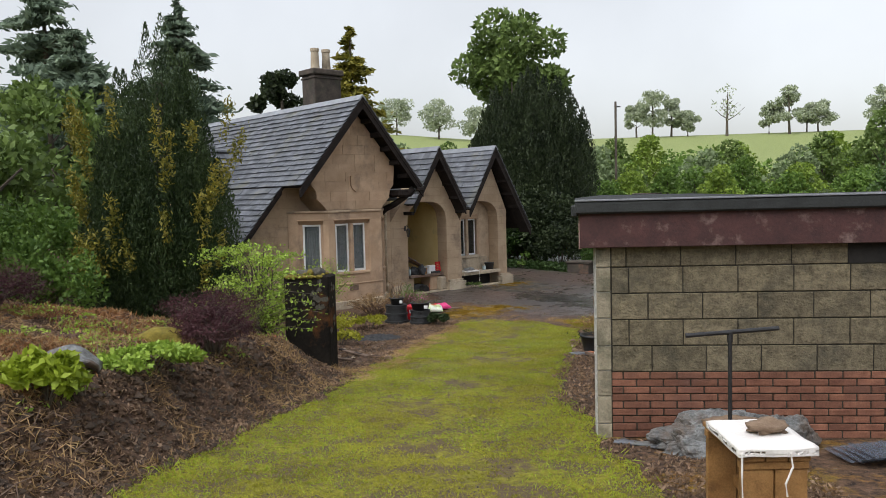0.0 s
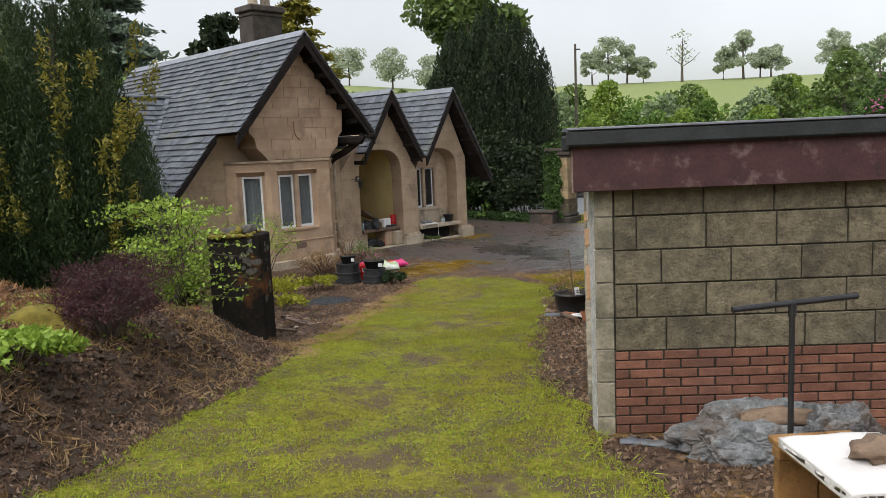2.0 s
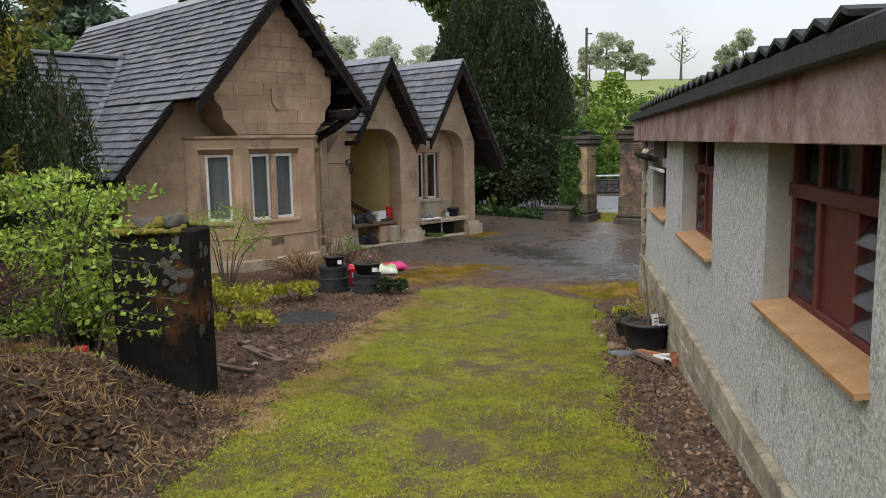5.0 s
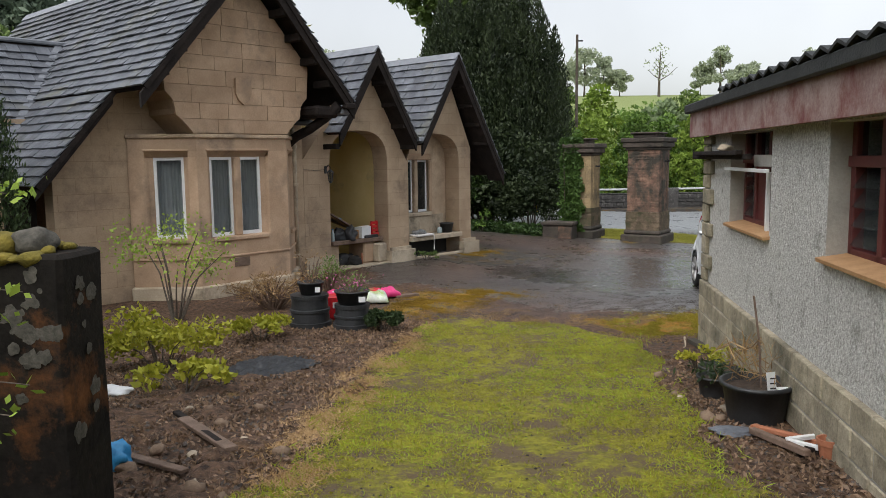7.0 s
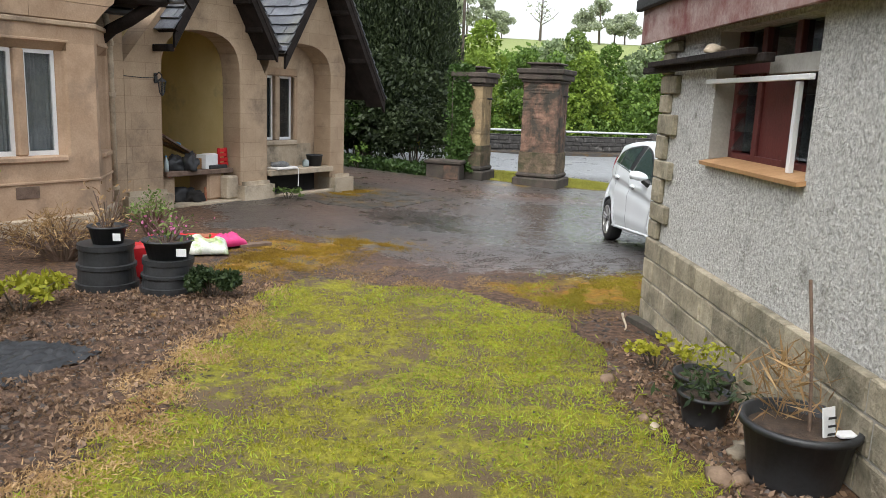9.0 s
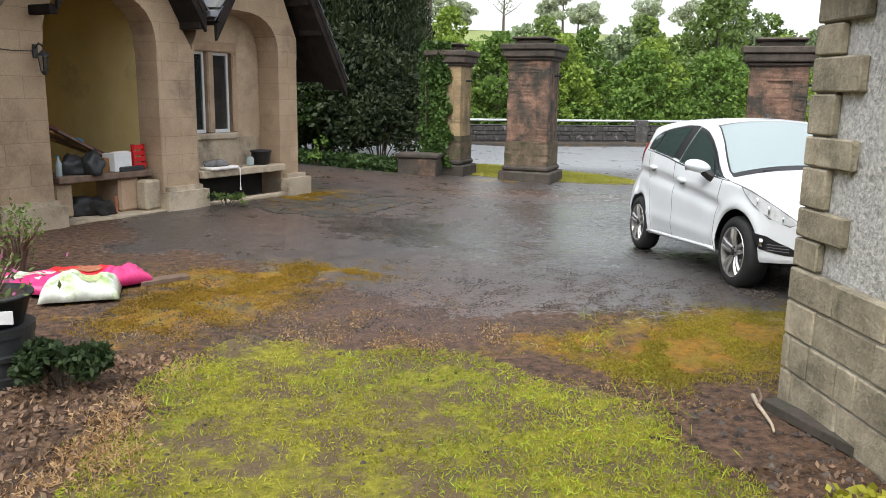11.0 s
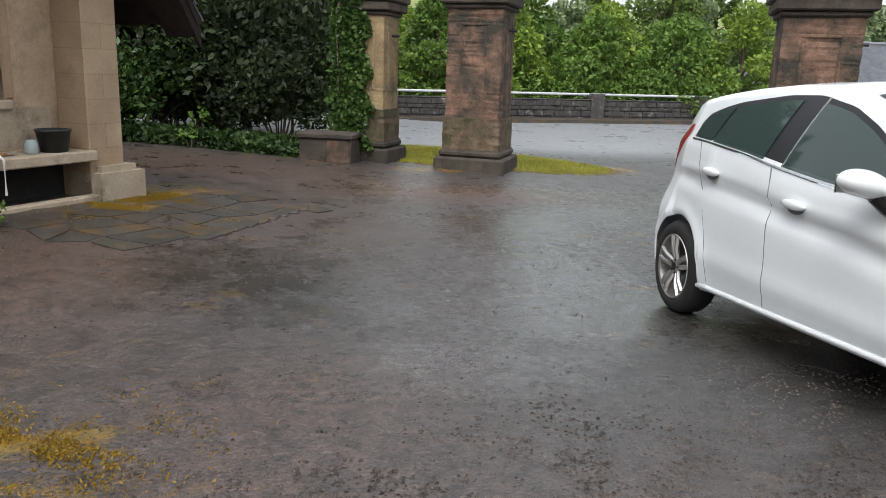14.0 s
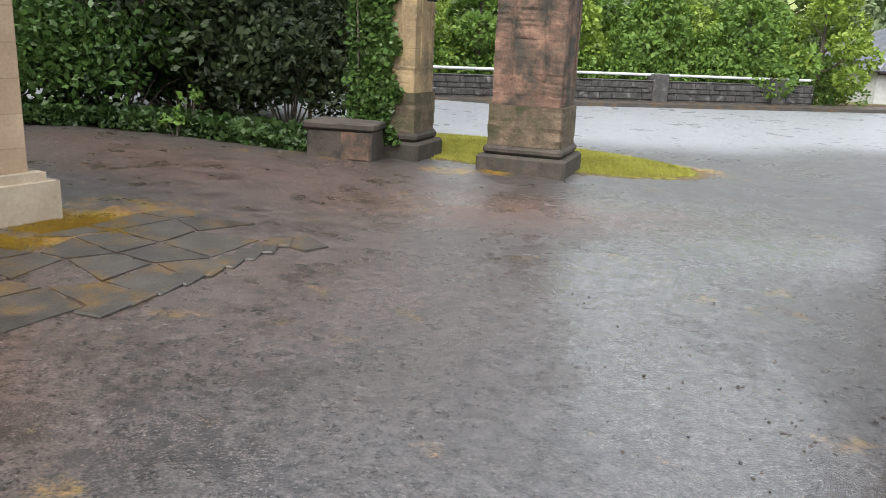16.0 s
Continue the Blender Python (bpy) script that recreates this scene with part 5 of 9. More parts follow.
# ---- parked car ----
def parked_car():
    front, rear = Vector((4.297, 13.41, 0)), Vector((4.608, 15.895, 0))
    ahead = (front - rear).normalized()
    left = Vector((-ahead.y, ahead.x, 0))
    corners = [front, rear, front + left * 1.49, rear + left * 1.49]
    for p in corners:
        p.z = gz(p.x, p.y)
    fwd = ((corners[0] + corners[2]) - (corners[1] + corners[3])).normalized()
    side_ = ((corners[2] + corners[3]) - (corners[0] + corners[1])).normalized()
    upw = fwd.cross(side_).normalized()
    side_ = upw.cross(fwd)
    mid = (corners[0] + corners[1] + corners[2] + corners[3]) / 4
    m = Matrix((fwd, side_, upw)).transposed().to_4x4()
    m.translation = mid + fwd * 0.0425
    car = thing("parked_car", "white five-door hatchback parked on wet tarmac", "car", m)
    AX = (1.20, -1.29)
    R_ARCH = 0.355

    def curve(x, xs_, zs_):
        return float(np.interp(x, xs_, zs_))

    def z_low(x):
        z = 0.235 + 0.03 * smooth01(1.5, 1.95, x) + 0.14 * smooth01(-1.5, -1.93, x)
        for a in AX:
            if abs(x - a) < R_ARCH:
                z = max(z, (0.285 if a > 0 else 0.31) + math.sqrt(R_ARCH**2 - (x - a) ** 2))
        return float(z)

    def z_belt(x):
        """The waist line, which climbs to the rear, and the bonnet's edge ahead of it."""
        return curve(x, [-1.93, -1.86, -1.73, -1.61, -1.5, -1.3, -1.05, -0.6, -0.2, 0.1, 0.4, 0.72, 1.03, 1.3, 1.5, 1.65, 1.8, 1.9, 1.97], [0.60, 0.86, 1.02, 1.14, 1.175, 1.16, 1.135, 1.075, 1.01, 0.968, 0.932, 0.90, 0.872, 0.828, 0.775, 0.715, 0.63, 0.55, 0.46])

    def z_edge(x):
        """The roof's edge, the windscreen pillar and the bonnet."""
        return curve(x, [-1.93, -1.86, -1.73, -1.62, -1.59, -1.54, -1.43, -1.2, -0.8, -0.45, -0.15, 0.05, 0.25, 0.49, 0.75, 0.88, 1.03, 1.3, 1.5, 1.65, 1.8, 1.9, 1.97], [0.62, 0.88, 1.05, 1.22, 1.33, 1.385, 1.415, 1.44, 1.462, 1.467, 1.452, 1.42, 1.35, 1.215, 1.03, 0.945, 0.885, 0.845, 0.793, 0.733, 0.648, 0.567, 0.475])

    def crown(x):
        return curve(x, [-1.93, -1.7, -1.6, -1.2, 0.0, 0.3, 0.75, 1.0, 1.3, 1.7, 1.97], [0.02, 0.03, 0.035, 0.035, 0.04, 0.09, 0.115, 0.09, 0.085, 0.08, 0.05])

    def crease(x):
        return curve(x, [-1.5, -0.87, -0.41, -0.06, 0.33, 0.67, 0.94], [0.98, 0.937, 0.888, 0.832, 0.783, 0.73, 0.685])

    def half(x, z):
        plan = curve(x, [-1.95, -1.9, -1.82, -1.72, -1.6, -1.4, -1.0, 0.0, 0.9, 1.3, 1.55, 1.7, 1.82, 1.91, 1.97], [0.44, 0.52, 0.62, 0.70, 0.765, 0.822, 0.852, 0.862, 0.858, 0.842, 0.80, 0.745, 0.66, 0.55, 0.42])
        low_plan = curve(x, [-1.95, -1.9, -1.82, -1.72, -1.6, -1.4], [0.50, 0.60, 0.71, 0.785, 0.835, 0.852])
        if x < -1.4:
            plan += (max(plan, low_plan) - plan) * float(smooth01(0.95, 0.66, z))
        k = (z - 0.55) / 0.5
        w = plan * (1 - 0.05 * k * k) - 0.06 * max(0.0, 0.30 - z)
        fade = float(smooth01(-1.62, -1.2, x) * (1 - smooth01(0.72, 1.0, x)))
        dz = z - crease(x)
        w += fade * (0.012 * math.exp(-((dz - 0.010) / 0.025) ** 2) - 0.028 * math.exp(-((dz + 0.055) / 0.05) ** 2))
        w += 0.012 * math.exp(-((z - 0.37 - 0.05 * (0.6 - x)) / 0.06) ** 2) * fade
        for a in AX:
            r = math.hypot(x - a, z - 0.31)
            w += 0.016 * math.exp(-((r - R_ARCH - 0.02) / 0.055) ** 2)
        return float(w)

    def cab_y(x, z):
        """Half the cabin's width at a height above the waist."""
        h = max(0.0, z - z_belt(x))
        return half(x, z_belt(x)) - 0.018 - 0.36 * h - 0.30 * h * h

    stations = [np.linspace(-1.93, 1.97, 96)] + [a + R_ARCH * np.cos(np.linspace(0, math.pi, 21)) for a in AX] + [np.linspace(-1.74, -1.5, 13)]
    xs = np.array(sorted(set(np.round(np.concatenate(stations), 3))))
    n1, n2, n3 = 20, 8, 7
    sections = []
    for x in xs:
        a, b_, e = z_low(x), z_belt(x), z_edge(x)
        b_, e = max(b_, a + 0.02), max(e, a + 0.03)
        line = []
        for k in range(n1 + 1):
            z = a + (b_ - a) * k / n1
            line.append((x, half(x, z) - (0.010 if k == n1 else 0.003 if k == n1 - 1 else 0.0) - (0.012 if k == 0 else 0.0), z))
        for k in range(1, n2 + 1):
            z = b_ + (e - b_) * k / n2
            line.append((x, cab_y(x, z), z))
        y_e, z_e = line[-1][1], line[-1][2]
        for k in range(1, n3 + 1):
            g = math.cos(math.pi / 2 * k / n3)
            line.append((x, y_e * g, z_e + crown(x) * (1 - g**2.2)))
        sections.append(line + [(p[0], -p[1], p[2]) for p in reversed(line[:-1])])
    mm = len(sections[0])
    V = [p for line in sections for p in line]
    F = [(i * mm + k, i * mm + k + 1, (i + 1) * mm + k + 1, (i + 1) * mm + k) for i in range(len(xs) - 1) for k in range(mm - 1)]
    F += [tuple(range(mm))[::-1], tuple(range(len(V) - mm, len(V)))]
    body = raw("body", V, F, M_CAR, car, smooth=True)
    fix = bmesh.new()
    fix.from_mesh(body.data)
    bmesh.ops.remove_doubles(fix, verts=fix.verts[:], dist=0.0012)
    bmesh.ops.recalc_face_normals(fix, faces=fix.faces[:])
    fix.to_mesh(body.data)
    fix.free()

    def glass_top(x):
        return curve(x, [-1.34, -1.31, -1.25, -1.1, -0.9, -0.47, -0.2, 0.09, 0.31, 0.51, 0.71, 0.86, 0.98], [1.175, 1.26, 1.322, 1.358, 1.388, 1.412, 1.40, 1.333, 1.24, 1.13, 0.992, 0.908, 0.875])

    def side_pane(name, xb0, xb1, xt0, xt1, side, mat, parent, out, lift=0.012, drop=0.0, n_=18):
        """A pane on the cabin's side from its foot on the waist line to the arched head."""
        V, F, rows_ = [], [], 7
        for i in range(n_ + 1):
            s = i / n_
            xb, xt = xb0 + (xb1 - xb0) * s, xt0 + (xt1 - xt0) * s
            zb = z_belt(xb) + lift
            zt = max(glass_top(xt) - drop, zb + 0.002)
            for k in range(rows_):
                f = k / (rows_ - 1)
                x, z = xb + (xt - xb) * f, zb + (zt - zb) * f
                V.append((x, side * (cab_y(x, z) + out), z))
        for i in range(n_):
            for k in range(rows_ - 1):
                q = (i * rows_ + k, (i + 1) * rows_ + k, (i + 1) * rows_ + k + 1, i * rows_ + k + 1)
                F.append(q if side < 0 else q[::-1])
        return raw(name, V, F, mat, parent, smooth=True)

    def plate(name, outline, side, mat, parent, label="", out=0.006, deep=0.02):
        """A flat lens set into the body's side, from an outline of (x, z)."""
        b = bmesh.new()
        b.faces.new([b.verts.new((x, 0, z)) for x, z in outline])
        bmesh.ops.triangulate(b, faces=b.faces[:])
        bmesh.ops.subdivide_edges(b, edges=b.edges[:], cuts=4, use_grid_fill=True)
        for v in b.verts:
            x, z = v.co.x, v.co.z
            v.co.y = side * (half(x, min(z, z_belt(x))) - 0.36 * max(0.0, z - z_belt(x)) + out)
        made = bmesh.ops.extrude_face_region(b, geom=b.faces[:])
        for v in made["geom"]:
            if isinstance(v, bmesh.types.BMVert):
                v.co.y -= side * deep
        bmesh.ops.recalc_face_normals(b, faces=b.faces[:])
        return part(name, b, mat, parent, label)

    for side in (-1, 1):
        side_pane("window_surround", -1.335, 1.0, -1.30, 0.97, side, M_TRIM, car, 0.004, 0.004, 0.0, 40)
        side_pane("rear_quarter_glass", -1.31, -1.06, -1.245, -0.95, side, M_CARGLASS, car, 0.008, 0.014, 0.022, 8)
        side_pane("rear_door_glass", -1.03, -0.42, -0.91, -0.335, side, M_CARGLASS, car, 0.009, 0.014, 0.026)
        side_pane("front_door_glass", -0.235, 0.66, -0.13, 0.48, side, M_CARGLASS, car, 0.009, 0.014, 0.026)
        side_pane("front_quarter_glass", 0.71, 0.93, 0.53, 0.86, side, M_CARGLASS, car, 0.008, 0.012, 0.026, 8)
        # pale seam up the door's edge beside the middle pillar
        b = tube([(-0.235 + 0.105 * f, side * (cab_y(-0.235 + 0.105 * f, 0.985 + 0.40 * f) + 0.007), 0.985 + 0.40 * f) for f in np.linspace(0, 1, 8)], 0.006, 5)
        part("pillar_seam", b, M_ALLOY, car)
        # shut lines of the doors, grey tubes for the shade in the gaps
        for foot, top, bend in ((0.845, 0.885, -0.035), (-0.215, -0.30, 0.02)):
            pts = []
            for z in np.linspace(0.27, z_belt(top) - 0.004, 26):
                f = (z - 0.27) / (z_belt(top) - 0.27)
                x = foot + (top - foot) * f + bend * math.sin(math.pi * f)
                pts.append((x, side * (half(x, z) - 0.0005), z))
            part("door_seam", tube(pts, 0.0032, 5), M_SEAM, car)
        pts = [(x, side * (half(x, z) - 0.0005), z) for x, z in ((-1.17, 1.14), (-1.10, 0.98), (-1.03, 0.85), (-0.96, 0.72), (-0.90, 0.58), (-0.86, 0.44), (-0.84, 0.30))]
        part("door_seam", tube(pts, 0.0026, 5), M_SEAM, car)
        pts = [(x, side * (half(x, z_belt(x)) - 0.008), z_belt(x) - 0.002) for x in np.linspace(1.04, 1.42, 12)]
        part("bonnet_seam", tube(pts, 0.004, 5), M_SEAM, car)
        pts = [(x, side * (half(x, z_belt(x)) - 0.010), z_belt(x) + 0.002) for x in np.linspace(-1.33, 1.02, 40)]
        part("belt_strip", tube(pts, 0.008, 6), M_CHROME, car, "thin bright belt strip")
        pts = [(x, side * (half(x, 0.262) + 0.002), 0.262) for x in np.linspace(-0.93, 0.84, 14)]
        part("sill_strip", tube(pts, 0.016, 8), M_CAR, car, smooth=True)
        for x0 in (0.0, -0.90):
            z = crease(x0) + 0.025
            b = bmesh.new()
            bmesh.ops.create_uvsphere(b, u_segments=14, v_segments=8, radius=1.0)
            b.transform(Matrix.Translation((x0 - 0.01, side * (half(x0, z) + 0.012), z)) @ Matrix.Rotation(radians(4), 4, "Y") @ Matrix.Diagonal((0.105, 0.022, 0.026, 1)))
            grip = part("door_handle", b, M_CAR, car, smooth=True)
            # grey disc stands for the shade in the hollow behind the grip
            b = bmesh.new()
            bmesh.ops.create_uvsphere(b, u_segments=12, v_segments=6, radius=1.0)
            b.transform(Matrix.Translation((x0, side * half(x0, z - 0.02), z - 0.018)) @ Matrix.Diagonal((0.075, 0.006, 0.03, 1)))
            part("handle_recess", b, M_SEAM, grip, smooth=True)
        # mirror on its dark foot
        b = bmesh.new()
        bmesh.ops.create_uvsphere(b, u_segments=20, v_segments=12, radius=1.0)
        for v in b.verts:
            v.co = Vector((v.co.x * (0.085 if v.co.x > 0 else 0.05), v.co.y * 0.125, v.co.z * (0.068 if v.co.z > 0 else 0.05)))
            v.co.z -= 0.02 * v.co.y / 0.125 * side * -1
        b.transform(Matrix.Translation((0.60, side * 0.955, 0.985)))
        mir = part("door_mirror", b, M_CAR, car, smooth=True)
        pts = [(0.64, side * 0.79, 0.885), (0.63, side * 0.845, 0.91), (0.61, side * 0.90, 0.955)]
        part("mirror_foot", tube(pts, 0.055, 10, taper=0.8), M_TRIM, mir, "black plastic mirror foot")
        b = box(0.545, 0.556, min(side * 0.86, side * 1.05), max(side * 0.86, side * 1.05), 0.95, 1.03, 0.004)
        part("mirror_glass", b, M_CHROME, mir)
        # headlight: clear lens swept back along the wing, with bowls behind it
        lamp = [(1.26, 0.835), (1.40, 0.806), (1.58, 0.745), (1.75, 0.655), (1.85, 0.575), (1.80, 0.545), (1.64, 0.60), (1.46, 0.69), (1.34, 0.77)]
        head = plate("headlight", lamp, side, M_LAMP, car, "clear swept-back headlight", 0.004)
        rim = tube([(x, side * (half(x, min(z, z_belt(x))) + 0.005), z) for x, z in lamp + lamp[:1]], 0.0045, 5)
        part("lamp_outline", rim, M_SEAM, head)
        for lx_, lz_, lr_ in ((1.50, 0.725, 0.038), (1.63, 0.665, 0.042), (1.75, 0.60, 0.030)):
            bowl = lathe([(lr_, 0.0), (lr_, 0.008), (lr_ * 0.8, 0.010), (lr_ * 0.5, 0.002), (0.004, 0.006)], 18)
            bowl.transform(Matrix.Translation((lx_, side * (half(lx_, lz_) + 0.002), lz_)) @ Matrix.Rotation(radians(25 * side), 4, "Z") @ Matrix.Rotation(radians(-90 * side), 4, "X"))
            part("reflector", bowl, M_CHROME, head)
        tail = [(-1.40, 1.255), (-1.47, 1.215), (-1.57, 1.165), (-1.665, 1.07), (-1.715, 0.985), (-1.685, 0.965), (-1.585, 1.05), (-1.48, 1.145)]
        plate("tail_light", tail, side, M_TAIL, car, "red tail light", 0.008)
        fog = [(1.47, 0.475), (1.62, 0.455), (1.80, 0.385), (1.90, 0.32), (1.78, 0.315), (1.58, 0.345), (1.50, 0.40)]
        fogp = plate("fog_light_recess", fog, side, M_TRIM, car, "black fog light recess", 0.006)
        ring = lathe([(0.040, -0.012), (0.040, 0.010), (0.034, 0.014), (0.030, 0.006), (0.004, 0.008)], 18)
        ring.transform(Matrix.Translation((1.585, side * (half(1.585, 0.40) + 0.006), 0.40)) @ Matrix.Rotation(radians(20 * side), 4, "Z") @ Matrix.Rotation(radians(-90 * side), 4, "X"))
        part("fog_light", ring, M_CHROME, fogp)
        for k in range(3):
            pts = [(x, side * (half(x, 0.36) + 0.008), 0.345 + 0.022 * k + 0.01 * (1.8 - x)) for x in (1.64, 1.72, 1.80)]
            part("recess_bar", tube(pts, 0.004, 5), M_SEAM, fogp)

    # screens
    def screen(name, x0, x1, mat, out, inset):
        V, F, n_, cols = [], [], 14, 16
        for i in range(n_ + 1):
            x = x0 + (x1 - x0) * i / n_
            y_e, z_e = cab_y(x, z_edge(x)), z_edge(x)
            for k in range(cols + 1):
                g = (1 - 2 * k / cols) * inset
                V.append((x + out, y_e * g, z_e + crown(x) * (1 - abs(g) ** 2.2) + abs(out) * 0.6))
        for i in range(n_):
            for k in range(cols):
                F.append((i * (cols + 1) + k, i * (cols + 1) + k + 1, (i + 1) * (cols + 1) + k + 1, (i + 1) * (cols + 1) + k))
        return raw(name, V, F, mat, car, smooth=True)

    screen("windscreen", 0.93, 0.20, M_SCREEN, 0.008, 0.955)
    screen("windscreen_surround", 1.0, 0.155, M_TRIM, 0.004, 0.975)
    screen("rear_screen", -1.72, -1.61, M_CARGLASS, -0.008, 0.90)
    for pts in (((0.985, -0.52, 0.965), (0.95, -0.1, 1.0), (0.90, 0.3, 1.03)), ((0.985, 0.12, 0.985), (0.955, 0.4, 0.975), (0.92, 0.62, 0.95))):
        part("wiper", tube(pts, 0.010, 6), M_TRIM, car)
    aer = tube([(-0.05, 0, 1.50), (-0.16, 0, 1.60)], 0.005, 6, taper=0.6)
    lathe([(0.03, 1.49), (0.022, 1.515), (0.01, 1.525)], 10, bm=aer, centre=(-0.045, 0))
    part("aerial", aer, M_TRIM, car)
    part("lower_grille", box(1.935, 1.985, -0.36, 0.36, 0.24, 0.44, 0.03), M_TRIM, car)
    part("number_plate", box(1.98, 1.99, -0.26, 0.26, 0.45, 0.56, 0.004), M_WHITE, car, "pale number plate")
    part("underside", box(-1.62, 1.6, -0.62, 0.62, 0.20, 0.32), M_TRIM, car)
    part("inner_arch", box(-1.6, 1.5, -0.60, 0.60, 0.30, 0.62), M_TRIM, car)
    # wheels
    for ax in AX:
        for side in (-1, 1):
            wm = Matrix.Translation((ax, side * 0.755, 0.275 if ax > 0 else 0.318)) @ Matrix.Rotation(radians(-90 * side), 4, "X")
            tyre = lathe([(0.205, -0.095), (0.25, -0.1), (0.285, -0.09), (0.305, -0.06), (0.305, 0.06), (0.288, 0.088), (0.25, 0.1), (0.215, 0.095), (0.205, 0.0)], 40)
            tyre.transform(wm)
            wheel = part("wheel", tyre, M_RUBBER, car, "black tyre", smooth=True)
            rim = lathe([(0.21, -0.05), (0.218, 0.092), (0.212, 0.1), (0.200, 0.094), (0.192, 0.05), (0.18, -0.02), (0.03, -0.03)], 40)
            for s in range(5):
                base_a = 2 * math.pi * s / 5 + 0.3
                for o in (-1, 1):
                    a0, a1 = base_a + o * 0.30, base_a + o * 0.17
                    q0 = Vector((0.05 * math.cos(a0), 0.05 * math.sin(a0), 0.068))
                    q1 = Vector((0.204 * math.cos(a1), 0.204 * math.sin(a1), 0.088))
                    tube([q0, (q0 + q1) / 2 + Vector((0, 0, 0.012)), q1], 0.016, 6, bm=rim, taper=1.15)
            lathe([(0.06, 0.02), (0.06, 0.078), (0.032, 0.086)], 18, bm=rim)
            rim.transform(wm)
            part("rim", rim, M_ALLOY, wheel, "silver split-spoke alloy rim")
            cap = lathe([(0.028, 0.07), (0.028, 0.092), (0.02, 0.094)], 14)
            for s in range(5):
                a = 2 * math.pi * s / 5
                lathe([(0.008, 0.07), (0.008, 0.088)], 8, bm=cap, centre=(0.044 * math.cos(a), 0.044 * math.sin(a)))
            cap.transform(wm)
            part("hub_cap", cap, M_TRIM, wheel)
            disc = lathe([(0.175, -0.01), (0.175, 0.004)], 28)
            disc.transform(wm)
            part("brake_disc", disc, M_TRIM, wheel)


parked_car()


# ---- plants ----
def leaves(name, at, size, material, parent=None, up=0.0, aspect=0.5, seed=1, out=None, label="", kind=""):
    """Many small pointed leaves in one mesh. at: their places; up: how far they stand upright; out: a direction for each."""
    at = np.asarray(at, float)
    n = len(at)
    r = np.random.default_rng(seed)
    d = r.standard_normal((n, 3))
    if out is not None:
        d = d * 0.6 + out
    d /= np.linalg.norm(d, axis=1, keepdims=True) + 1e-9
    d[:, 2] += up
    d /= np.linalg.norm(d, axis=1, keepdims=True) + 1e-9
    s = np.cross(d, r.standard_normal((n, 3)))
    s /= np.linalg.norm(s, axis=1, keepdims=True) + 1e-9
    ln = (size * r.uniform(0.6, 1.3, n))[:, None]
    a = at - d * ln / 2
    tip = at + d * ln / 2
    wide = s * ln * aspect / 2
    V = np.stack([a, at + wide - d * ln * 0.05, tip, at - wide - d * ln * 0.05], 1).reshape(-1, 3)
    me = bpy.data.meshes.new(name)
    me.vertices.add(4 * n)
    me.vertices.foreach_set("co", V.astype(np.float32).reshape(-1))
    me.loops.add(4 * n)
    me.loops.foreach_set("vertex_index", np.arange(4 * n, dtype=np.int32))
    me.polygons.add(n)
    me.polygons.foreach_set("loop_start", np.arange(0, 4 * n, 4, dtype=np.int32))
    me.update(calc_edges=True)
    me.validate()
    me.materials.append(material)
    ob = new(name, me)
    ob.parent = parent
    return tagged(ob, label, kind=kind)


def blobs(list_, n, seed, shell=0.55):
    """Places of leaves near the skins of many ellipsoids (x, y, z, rx, ry, rz), and the outward directions."""
    r = np.random.default_rng(seed)
    B = np.array(list_, float)
    w = B[:, 3] * B[:, 4] + B[:, 4] * B[:, 5]
    k = r.choice(len(B), n, p=w / w.sum())
    d = r.standard_normal((n, 3))
    d /= np.linalg.norm(d, axis=1, keepdims=True)
    rad = (shell + (1.05 - shell) * r.random(n))[:, None]
    return B[k, :3] + d * rad * B[k, 3:], d


def trunk(parent, height, radius, limbs=5, seed=1, spread=0.5, crown_base=0.45):
    r = random.Random(seed)
    top = Vector((r.uniform(-0.1, 0.1) * height * 0.2, r.uniform(-0.1, 0.1) * height * 0.2, height))
    pts = [Vector((0, 0, -0.3)), Vector((0.02 * height * r.uniform(-1, 1), 0, height * 0.3)), Vector((top.x * 0.5, top.y * 0.6, height * 0.65)), top]
    b = tube(pts, radius, 9, taper=0.25)
    for k in range(limbs):
        f = crown_base + (0.9 - crown_base) * k / max(1, limbs)
        p = pts[1].lerp(pts[3], (f - 0.3) / 0.7)
        a = k * 2.4 + r.uniform(-0.4, 0.4)
        ln = height * spread * r.uniform(0.6, 1.0) * (1.1 - f)
        q = p + Vector((math.cos(a) * ln, math.sin(a) * ln, ln * 0.75))
        tube([p, (p + q) / 2 + Vector((0, 0, -0.08 * ln)), q], radius * 0.42 * (1.1 - f * 0.6), 6, bm=b, taper=0.3)
    return part("trunk", b, M_BARK, parent)


def broadleaf(name, label, x, y, height, rad, mat, n, leaf, seed, base=0.35, lumps=26, flat=0.8, group="", z=None, limbs=7):
    z = gz(x, y) if z is None else z
    g = thing(name, label, "tree", Matrix.Translation((x, y, z)), group)
    trunk(g, height * 0.85, height * 0.028 + 0.03, limbs, seed, 0.55, max(0.3, base))
    r = random.Random(seed)
    B = []
    for k in range(lumps):
        a, f = r.uniform(0, 2 * math.pi), r.random()
        hz = base + (1 - base) * f
        prof = math.sin(math.pi * min(0.97, 0.12 + 0.82 * f)) ** 0.6
        q = rad * prof * math.sqrt(r.random()) * 0.85
        s = rad * r.uniform(0.24, 0.42)
        B.append((q * math.cos(a), q * math.sin(a), height * hz - s * 0.3, s, s, s * flat))
    at, d = blobs(B, n, seed)
    leaves("crown", at, leaf, mat, g, 0.1, 0.6, seed, d * 0.7)
    return g


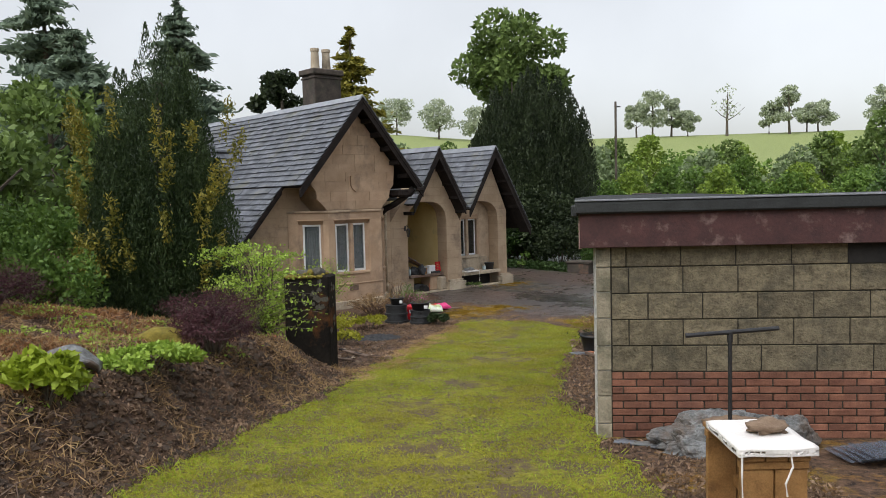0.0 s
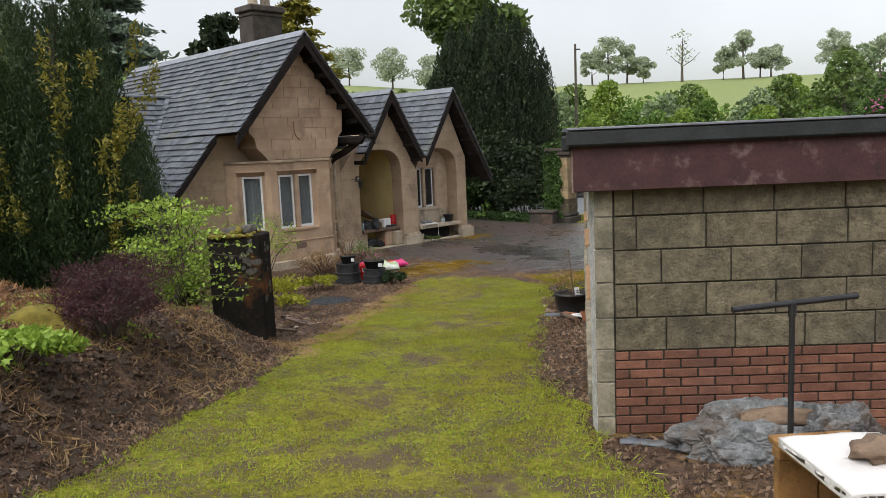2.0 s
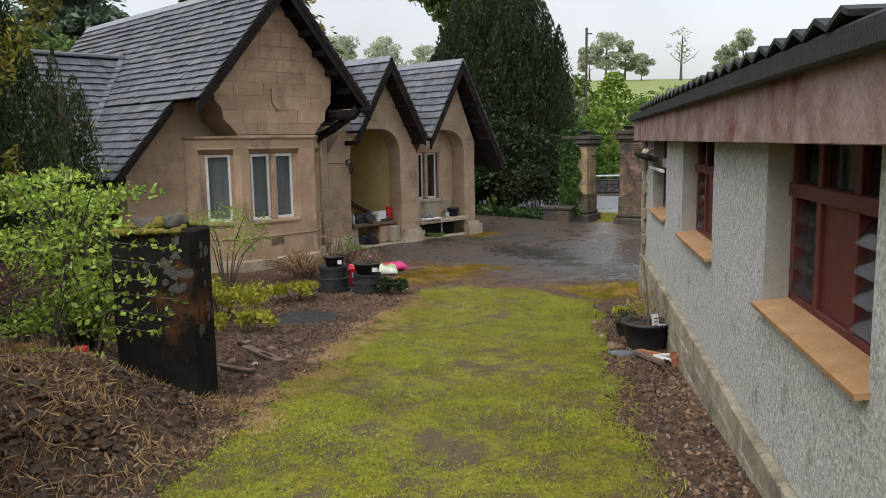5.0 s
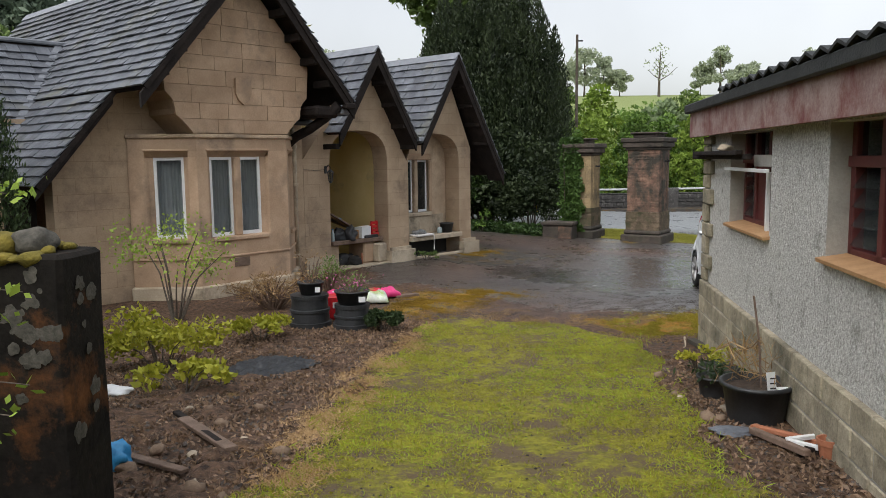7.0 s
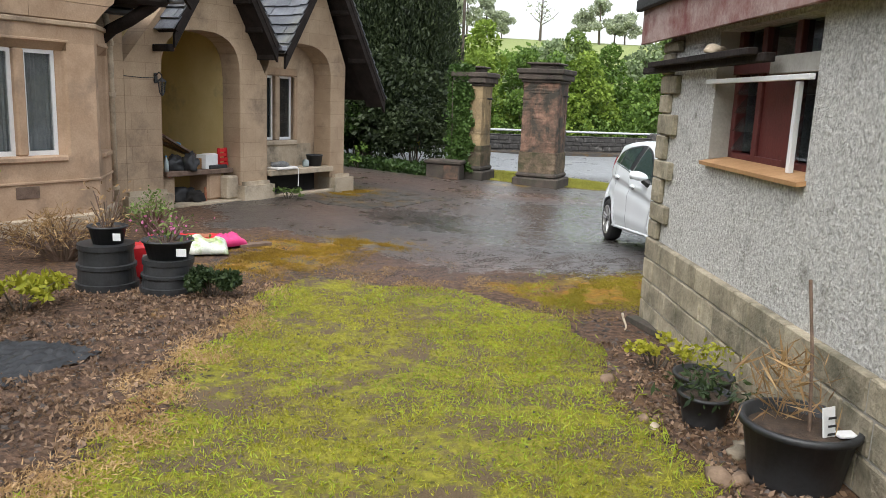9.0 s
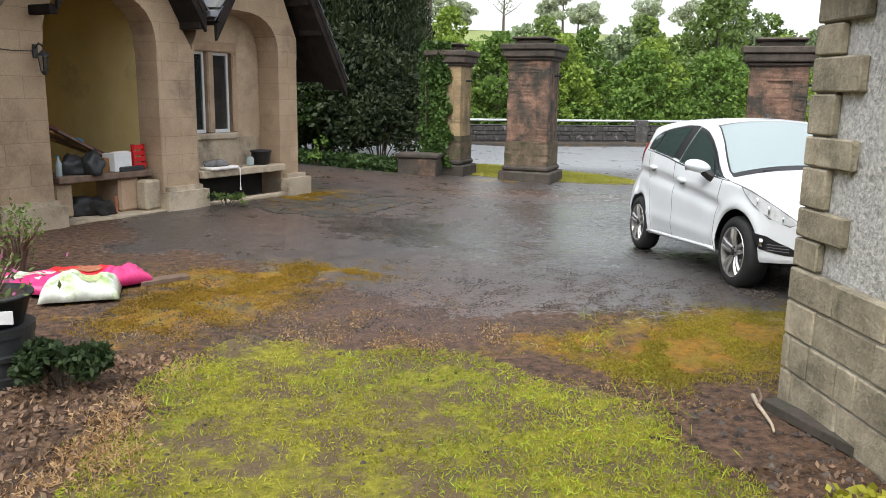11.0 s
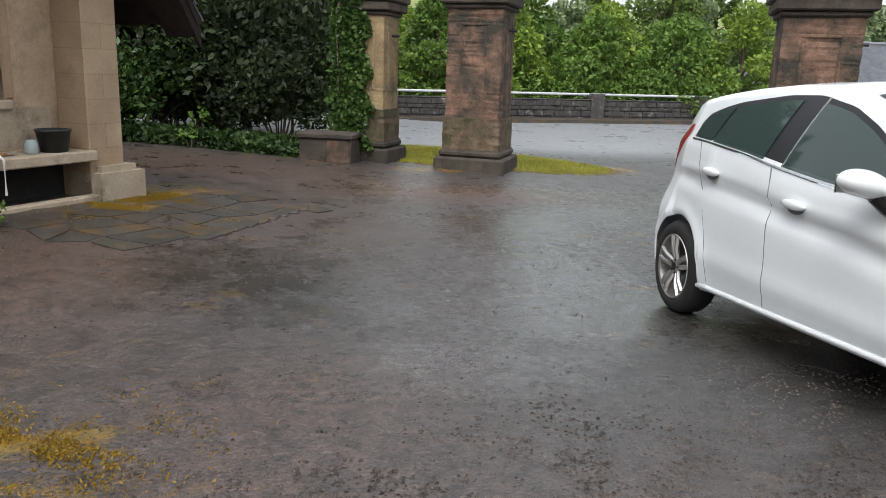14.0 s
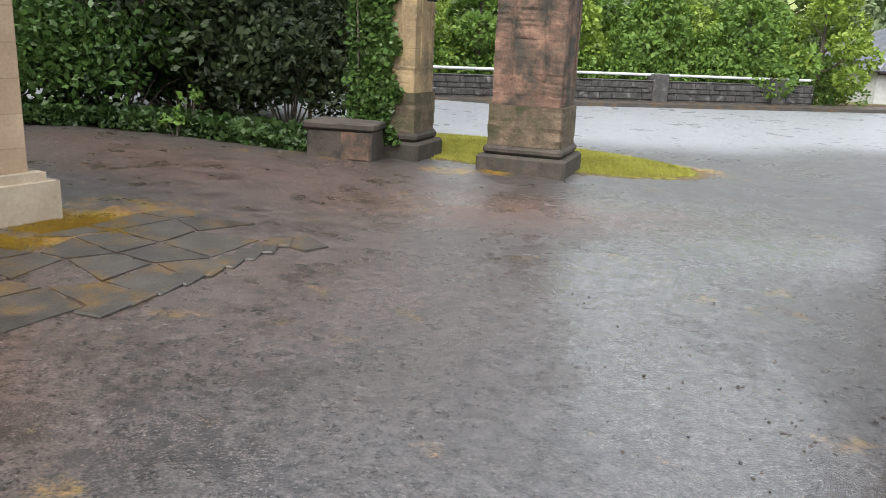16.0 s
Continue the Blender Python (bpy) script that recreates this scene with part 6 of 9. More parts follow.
def conifer(name, label, x, y, height, rad, mat, n, leaf, seed, group="", base=0.05, droop=0.25, z=None):
    """A tiered conifer: branches in whorls, each a fan of short needles."""
    z = gz(x, y) if z is None else z
    g = thing(name, label, "tree", Matrix.Translation((x, y, z)), group)
    part("trunk", tube([(0, 0, -0.3), (0, 0, height * 0.5), (0.02, 0, height * 0.98)], height * 0.018 + 0.04, 8, taper=0.15), M_BARK, g)
    r = np.random.default_rng(seed)
    m = 150
    f = np.sort(r.random(m))
    ang = r.uniform(0, 2 * math.pi, m)
    ln = rad * (1 - f) ** 0.85 * r.uniform(0.7, 1.15, m) + 0.05
    k = r.choice(m, n, p=ln / ln.sum())
    u = np.sqrt(r.random(n))
    spread = 0.16 * ln[k] * (0.4 + u)
    a = ang[k]
    px = np.cos(a) * ln[k] * u + r.standard_normal(n) * spread
    py = np.sin(a) * ln[k] * u + r.standard_normal(n) * spread
    pz = height * (base + (1 - base) * f[k]) + ln[k] * u * (0.35 - droop * 2 * u) + r.standard_normal(n) * 0.05 * height * 0.3 * (1 - f[k])
    out = np.stack([np.cos(a), np.sin(a), np.full(n, 0.2 - droop)], 1)
    leaves("crown", np.stack([px, py, pz], 1), leaf, mat, g, 0.0, 0.35, seed, out * 1.2)
    return g


def spired(name, label, x, y, height, rx, ry, mat, n, leaf, seed, spires=60, low=0.0, z=None, spread_top=0.55):
    """An upright evergreen made of many close vertical spires."""
    z = gz(x, y) if z is None else z
    g = thing(name, label, "tree", Matrix.Translation((x, y, z)))
    part("trunk", tube([(0, 0, -0.3), (0, 0, height * 0.4), (0.03, 0.02, height * 0.8)], height * 0.03 + 0.03, 8, taper=0.3), M_BARK, g)
    r = np.random.default_rng(seed)
    a, q = r.uniform(0, 2 * math.pi, spires), np.sqrt(r.random(spires))
    sx, sy = np.cos(a) * q * rx * 0.86, np.sin(a) * q * ry * 0.86
    sh = height * (1 - (1 - spread_top) * q**2.2) * r.uniform(0.80, 1.0, spires)
    sr = 1.28 * (rx + ry) / spires**0.5 * r.uniform(0.8, 1.3, spires)
    k = r.integers(0, spires, n)
    f = r.random(n) ** 0.8
    th = r.uniform(0, 2 * math.pi, n)
    prof = np.clip(np.sin(np.pi * np.clip(0.18 + 0.82 * f, 0, 1)) ** 0.7, 0.04, 1) * (0.6 + 0.45 * r.random(n))
    px, py = sx[k] + np.cos(th) * prof * sr[k], sy[k] + np.sin(th) * prof * sr[k]
    pz = low + (sh[k] - low) * f
    # drawn in towards the foot
    tight = 0.72 + 0.28 * np.clip(pz / (0.35 * height), 0, 1)
    out = np.stack([np.cos(th) * 0.45, np.sin(th) * 0.45, np.full(n, 1.0)], 1)
    leaves("crown", np.stack([px * tight, py * tight, pz], 1), leaf, mat, g, 0.3, 0.3, seed, out)
    return g


def shrub(name, label, x, y, rx, ry, h, mat, n, leaf, seed, stems=9, lumps=14, z=None, category="shrub", base=0.15, aspect=0.55, group="", stem_mat=None):
    z = gz(x, y) if z is None else z
    g = thing(name, label, category, Matrix.Translation((x, y, z)), group)
    r = random.Random(seed)
    b = bmesh.new()
    B = []
    for k in range(max(stems, lumps)):
        a, q = r.uniform(0, 2 * math.pi), math.sqrt(r.random())
        tip = Vector((math.cos(a) * q * rx * 0.8, math.sin(a) * q * ry * 0.8, h * (base + (0.95 - base) * (1 - 0.45 * q * q) * r.uniform(0.45, 1.0))))
        if k < stems:
            pts = [(tip.x * 0.1, tip.y * 0.1, -0.05), (tip.x * 0.5, tip.y * 0.5, tip.z * 0.65), tip]
            if stems > 14:
                tube(pts, 0.012 + 0.006 * h, 5, bm=b, taper=0.35)
            else:
                part("stem", tube(pts, 0.008 + 0.005 * h, 5, taper=0.35), stem_mat or M_BARK, g)
        if k < lumps:
            s = r.uniform(0.2, 0.36)
            B.append((tip.x, tip.y, tip.z, rx * s, ry * s, h * s * 0.8))
    if stems > 14:
        tagged(part("stem", b, stem_mat or M_BARK, g), kind="stuff")
    else:
        b.free()
    at, d = blobs(B, n, seed, 0.3)
    at[:, 2] = np.maximum(at[:, 2], 0.01)
    leaves("foliage", at, leaf, mat, g, 0.15, aspect, seed, d * 0.5)
    return g


# evergreen beside the lodge, and the tall tree behind it
spired("yew_tree", "large dark upright yew with many pointed spires", 1.6, 29.0, 8.5, 3.05, 2.4, L_YEW, 170000, 0.15, 21, 150, 0.3, z=-0.1, spread_top=0.72)
broadleaf("tall_broadleaf_tree", "tall broadleaf tree with a rounded crown behind the yew", 1.0, 37.0, 12.6, 2.9, L_OAK, 9500, 0.34, 22, base=0.5, lumps=34, z=-0.3)
# dark laurel mass and ivy edge by the forecourt
shrub("laurel_hedge", "dense dark evergreen laurel bushes beside the forecourt", 1.2, 27.1, 3.2, 1.6, 3.3, L_YEW, 26000, 0.16, 23, 20, 40, z=-0.1, base=0.05)
shrub("rhododendron_bush", "dark rhododendron bush with pale shoots", 0.3, 26.4, 2.6, 1.0, 2.0, L_IVY, 14000, 0.13, 24, 14, 30, z=-0.05, base=0.05)
shrub("rhododendron_bush", "dark rhododendron bush near the gate pillar", 2.7, 25.9, 1.3, 1.0, 2.0, L_YEW, 9000, 0.12, 25, 10, 20, z=-0.1, base=0.05)
r_ = np.random.default_rng(5)
n_ = 9000
ex = r_.uniform(-2.5, 3.4, n_)
ey = np.interp(ex, [-2.5, 0.1, 1.0, 3.0, 3.4], [25.6, 25.3, 25.1, 24.0, 24.2]) + r_.random(n_) ** 1.5 * 1.3
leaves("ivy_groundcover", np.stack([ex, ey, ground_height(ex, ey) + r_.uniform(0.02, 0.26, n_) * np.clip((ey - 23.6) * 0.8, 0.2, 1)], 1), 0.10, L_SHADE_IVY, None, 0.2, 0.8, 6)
tagged(bpy.data.objects["ivy_groundcover"], "low green ivy creeping along the forecourt's edge", "ivy", kind="stuff")
# ivy on the gate pillar
n_ = 9000
a_ = r_.uniform(0, 1, n_)
hz_ = r_.random(n_) * 2.6
keep = a_ < np.clip(0.95 - 0.12 * hz_ / 2.5, 0.3, 1)
iv = np.stack([-0.42 + 0.62 * a_ * (1 - 0.25 * np.sin(hz_ * 5) ** 2) + 0.03 * r_.standard_normal(n_), -0.40 + 0.03 * r_.standard_normal(n_) - 0.08 * (hz_ < 0.3), 0.2 + hz_], 1)[keep]
iv2 = np.stack([-0.47 + 0.06 * r_.standard_normal(6000), r_.uniform(-0.46, 0.46, 6000), 0.1 + r_.random(6000) * 2.7], 1)
ivy = thing("climbing_ivy", "green ivy climbing the gate pillar", "ivy", Matrix.Translation((4.10, 24.45, gz(4.1, 24.4))) @ Matrix.Rotation(radians(-33), 4, "Z"))
leaves("ivy_leaves", np.concatenate([iv, iv2]), 0.085, L_IVY, ivy, -0.2, 0.85, 7, kind="stuff")
part("ivy_stem", tube([(-0.42, -0.44, 0), (-0.40, -0.45, 1.2), (-0.44, -0.44, 2.4)], 0.02, 6, taper=0.5), M_BARK, ivy)
shrub("plantain_lily", "pale green broad-leaved plant in the ivy", 1.2, 24.9, 0.25, 0.2, 0.34, L_WOOD, 60, 0.12, 31, 4, 6, category="plant", aspect=0.75)
shrub("plantain_lily", "pale green broad-leaved shoots above the ivy", 1.35, 25.6, 0.2, 0.2, 0.6, L_WOOD, 40, 0.11, 32, 3, 5, category="plant", base=0.6, aspect=0.75)

# woodland beyond the road
def crowned_tree(name, label, x, y, height, rad, mat, n, leaf, seed, group):
    """A tree of a few large rounded leaf masses, leafed almost to the ground."""
    g = thing(name, label, "tree", Matrix.Translation((x, y, -0.45)), group)
    trunk(g, height * 0.8, 0.05 + 0.018 * height, 7, seed, 0.5, 0.3)
    r = random.Random(seed)
    B = []
    for k in range(17):
        a, f = k * 2.399 + r.uniform(-0.5, 0.5), (k + 0.5) / 17
        q = rad * (0.55 + 0.35 * math.sin(math.pi * min(1.0, f + 0.22))) * math.sqrt(max(0.02, 1 - f**2.4)) * r.uniform(0.7, 1.1)
        sz = rad * r.uniform(0.30, 0.50) * (1.1 - 0.35 * f)
        B.append((q * math.cos(a), q * math.sin(a), 0.5 + (height - 0.5 - sz * 0.7) * f, sz, sz, sz * r.uniform(0.65, 0.9)))
    at, d = blobs(B, n, seed, 0.82)
    leaves("crown", at, leaf, mat, g, -0.15, 0.62, seed, d * 0.9)
    return g


rr = random.Random(9)
for k in range(24):
    x = -13 + 1.62 * k + rr.uniform(-0.5, 0.5)
    if x > 23.5:
        continue
    crowned_tree("roadside_tree", "bright spring-green tree beyond the roadside wall" if k % 3 else "deep green bushy tree beyond the roadside wall", x, 40.6 + 1.6 * (k % 2) + rr.uniform(-0.4, 0.6), rr.uniform(3.8, 5.3), rr.uniform(1.5, 2.1), (L_WOOD, L_LIME, L_WOOD)[k % 3], 5200, 0.21, 300 + k, "trees beyond the road")
for k in range(15):
    x = 27 + 3.0 * k + rr.uniform(-1, 1)
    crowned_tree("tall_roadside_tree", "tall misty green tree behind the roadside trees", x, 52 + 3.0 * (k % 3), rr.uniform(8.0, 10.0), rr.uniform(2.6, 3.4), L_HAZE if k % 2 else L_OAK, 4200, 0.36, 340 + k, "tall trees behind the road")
for k in range(24):
    x, y = -8 + 2.5 * k + rr.uniform(-0.8, 0.8), 55 + 4.0 * (k % 3) + rr.uniform(-1, 1)
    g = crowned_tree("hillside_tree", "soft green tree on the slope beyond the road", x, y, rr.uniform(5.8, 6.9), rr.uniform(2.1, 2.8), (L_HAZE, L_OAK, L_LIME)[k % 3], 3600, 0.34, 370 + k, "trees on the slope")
    g.location.z = gz(x, y) - 0.3
B = []
for k in range(120):
    x, s_ = rr.uniform(-16, 24), rr.uniform(0.6, 1.1)
    B.append((x, rr.uniform(39.6, 41), rr.uniform(-0.1, 0.9), s_ * 1.2, s_, s_ * 0.8))
at, d = blobs(B, 42000, 41, 0.7)
leaves("roadside_undergrowth", at, 0.16, L_WOOD, None, 0.0, 0.6, 42, d * 0.7, "low green undergrowth behind the roadside wall", "stuff")
bpy.data.objects["roadside_undergrowth"]["category"] = "bushes"
# bushes on the slope of the far field
B = []
for k in range(160):
    x, y = rr.uniform(-60, 110), rr.uniform(52, 100)
    s = rr.uniform(1.2, 2.6)
    B.append((x, y, gz(x, y) + s * 0.5, s * 1.3, s, s * 0.8))
at, d = blobs(B, 60000, 43, 0.4)
leaves("hillside_scrub", at, 0.5, L_WOOD, None, 0.1, 0.6, 44, d * 0.6, "green scrub on the slope beyond the road", "stuff")
bpy.data.objects["hillside_scrub"]["category"] = "bushes"
# trees along the crest
for k, (px, hh, rad, bare) in enumerate(((30, 9.5, 4.0, 0), (27, 7.0, 2.8, 0), (34.5, 8.0, 3.0, 0), (37.5, 5.5, 2.6, 0), (45, 10.5, 3.4, 1), (57.5, 9.5, 3.6, 0), (54, 6.5, 2.6, 0), (65, 6.5, 3.6, 0), (63, 6.0, 2.4, 0), (78, 9.0, 4.0, 0), (86, 8.0, 3.8, 0), (-16, 8.0, 4.5, 0), (-8, 7.0, 4.0, 0), (-3, 9.0, 3.6, 1), (4, 8.5, 4.0, 0), (-26, 8.0, 4.5, 0))):
    broadleaf("hilltop_tree", "bare-branched tree on the field's crest" if bare else "open-crowned tree on the field's crest", px, 168 + 3 * math.sin(k), hh, rad, L_FAR_HAZE, 160 if bare else 2600, 0.55, 50 + k, base=0.34, lumps=20, flat=0.75, group="trees on the crest", limbs=12 if bare else 7)

# garden conifers
tall_juniper = spired("juniper", "tall dark upright juniper with golden tips", -4.55, 7.0, 5.7, 1.2, 1.05, L_JUNIPER, 125000, 0.062, 61, 64, 0.1, z=gz(-4.5, 7.0) - 0.1, spread_top=0.6)
r_ = np.random.default_rng(62)
sprigs = []
for k in range(36):
    a_, h_ = r_.uniform(-2.9, 0.1), r_.uniform(1.3, 3.7)
    q_ = np.array([1.22 * math.cos(a_), 1.08 * math.sin(a_), h_])
    up_ = np.array([0.25 * math.cos(a_), 0.25 * math.sin(a_), 1.0]) * r_.uniform(0.3, 0.7)
    sprigs.append(q_ + up_ * np.sort(r_.random(150))[:, None] + r_.normal(0, 0.045, (150, 3)))
leaves("golden_foliage", np.concatenate(sprigs), 0.075, L_GOLDCON, tall_juniper, 0.5, 0.35, 62, label="golden-yellow growing tips", kind="stuff")
spired("dwarf_cypress", "small upright dwarf cypress beside the lodge", -5.9, 12.2, 4.15, 0.5, 0.5, L_JUNIPER, 14000, 0.08, 63, 14, 0.2, z=0.0)
conifer("blue_conifer", "tall grey-green conifer with spreading tiers", -14.3, 30.0, 11.6, 3.4, L_BLUECON, 34000, 0.40, 64, z=0.5)
conifer("blue_conifer", "tall dark conifer rising behind the garden", -17.0, 24.0, 10.8, 4.2, L_BLUECON, 34000, 0.42, 65, z=1.0)
conifer("blue_conifer", "dark broad conifer behind the garden bushes", -13.5, 20.0, 7.8, 3.2, L_BLUECON, 30000, 0.38, 66, z=0.8)
conifer("golden_conifer", "golden-green conifer behind the chimney", -6.0, 28.5, 10.2, 2.9, L_GOLDCON, 32000, 0.34, 67, z=0.0)
broadleaf("dark_tree", "dark rounded tree far behind the roof", -12.7, 40.0, 10.2, 2.0, L_YEW, 5000, 0.4, 68, z=0.0)
spired("dark_cypress", "dark evergreen close beside the lodge's wing", -6.6, 9.6, 3.4, 0.9, 0.9, L_YEW, 22000, 0.11, 69, 26, 0.1, z=0.2)

# bushes behind the bank
for k, (x, y, rx, ry, h, mat, n, leaf, lab) in enumerate((
    (-6.6, 4.0, 1.4, 1.4, 1.5, L_WOOD, 5000, 0.09, "light green leafy shrub on the bank"),
    (-8.6, 7.5, 2.0, 2.0, 2.2, L_WOOD, 12000, 0.10, "green leafy shrub behind the junipers"),
    (-7.4, 2.6, 1.1, 1.1, 1.8, L_LIME, 7000, 0.09, "lime green leafy shrub on the bank"),
    (-9.5, 11.0, 2.4, 2.4, 3.0, L_WOOD, 12000, 0.12, "tall green shrub beneath the conifers"),
    (-4.9, 3.1, 0.7, 0.7, 0.7, L_HEATH, 7000, 0.06, "dark purple-leaved low shrub on the bank"),
    (-2.15, 2.95, 0.52, 0.45, 0.52, L_HEATH, 6000, 0.055, "wiry purple heather on the bank's edge"),
    (-2.75, 4.5, 0.8, 0.6, 0.55, L_HEATH, 6000, 0.05, "wiry brown heather beside the gatepost"),
    (-2.27, 1.76, 0.5, 0.45, 0.24, L_SPRING, 2600, 0.06, "fresh green clump on the bank"),
    (-2.4, 0.39, 0.34, 0.32, 0.36, L_TUFT, 1500, 0.09, "fresh green leafy clump on the bank"),
    (-5.6, 5.2, 1.0, 1.0, 1.3, L_WOOD, 6000, 0.08, "twiggy green shrub on the bank"),
)):
    heathy = mat is L_HEATH
    shrub("garden_shrub", lab, x, y, rx, ry, h, mat, n, leaf, 80 + k, 46 if heathy else 12, 34 if heathy else 16, aspect=0.16 if heathy else 0.55)
shrub("azalea", "low shrub with red-pink blossom behind the bank", -8.0, 9.5, 0.8, 0.8, 1.9, L_PINKFLOWER, 900, 0.09, 95, 8, 10)


def arching_shrub():
    """A spring-green shrub whose layered branches reach out over the gatepost."""
    x, y = -2.6, 5.9
    g = thing("arching_shrub", "airy shrub with layered arching sprays of spring leaves", "shrub", Matrix.Translation((x, y, gz(x, y))))
    r = random.Random(77)
    b = bmesh.new()
    at = []
    for k in range(84):
        a = r.uniform(-math.pi, math.pi)
        ln = r.uniform(0.3, 0.95) * (0.72 if math.cos(a) > 0.2 else 1.0)
        h = r.uniform(0.55, 1.8)
        p0 = Vector((r.uniform(-0.1, 0.1), r.uniform(-0.1, 0.1), 0.0))
        p1 = Vector((math.cos(a) * ln * 0.35, math.sin(a) * ln * 0.35, h * 0.85))
        p2 = Vector((math.cos(a) * ln * 0.75, math.sin(a) * ln * 0.75, h))
        p3 = Vector((math.cos(a) * ln * 1.1, math.sin(a) * ln * 1.1, h - 0.12 * ln))
        tube([p0, p1, p2, p3], 0.010, 5, bm=b, taper=0.3)
        for i in range(88):
            f = r.random() ** 0.6
            q = p1.lerp(p2, f / 0.5) if f < 0.5 else p2.lerp(p3, (f - 0.5) / 0.5)
            at.append(q + Vector((r.gauss(0, 0.10), r.gauss(0, 0.10), r.gauss(0, 0.025))))
    part("stem", b, M_BARK, g)
    leaves("foliage", np.array(at), 0.047, L_SPRING, g, 0.0, 0.6, 78)


arching_shrub()
# low sprays that cross the gatepost's face
g = thing("low_branch", "leafy spring-green spray reaching across the gatepost", "branch", Matrix.Translation((-2.35, 5.25, gz(-2.35, 5.25) + 0.0)))
b = bmesh.new()
at = []
rr = random.Random(15)
for k in range(7):
    z0 = 0.35 + 0.12 * k
    p = [Vector((-0.25, 0.1, 0.0)), Vector((0.0, 0.0, z0 * 0.8)), Vector((0.35, -0.05, z0)), Vector((0.68 + 0.08 * (k % 3), -0.08, z0 - 0.05))]
    part("stem", tube(p, 0.006, 5, taper=0.4), M_BARK, g)
    for i in range(42):
        f = rr.random()
        q = p[1].lerp(p[2], f * 2) if f < 0.5 else p[2].lerp(p[3], f * 2 - 1)
        at.append(q + Vector((rr.gauss(0, 0.05), rr.gauss(0, 0.05), rr.gauss(0, 0.025))))
leaves("foliage", np.array(at), 0.055, L_SPRING, g, 0.0, 0.65, 79)

# garden plants before the bay window
shrub("golden_shrub", "bright golden-leaved low shrub in the soil bed", -2.75, 9.9, 0.75, 0.6, 0.65, L_GOLD, 1700, 0.07, 101, 8, 14)
shrub("golden_shrub", "yellow-green low shrub along the bed", -2.1, 11.3, 0.45, 0.35, 0.34, L_GOLD, 700, 0.065, 102, 8, 12)
shrub("lime_shoots", "lime-green young shoots in the soil bed", -2.2, 8.9, 0.6, 0.4, 0.28, L_GOLD, 420, 0.085, 103, 8, 10)
shrub("sapling", "thin young sapling before the bay window", -3.5, 12.5, 0.95, 0.7, 1.4, L_SPRING, 1100, 0.055, 104, 9, 16, base=0.3)
shrub("heath_tuft", "small wiry green heath beside the tubs", -0.68, 11.75, 0.26, 0.24, 0.24, L_JUNIPER, 3500, 0.05, 105, 10, 12)
shrub("dry_stalks", "tangle of brown dry stalks under the bay", -2.35, 13.2, 0.9, 0.4, 0.55, L_DRY, 1400, 0.10, 106, 60, 30, aspect=0.1, stem_mat=M_OLD_WOOD)
shrub("weeds", "straggling weeds at the foot of the porch pier", -1.75, 14.6, 0.4, 0.5, 0.6, L_OAK, 380, 0.045, 107, 26, 16, stem_mat=M_OLD_WOOD)
shrub("weeds", "pale weeds under the stone bench", -0.28, 18.35, 0.35, 0.3, 0.20, L_OAK, 260, 0.05, 108, 8, 8)

# right-hand trees and blossom beyond the shed
broadleaf("boundary_tree", "leafy green boundary tree beyond the shed", 14.8, 20.3, 5.4, 2.0, L_OAK, 12000, 0.17, 110, base=0.15, lumps=30, z=-0.4)
broadleaf("boundary_tree", "tall green tree on the site's edge", 15.5, 15.5, 6.4, 2.2, L_OAK, 13000, 0.2, 111, base=0.2, lumps=26, z=-0.4)
shrub("blossom_rhododendron", "rhododendron with pink blossom beyond the shed roof", 12.7, 18.7, 1.6, 1.6, 4.2, L_IVY, 14000, 0.14, 112, 12, 26, z=-0.4)
shrub("blossom_cluster", "pink rhododendron blossom clusters", 12.5, 18.3, 1.3, 1.1, 4.0, L_PINKFLOWER, 900, 0.13, 113, 4, 16, z=-0.4, base=0.5)
for k in range(6):
    broadleaf("hedgerow_tree", "green hedgerow tree beyond the forecourt", 33 + 3.0 * k, 24.0 - 0.2 * k + 2 * math.sin(k * 2.1), 4.6 + 1.2 * math.sin(k * 1.7), 2.0, L_WOOD, 4500, 0.26, 120 + k, base=0.1, lumps=18, z=-0.45, group="hedgerow trees")
for k in range(8):
    broadleaf("side_wood_tree", "dark green tree at the garden's side", -11.5 - 1.2 * math.sin(k * 1.3), -8 + 4.2 * k, 5.2 + 1.2 * math.sin(k * 2.2), 2.4, L_OAK, 4500, 0.26, 140 + k, base=0.1, lumps=18, group="garden side trees")
for k in range(7):
    broadleaf("rear_tree", "green tree behind the drive's start", -9 + 3.6 * k, -17 + 1.5 * math.sin(k), 6.0, 2.6, L_OAK, 3000, 0.3, 150 + k, base=0.1, lumps=18, group="rear trees")


def utility_pole():
    x, y = 6.85, 42.0
    g = thing("utility_pole", "plain wooden utility pole beyond the road", "pole", Matrix.Translation((x, y, gz(x, y))))
    part("shaft", tube([(0, 0, -0.5), (0.02, 0, 8.4)], 0.085, 8, taper=0.75), M_BARK, g)
    part("insulator", tube([(-0.05, 0, 8.1), (0.3, 0, 8.1)], 0.04, 6), M_BLACK_METAL, g)


utility_pole()

# ---- lawn blades, litter, stones ----
r_ = np.random.default_rng(11)


def on_drive(x, y):
    wob_ = 0.10 * np.sin(y * 3.3) + 0.06 * np.sin(y * 8.1 + 1)
    l_, q_ = np.interp(y, DRIVE_Y, DRIVE_L), np.interp(y, DRIVE_Y, DRIVE_R)
    return (x > l_ - wob_ - 0.06) & (x < q_ + 0.7 * wob_ + 0.06) & (y < np.interp(x, LAWN_END_X, LAWN_END_Y) + 0.12 * np.sin(x * 5 + 1))


